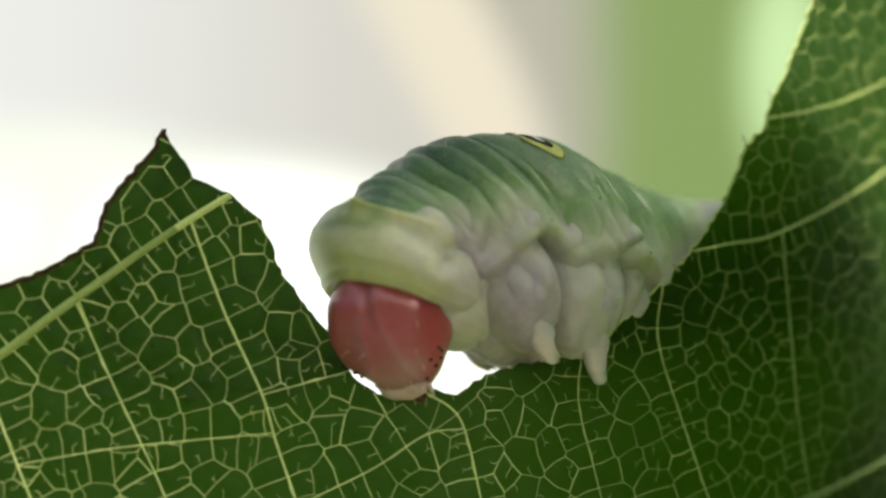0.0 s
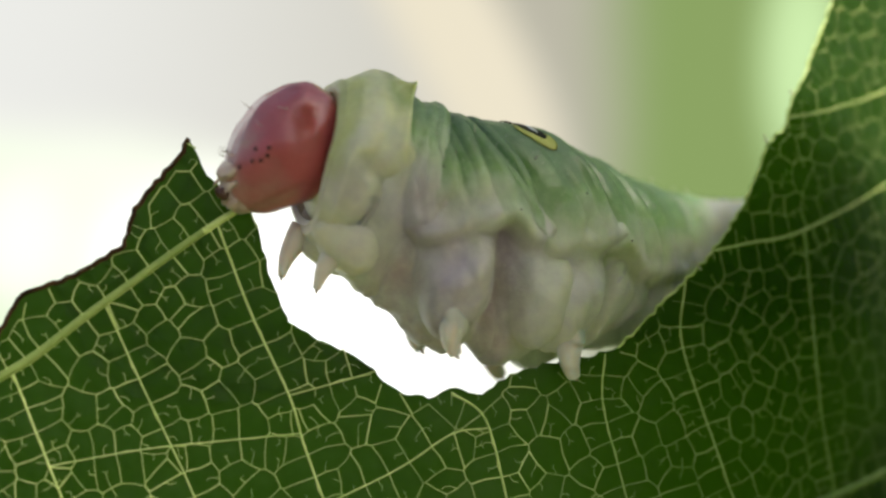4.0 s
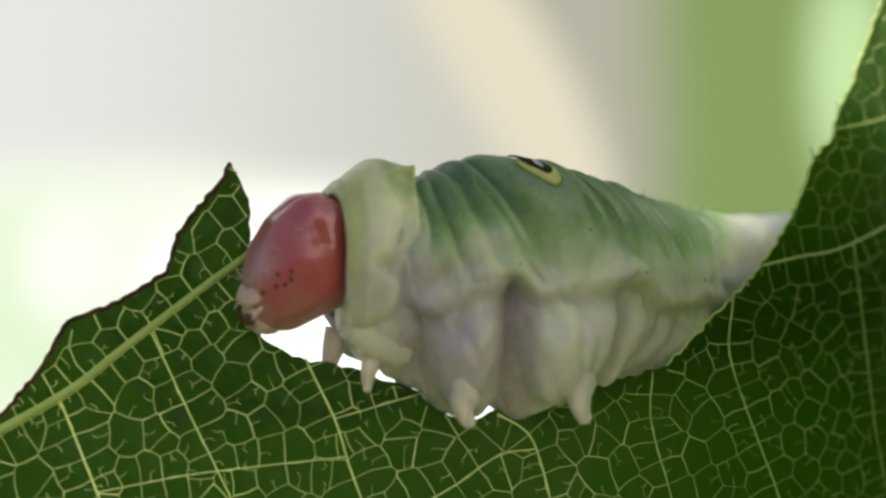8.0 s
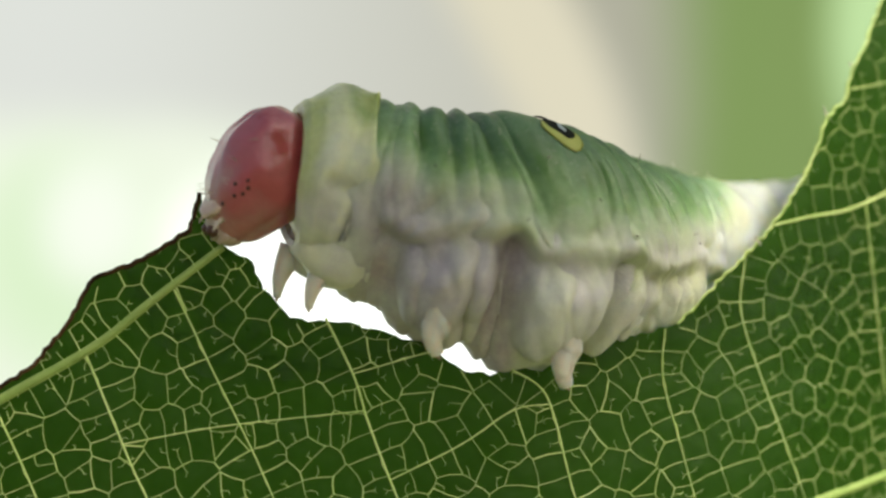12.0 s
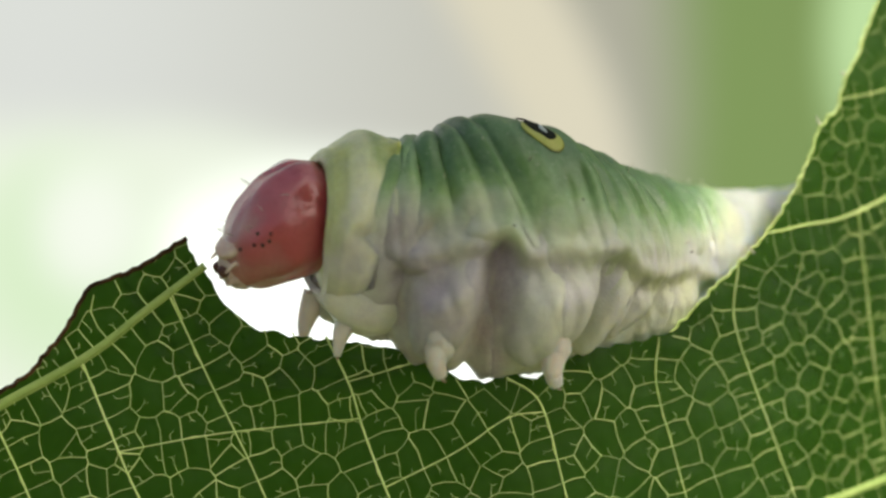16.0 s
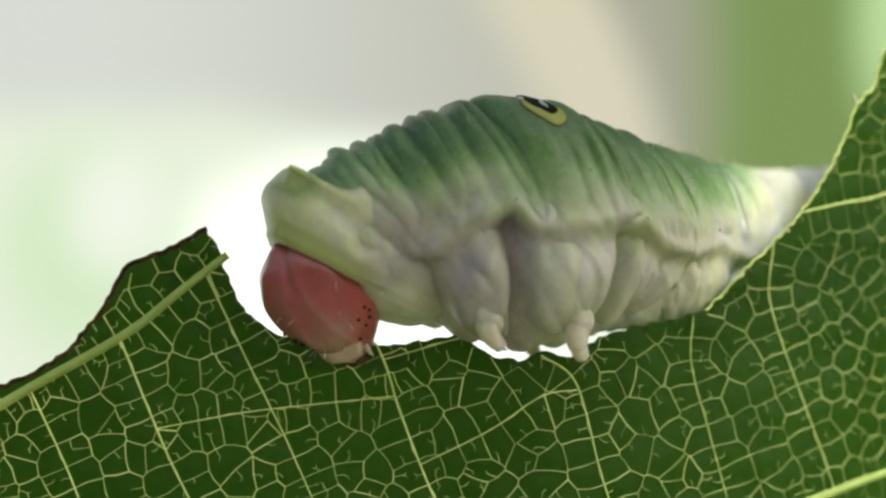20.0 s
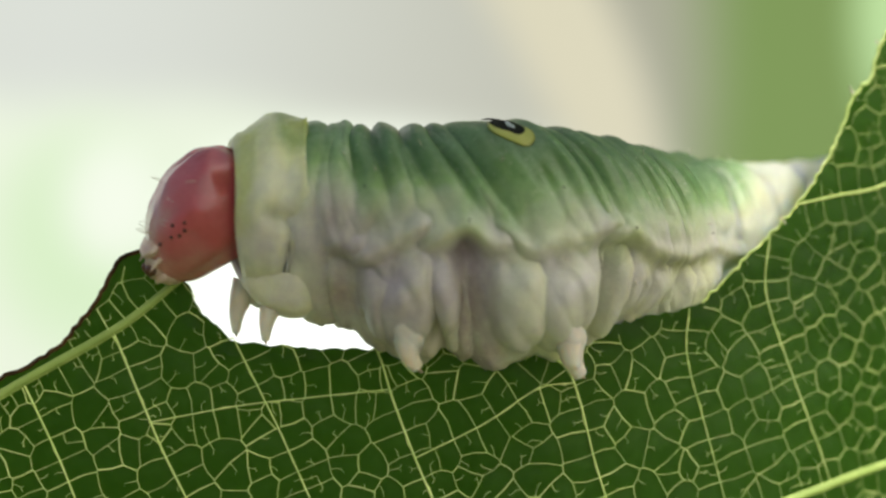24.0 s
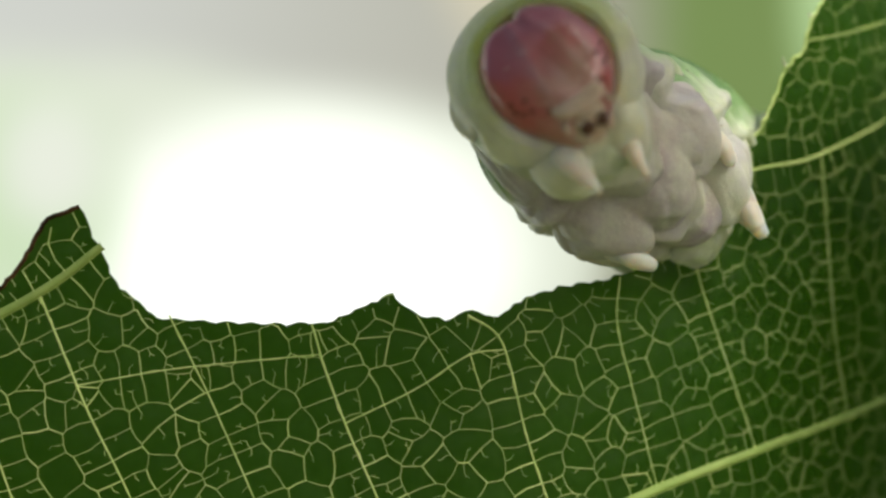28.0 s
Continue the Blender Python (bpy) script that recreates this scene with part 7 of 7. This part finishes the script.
    rows["A3b"] = [
        (0, at(23.58, 12.73, 2.08, -0.0, 2.0, -146.8)), (0.5, at(23.50, 12.67, 2.08, 0.0, 2.0, -146.8)), (1, at(23.42, 12.62, 2.09, -0.0, 2.0, -146.8)),
        (1.5, at(23.33, 12.56, 2.09, 0.0, 2.0, -146.7)), (2, at(23.25, 12.50, 2.09, 0.0, 2.0, -146.7)), (2.5, at(23.17, 12.45, 2.12, 0.0, 2.0, -146.7)),
        (3, at(23.08, 12.39, 2.10, 0.0, 2.0, -146.6)), (3.5, at(23.00, 12.34, 2.08, 0.0, 2.0, -146.6)), (5.5, at(22.68, 12.12, 2.07, -0.0, 2.0, -146.5)),
        (6, at(22.60, 12.06, 2.02, 0.0, 2.0, -146.5)), (6.5, at(21.97, 11.63, 1.96, 0.0, 2.0, -146.3)), (7, at(21.37, 11.23, 1.92, -0.0, 2.0, -146.1)),
        (7.5, at(21.37, 11.23, 1.94, -0.0, 2.0, -146.1)), (8, at(21.37, 11.23, 1.93, -0.0, 2.0, -146.1)), (8.5, at(21.37, 11.23, 2.00, 0.0, 2.0, -146.1)),
        (9, at(21.37, 11.23, 1.99, 0.0, 2.0, -146.1)), (9.5, at(21.02, 10.99, 1.75, 0.0, 2.0, -146.0)), (10, at(20.67, 10.76, 1.54, 0.0, 2.0, -145.9)),
        (10.5, at(20.65, 10.74, 1.57, 0.0, 2.0, -145.9)), (11, at(20.63, 10.73, 1.53, -0.0, 2.0, -145.9)), (11.5, at(20.61, 10.72, 1.57, 0.0, 2.0, -145.9)),
        (12, at(20.59, 10.70, 1.52, 0.0, 2.0, -145.9)), (12.5, at(20.59, 10.70, 1.55, 0.0, 2.0, -145.9)), (14.5, at(20.58, 10.70, 1.56, 0.0, 2.0, -145.9)),
        (15, at(20.58, 10.69, 1.58, 0.0, 2.0, -145.9)), (15.5, at(20.58, 10.69, 1.62, 0.0, 2.0, -145.9)), (16, at(20.58, 10.69, 1.56, 0.0, 2.0, -145.9)),
        (16.5, at(20.57, 10.69, 1.56, -0.0, 2.0, -145.9)), (17, at(20.57, 10.69, 1.55, 0.0, 2.0, -145.9)), (17.5, at(20.57, 10.69, 1.56, 0.0, 2.0, -145.9)),
        (18, at(20.57, 10.69, 1.62, 0.0, 2.0, -145.9)), (18.5, at(20.56, 10.68, 1.53, 0.0, 2.0, -145.9)), (19, at(20.56, 10.68, 1.50, -0.0, 2.0, -145.9)),
        (19.5, at(20.56, 10.68, 1.53, 0.0, 2.0, -145.9)), (20, at(20.56, 10.68, 1.55, 0.0, 2.0, -145.9)), (20.5, at(20.56, 10.68, 1.53, 0.0, 2.0, -145.9)),
        (21, at(20.55, 10.68, 1.53, 0.0, 2.0, -145.9)), (21.5, at(20.55, 10.67, 1.52, 0.0, 2.0, -145.9)), (23.5, at(20.54, 10.67, 1.46, -0.0, 2.0, -145.9)),
        (24, at(20.54, 10.67, 1.45, -0.0, 2.0, -145.9)), (24.5, at(20.61, 10.71, 1.47, 0.0, 2.0, -145.9)), (25, at(20.67, 10.76, 1.49, -0.0, 2.0, -145.9)),
        (25.5, at(20.74, 10.80, 1.53, 0.0, 2.0, -146.0)), (26, at(20.79, 10.84, 1.59, 0.0, 2.0, -146.0)), (26.5, at(21.76, 11.50, 1.79, -0.0, 2.0, -146.2)),
        (27, at(22.81, 12.20, 2.03, 0.0, 2.0, -146.5)), (27.5, at(23.49, 12.67, 2.43, 0.0, 2.0, -146.8)), (28, at(24.54, 13.38, 2.69, 0.0, 2.0, -147.1))]
    rows["A4"] = [
        (0, at(26.86, 14.79, 2.62, 0.0, -0.0, -148.5)), (0.1, at(26.84, 14.78, 2.62, 0.0, -0.0, -148.5)), (0.5, at(26.79, 14.74, 2.62, 0.0, -0.0, -148.5)),
        (1, at(26.72, 14.69, 2.62, 0.0, -0.0, -148.5)), (2, at(26.58, 14.60, 2.62, 0.0, -0.0, -148.5)), (3, at(26.44, 14.51, 2.63, 0.0, -0.0, -148.4)),
        (6, at(26.03, 14.24, 2.59, 0.0, -0.0, -148.3)), (7, at(25.00, 13.58, 2.51, 0.0, -0.0, -147.8)), (8, at(25.00, 13.58, 2.52, 0.0, -0.0, -147.8)),
        (9, at(25.00, 13.58, 2.56, 0.0, -0.0, -147.8)), (10, at(24.42, 13.21, 2.15, 0.0, -0.0, -147.5)), (11, at(24.39, 13.19, 2.15, 0.0, -0.0, -147.5)),
        (12, at(24.36, 13.17, 2.13, 0.0, -0.0, -147.5)), (15, at(24.35, 13.16, 2.16, 0.0, -0.0, -147.4)), (16, at(24.34, 13.16, 2.15, 0.0, -0.0, -147.4)),
        (17, at(24.34, 13.15, 2.14, 0.0, -0.0, -147.4)), (18, at(24.34, 13.15, 2.17, 0.0, -0.0, -147.4)), (19, at(24.33, 13.15, 2.12, 0.0, -0.0, -147.4)),
        (20, at(24.33, 13.15, 2.14, 0.0, -0.0, -147.4)), (21, at(24.32, 13.15, 2.13, 0.0, -0.0, -147.4)), (24, at(24.31, 13.14, 2.09, 0.0, -0.0, -147.4)),
        (25, at(24.42, 13.21, 2.12, 0.0, -0.0, -147.5)), (26, at(24.52, 13.27, 2.18, 0.0, -0.0, -147.5)), (27, at(26.21, 14.36, 2.60, 0.0, -0.0, -148.3)),
        (28, at(27.66, 15.33, 3.16, 0.0, -0.0, -148.6))]
    rows["A5"] = [
        (0, at(30.85, 17.23, 3.47, 0.0, -0.0, -148.2)), (0.1, at(30.84, 17.23, 3.47, 0.0, -0.0, -148.2)), (0.5, at(30.79, 17.20, 3.47, 0.0, -0.0, -148.1)),
        (1, at(30.73, 17.16, 3.47, 0.0, -0.0, -148.1)), (2, at(30.62, 17.09, 3.47, 0.0, -0.0, -147.9)), (3, at(30.51, 17.02, 3.47, 0.0, -0.0, -147.9)),
        (6, at(30.18, 16.81, 3.47, 0.0, -0.0, -147.8)), (7, at(29.34, 16.30, 3.40, 0.0, -0.0, -147.7)), (8, at(29.34, 16.30, 3.41, 0.0, -0.0, -147.7)),
        (9, at(29.34, 16.30, 3.43, 0.0, -0.0, -147.7)), (10, at(28.87, 16.02, 3.07, 0.0, -0.0, -147.6)), (11, at(28.84, 16.00, 3.06, 0.0, -0.0, -147.6)),
        (12, at(28.81, 15.99, 3.06, 0.0, -0.0, -147.6)), (15, at(28.80, 15.98, 3.05, 0.0, -0.0, -147.6)), (16, at(28.80, 15.98, 3.05, 0.0, -0.0, -147.6)),
        (17, at(28.80, 15.98, 3.05, 0.0, -0.0, -147.6)), (18, at(28.80, 15.98, 3.04, 0.0, -0.0, -147.6)), (19, at(28.79, 15.98, 3.04, 0.0, -0.0, -147.6)),
        (20, at(28.79, 15.97, 3.04, 0.0, -0.0, -147.6)), (21, at(28.79, 15.97, 3.04, 0.0, -0.0, -147.6)), (24, at(28.78, 15.97, 3.03, 0.0, -0.0, -147.6)),
        (25, at(28.87, 16.02, 3.05, 0.0, -0.0, -147.6)), (26, at(28.95, 16.07, 3.07, 0.0, -0.0, -147.6)), (27, at(30.32, 16.90, 3.47, 0.0, -0.0, -147.8)),
        (28, at(31.50, 17.64, 3.94, 0.0, -0.0, -149.0))]
    rows["A6"] = [
        (0, at(35.50, 20.41, 4.52, 0.0, -0.0, -145.8)), (0.1, at(35.49, 20.41, 4.52, 0.0, -0.0, -145.8)), (0.5, at(35.45, 20.40, 4.52, 0.0, -0.0, -145.7)),
        (1, at(35.41, 20.38, 4.52, 0.0, -0.0, -145.6)), (2, at(35.32, 20.35, 4.52, 0.0, -0.0, -145.3)), (3, at(35.22, 20.29, 4.52, 0.0, -0.0, -145.3)),
        (6, at(34.96, 20.12, 4.52, 0.0, -0.0, -145.4)), (7, at(34.28, 19.69, 4.47, 0.0, -0.0, -145.7)), (8, at(34.28, 19.69, 4.47, 0.0, -0.0, -145.7)),
        (9, at(34.28, 19.69, 4.49, 0.0, -0.0, -145.7)), (10, at(33.89, 19.45, 4.19, 0.0, -0.0, -145.9)), (11, at(33.87, 19.43, 4.18, 0.0, -0.0, -145.9)),
        (12, at(33.85, 19.42, 4.18, 0.0, -0.0, -145.9)), (15, at(33.84, 19.42, 4.17, 0.0, -0.0, -145.9)), (16, at(33.84, 19.41, 4.17, 0.0, -0.0, -145.9)),
        (17, at(33.84, 19.41, 4.17, 0.0, -0.0, -145.9)), (18, at(33.83, 19.41, 4.16, 0.0, -0.0, -145.9)), (19, at(33.83, 19.41, 4.17, 0.0, -0.0, -145.9)),
        (20, at(33.83, 19.41, 4.16, 0.0, -0.0, -145.9)), (21, at(33.83, 19.41, 4.16, 0.0, -0.0, -145.9)), (24, at(33.82, 19.40, 4.16, 0.0, -0.0, -145.9)),
        (25, at(33.89, 19.45, 4.18, 0.0, -0.0, -145.9)), (26, at(33.96, 19.49, 4.19, 0.0, -0.0, -145.9)), (27, at(35.07, 20.19, 4.53, 0.0, -0.0, -145.4)),
        (28, at(36.03, 20.60, 4.90, 0.0, -0.0, -147.2))]
    rows["A7"] = [
        (0, at(40.17, 23.00, 5.67, 0.0, -0.0, -161.3)), (0.1, at(40.16, 23.00, 5.67, 0.0, -0.0, -161.3)), (0.5, at(40.13, 23.00, 5.67, 0.0, -0.0, -161.2)),
        (1, at(40.09, 23.00, 5.67, 0.0, -0.0, -161.1)), (2, at(40.02, 23.00, 5.67, 0.0, -0.0, -161.0)), (3, at(39.94, 22.96, 5.67, 0.0, -0.0, -160.8)),
        (6, at(39.72, 22.82, 5.67, 0.0, -0.0, -160.4)), (7, at(39.16, 22.47, 5.63, 0.0, -0.0, -159.4)), (8, at(39.16, 22.47, 5.64, 0.0, -0.0, -159.4)),
        (9, at(39.16, 22.47, 5.65, 0.0, -0.0, -159.4)), (10, at(38.85, 22.27, 5.41, 0.0, -0.0, -158.8)), (11, at(38.83, 22.26, 5.40, 0.0, -0.0, -158.8)),
        (12, at(38.81, 22.25, 5.40, 0.0, -0.0, -158.8)), (15, at(38.81, 22.25, 5.39, 0.0, -0.0, -158.8)), (16, at(38.80, 22.25, 5.39, 0.0, -0.0, -158.8)),
        (17, at(38.80, 22.24, 5.39, 0.0, -0.0, -158.8)), (18, at(38.80, 22.24, 5.39, 0.0, -0.0, -158.8)), (19, at(38.80, 22.24, 5.39, 0.0, -0.0, -158.8)),
        (20, at(38.80, 22.24, 5.39, 0.0, -0.0, -158.8)), (21, at(38.79, 22.24, 5.39, 0.0, -0.0, -158.8)), (24, at(38.79, 22.24, 5.38, 0.0, -0.0, -158.7)),
        (25, at(38.85, 22.27, 5.39, 0.0, -0.0, -158.8)), (26, at(38.90, 22.31, 5.41, 0.0, -0.0, -158.9)), (27, at(39.81, 22.88, 5.68, 0.0, -0.0, -160.6)),
        (28, at(40.60, 23.00, 5.98, 0.0, -0.0, -162.2))]
    walk(body["head"], rows["head"])
    walk(body["T1"], rows["T1"])
    # every segment of the trunk rides between the guiding poses that stand before and behind it
    guide = [(0.0, "T0"), (2.7, "T2a"), (4.3, "T2b"), (6.8, "T3a"), (9.9, "T3b"), (13.5, "A1a"), (16.0, "A1b"), (18.3, "A2a"), (21.2, "A2b"), (25.1, "A3a"), (29.4, "A3b"), (33.9, "A4"), (39.0, "A5"), (45.2, "A6"), (51.0, "A7")]
    times = [t for t, _ in rows["T0"]]
    # how far the hump with the eyespots is carried along and up, in millimetres
    hump = [(0, -0.09, -0.40), (0.5, 0.26, -0.14), (1, 0.12, 0.29), (1.5, 0.06, -0.20), (2, -0.25, 0.38), (2.5, 0.50, 0.29), (3, 0.00, 0.06),
            (3.5, -1.41, 0.26), (5.5, 0.03, 0.09), (6, 0.20, 0.03), (6.5, -0.66, -0.75), (7, 0.41, -0.00), (7.5, 1.30, 0.20), (8, 0.50, -0.11),
            (8.5, 0.89, 0.17), (9, 0.69, 0.14), (9.5, 1.01, 0.17), (10, 0.81, 0.40), (10.5, 0.81, 0.66), (11, 1.16, 0.40), (11.5, 0.76, 0.29),
            (12, 0.96, 0.40), (12.5, 0.93, 0.40), (14.5, 0.90, -0.09), (15, 0.44, 0.32), (15.5, 1.07, 0.63), (16, 0.84, 0.23), (16.5, 0.44, 0.23),
            (17, 0.55, 0.20), (17.5, 0.67, 0.29), (18, 0.87, 0.63), (18.5, -0.05, 0.23), (19, 0.35, 0.09), (19.5, 0.43, -0.00), (20, 0.29, 0.26),
            (20.5, 0.47, 0.06), (21, 0.21, 0.29), (21.5, 0.31, -0.03), (23.5, 0.35, -0.14), (24, 0.06, -0.20), (24.5, 0.23, -0.20),
            (25, -0.15, -0.18), (25.5, 0.12, 0.06), (26, 0.41, 0.17), (26.5, 0.77, 0.20), (27, 1.44, 0.78), (27.5, 1.89, 0.60), (28, 1.05, 0.49)]
    HT, HX, HZ = zip(*hump)
    posed = {t: [place(rows[name], t) for _, name in guide] for t in times}
    for s0, ob, _, _ in trunk_rings:
        k = max(i for i in range(len(guide) - 1) if guide[i][0] <= s0)
        f = (s0 - guide[k][0]) / (guide[k + 1][0] - guide[k][0])
        keyed = []
        for t in times:
            if s0 > 20 and t * 2 != round(t * 2):
                continue
            m = posed[t]
            a, b, c, d = [m[min(max(q, 0), len(m) - 1)].translation for q in (k - 1, k, k + 1, k + 2)]
            if k == 0:
                a = 2 * b - c
            spot = 0.5 * (2 * b + (c - a) * f + (2 * a - 5 * b + 4 * c - d) * f * f + (3 * b - a - 3 * c + d) * f ** 3)
            turn = m[k].to_quaternion().slerp(m[k + 1].to_quaternion(), f)
            ride = step(s0, 1.5, 8) * (1 - step(s0, 13, 27))
            spot = spot + Vector((float(np.interp(t, HT, HX)), 0, float(np.interp(t, HT, HZ)))) * (ride * 0.001)
            # the front of the back bulges as the collar dips
            dip = max(0.0, -(m[0].to_3x3() @ Vector((1, 0, 0))).z)
            spot = spot + Vector((0, 0, 0.00065 * dip * bell(s0, 4.8, 2.4)))
            keyed.append((t, Matrix.Translation(spot) @ turn.to_matrix().to_4x4()))
        walk(ob, keyed)
    # bitten pieces go to the mouth, through the neck and down into the gut
    for when, ob, rest in bites:
        home = at(*rest)
        first, last = when
        tries = [first + (last - first) * (0.3 + 0.66 * k / 24) for k in range(25)]
        when = min(tries, key=lambda t: (place(rows["head"], t) @ Vector((0.001, 0, -0.0026)) - home.translation).length)
        mouth = (place(rows["head"], when) @ Vector((0.0006, 0, -0.0018)))
        neck = place(rows["T1"], when + 0.25).translation
        path = [(0, home), (when - 0.2, home), (when, Matrix.Translation(mouth)), (when + 0.25, Matrix.Translation(neck))]
        t = when + 0.7
        while t < 28:
            path.append((t, Matrix.Translation(place(rows["T3b"], t).translation)))
            t += 0.5
        path.append((28, Matrix.Translation(place(rows["T3b"], 28).translation)))
        walk(ob, path)
    swing = [(0, 0), (2.5, 1.5), (5, -0.5), (8.9, 0.5), (9.6, 2), (10.2, 8), (11.2, 14), (12.3, 34), (15, 55), (20, 52), (24, 52), (25.5, 38), (26.5, 23), (27.2, 17), (28, 11)]
    walk(behind, [(t, HIGH @ at(64, 36, -60, 0, 0, -1.4 * a)) for t, a in swing])
    walk(awning, [(t, HIGH @ at(62, 10, -60, 0, a, 0)) for t, a in swing])


motions()
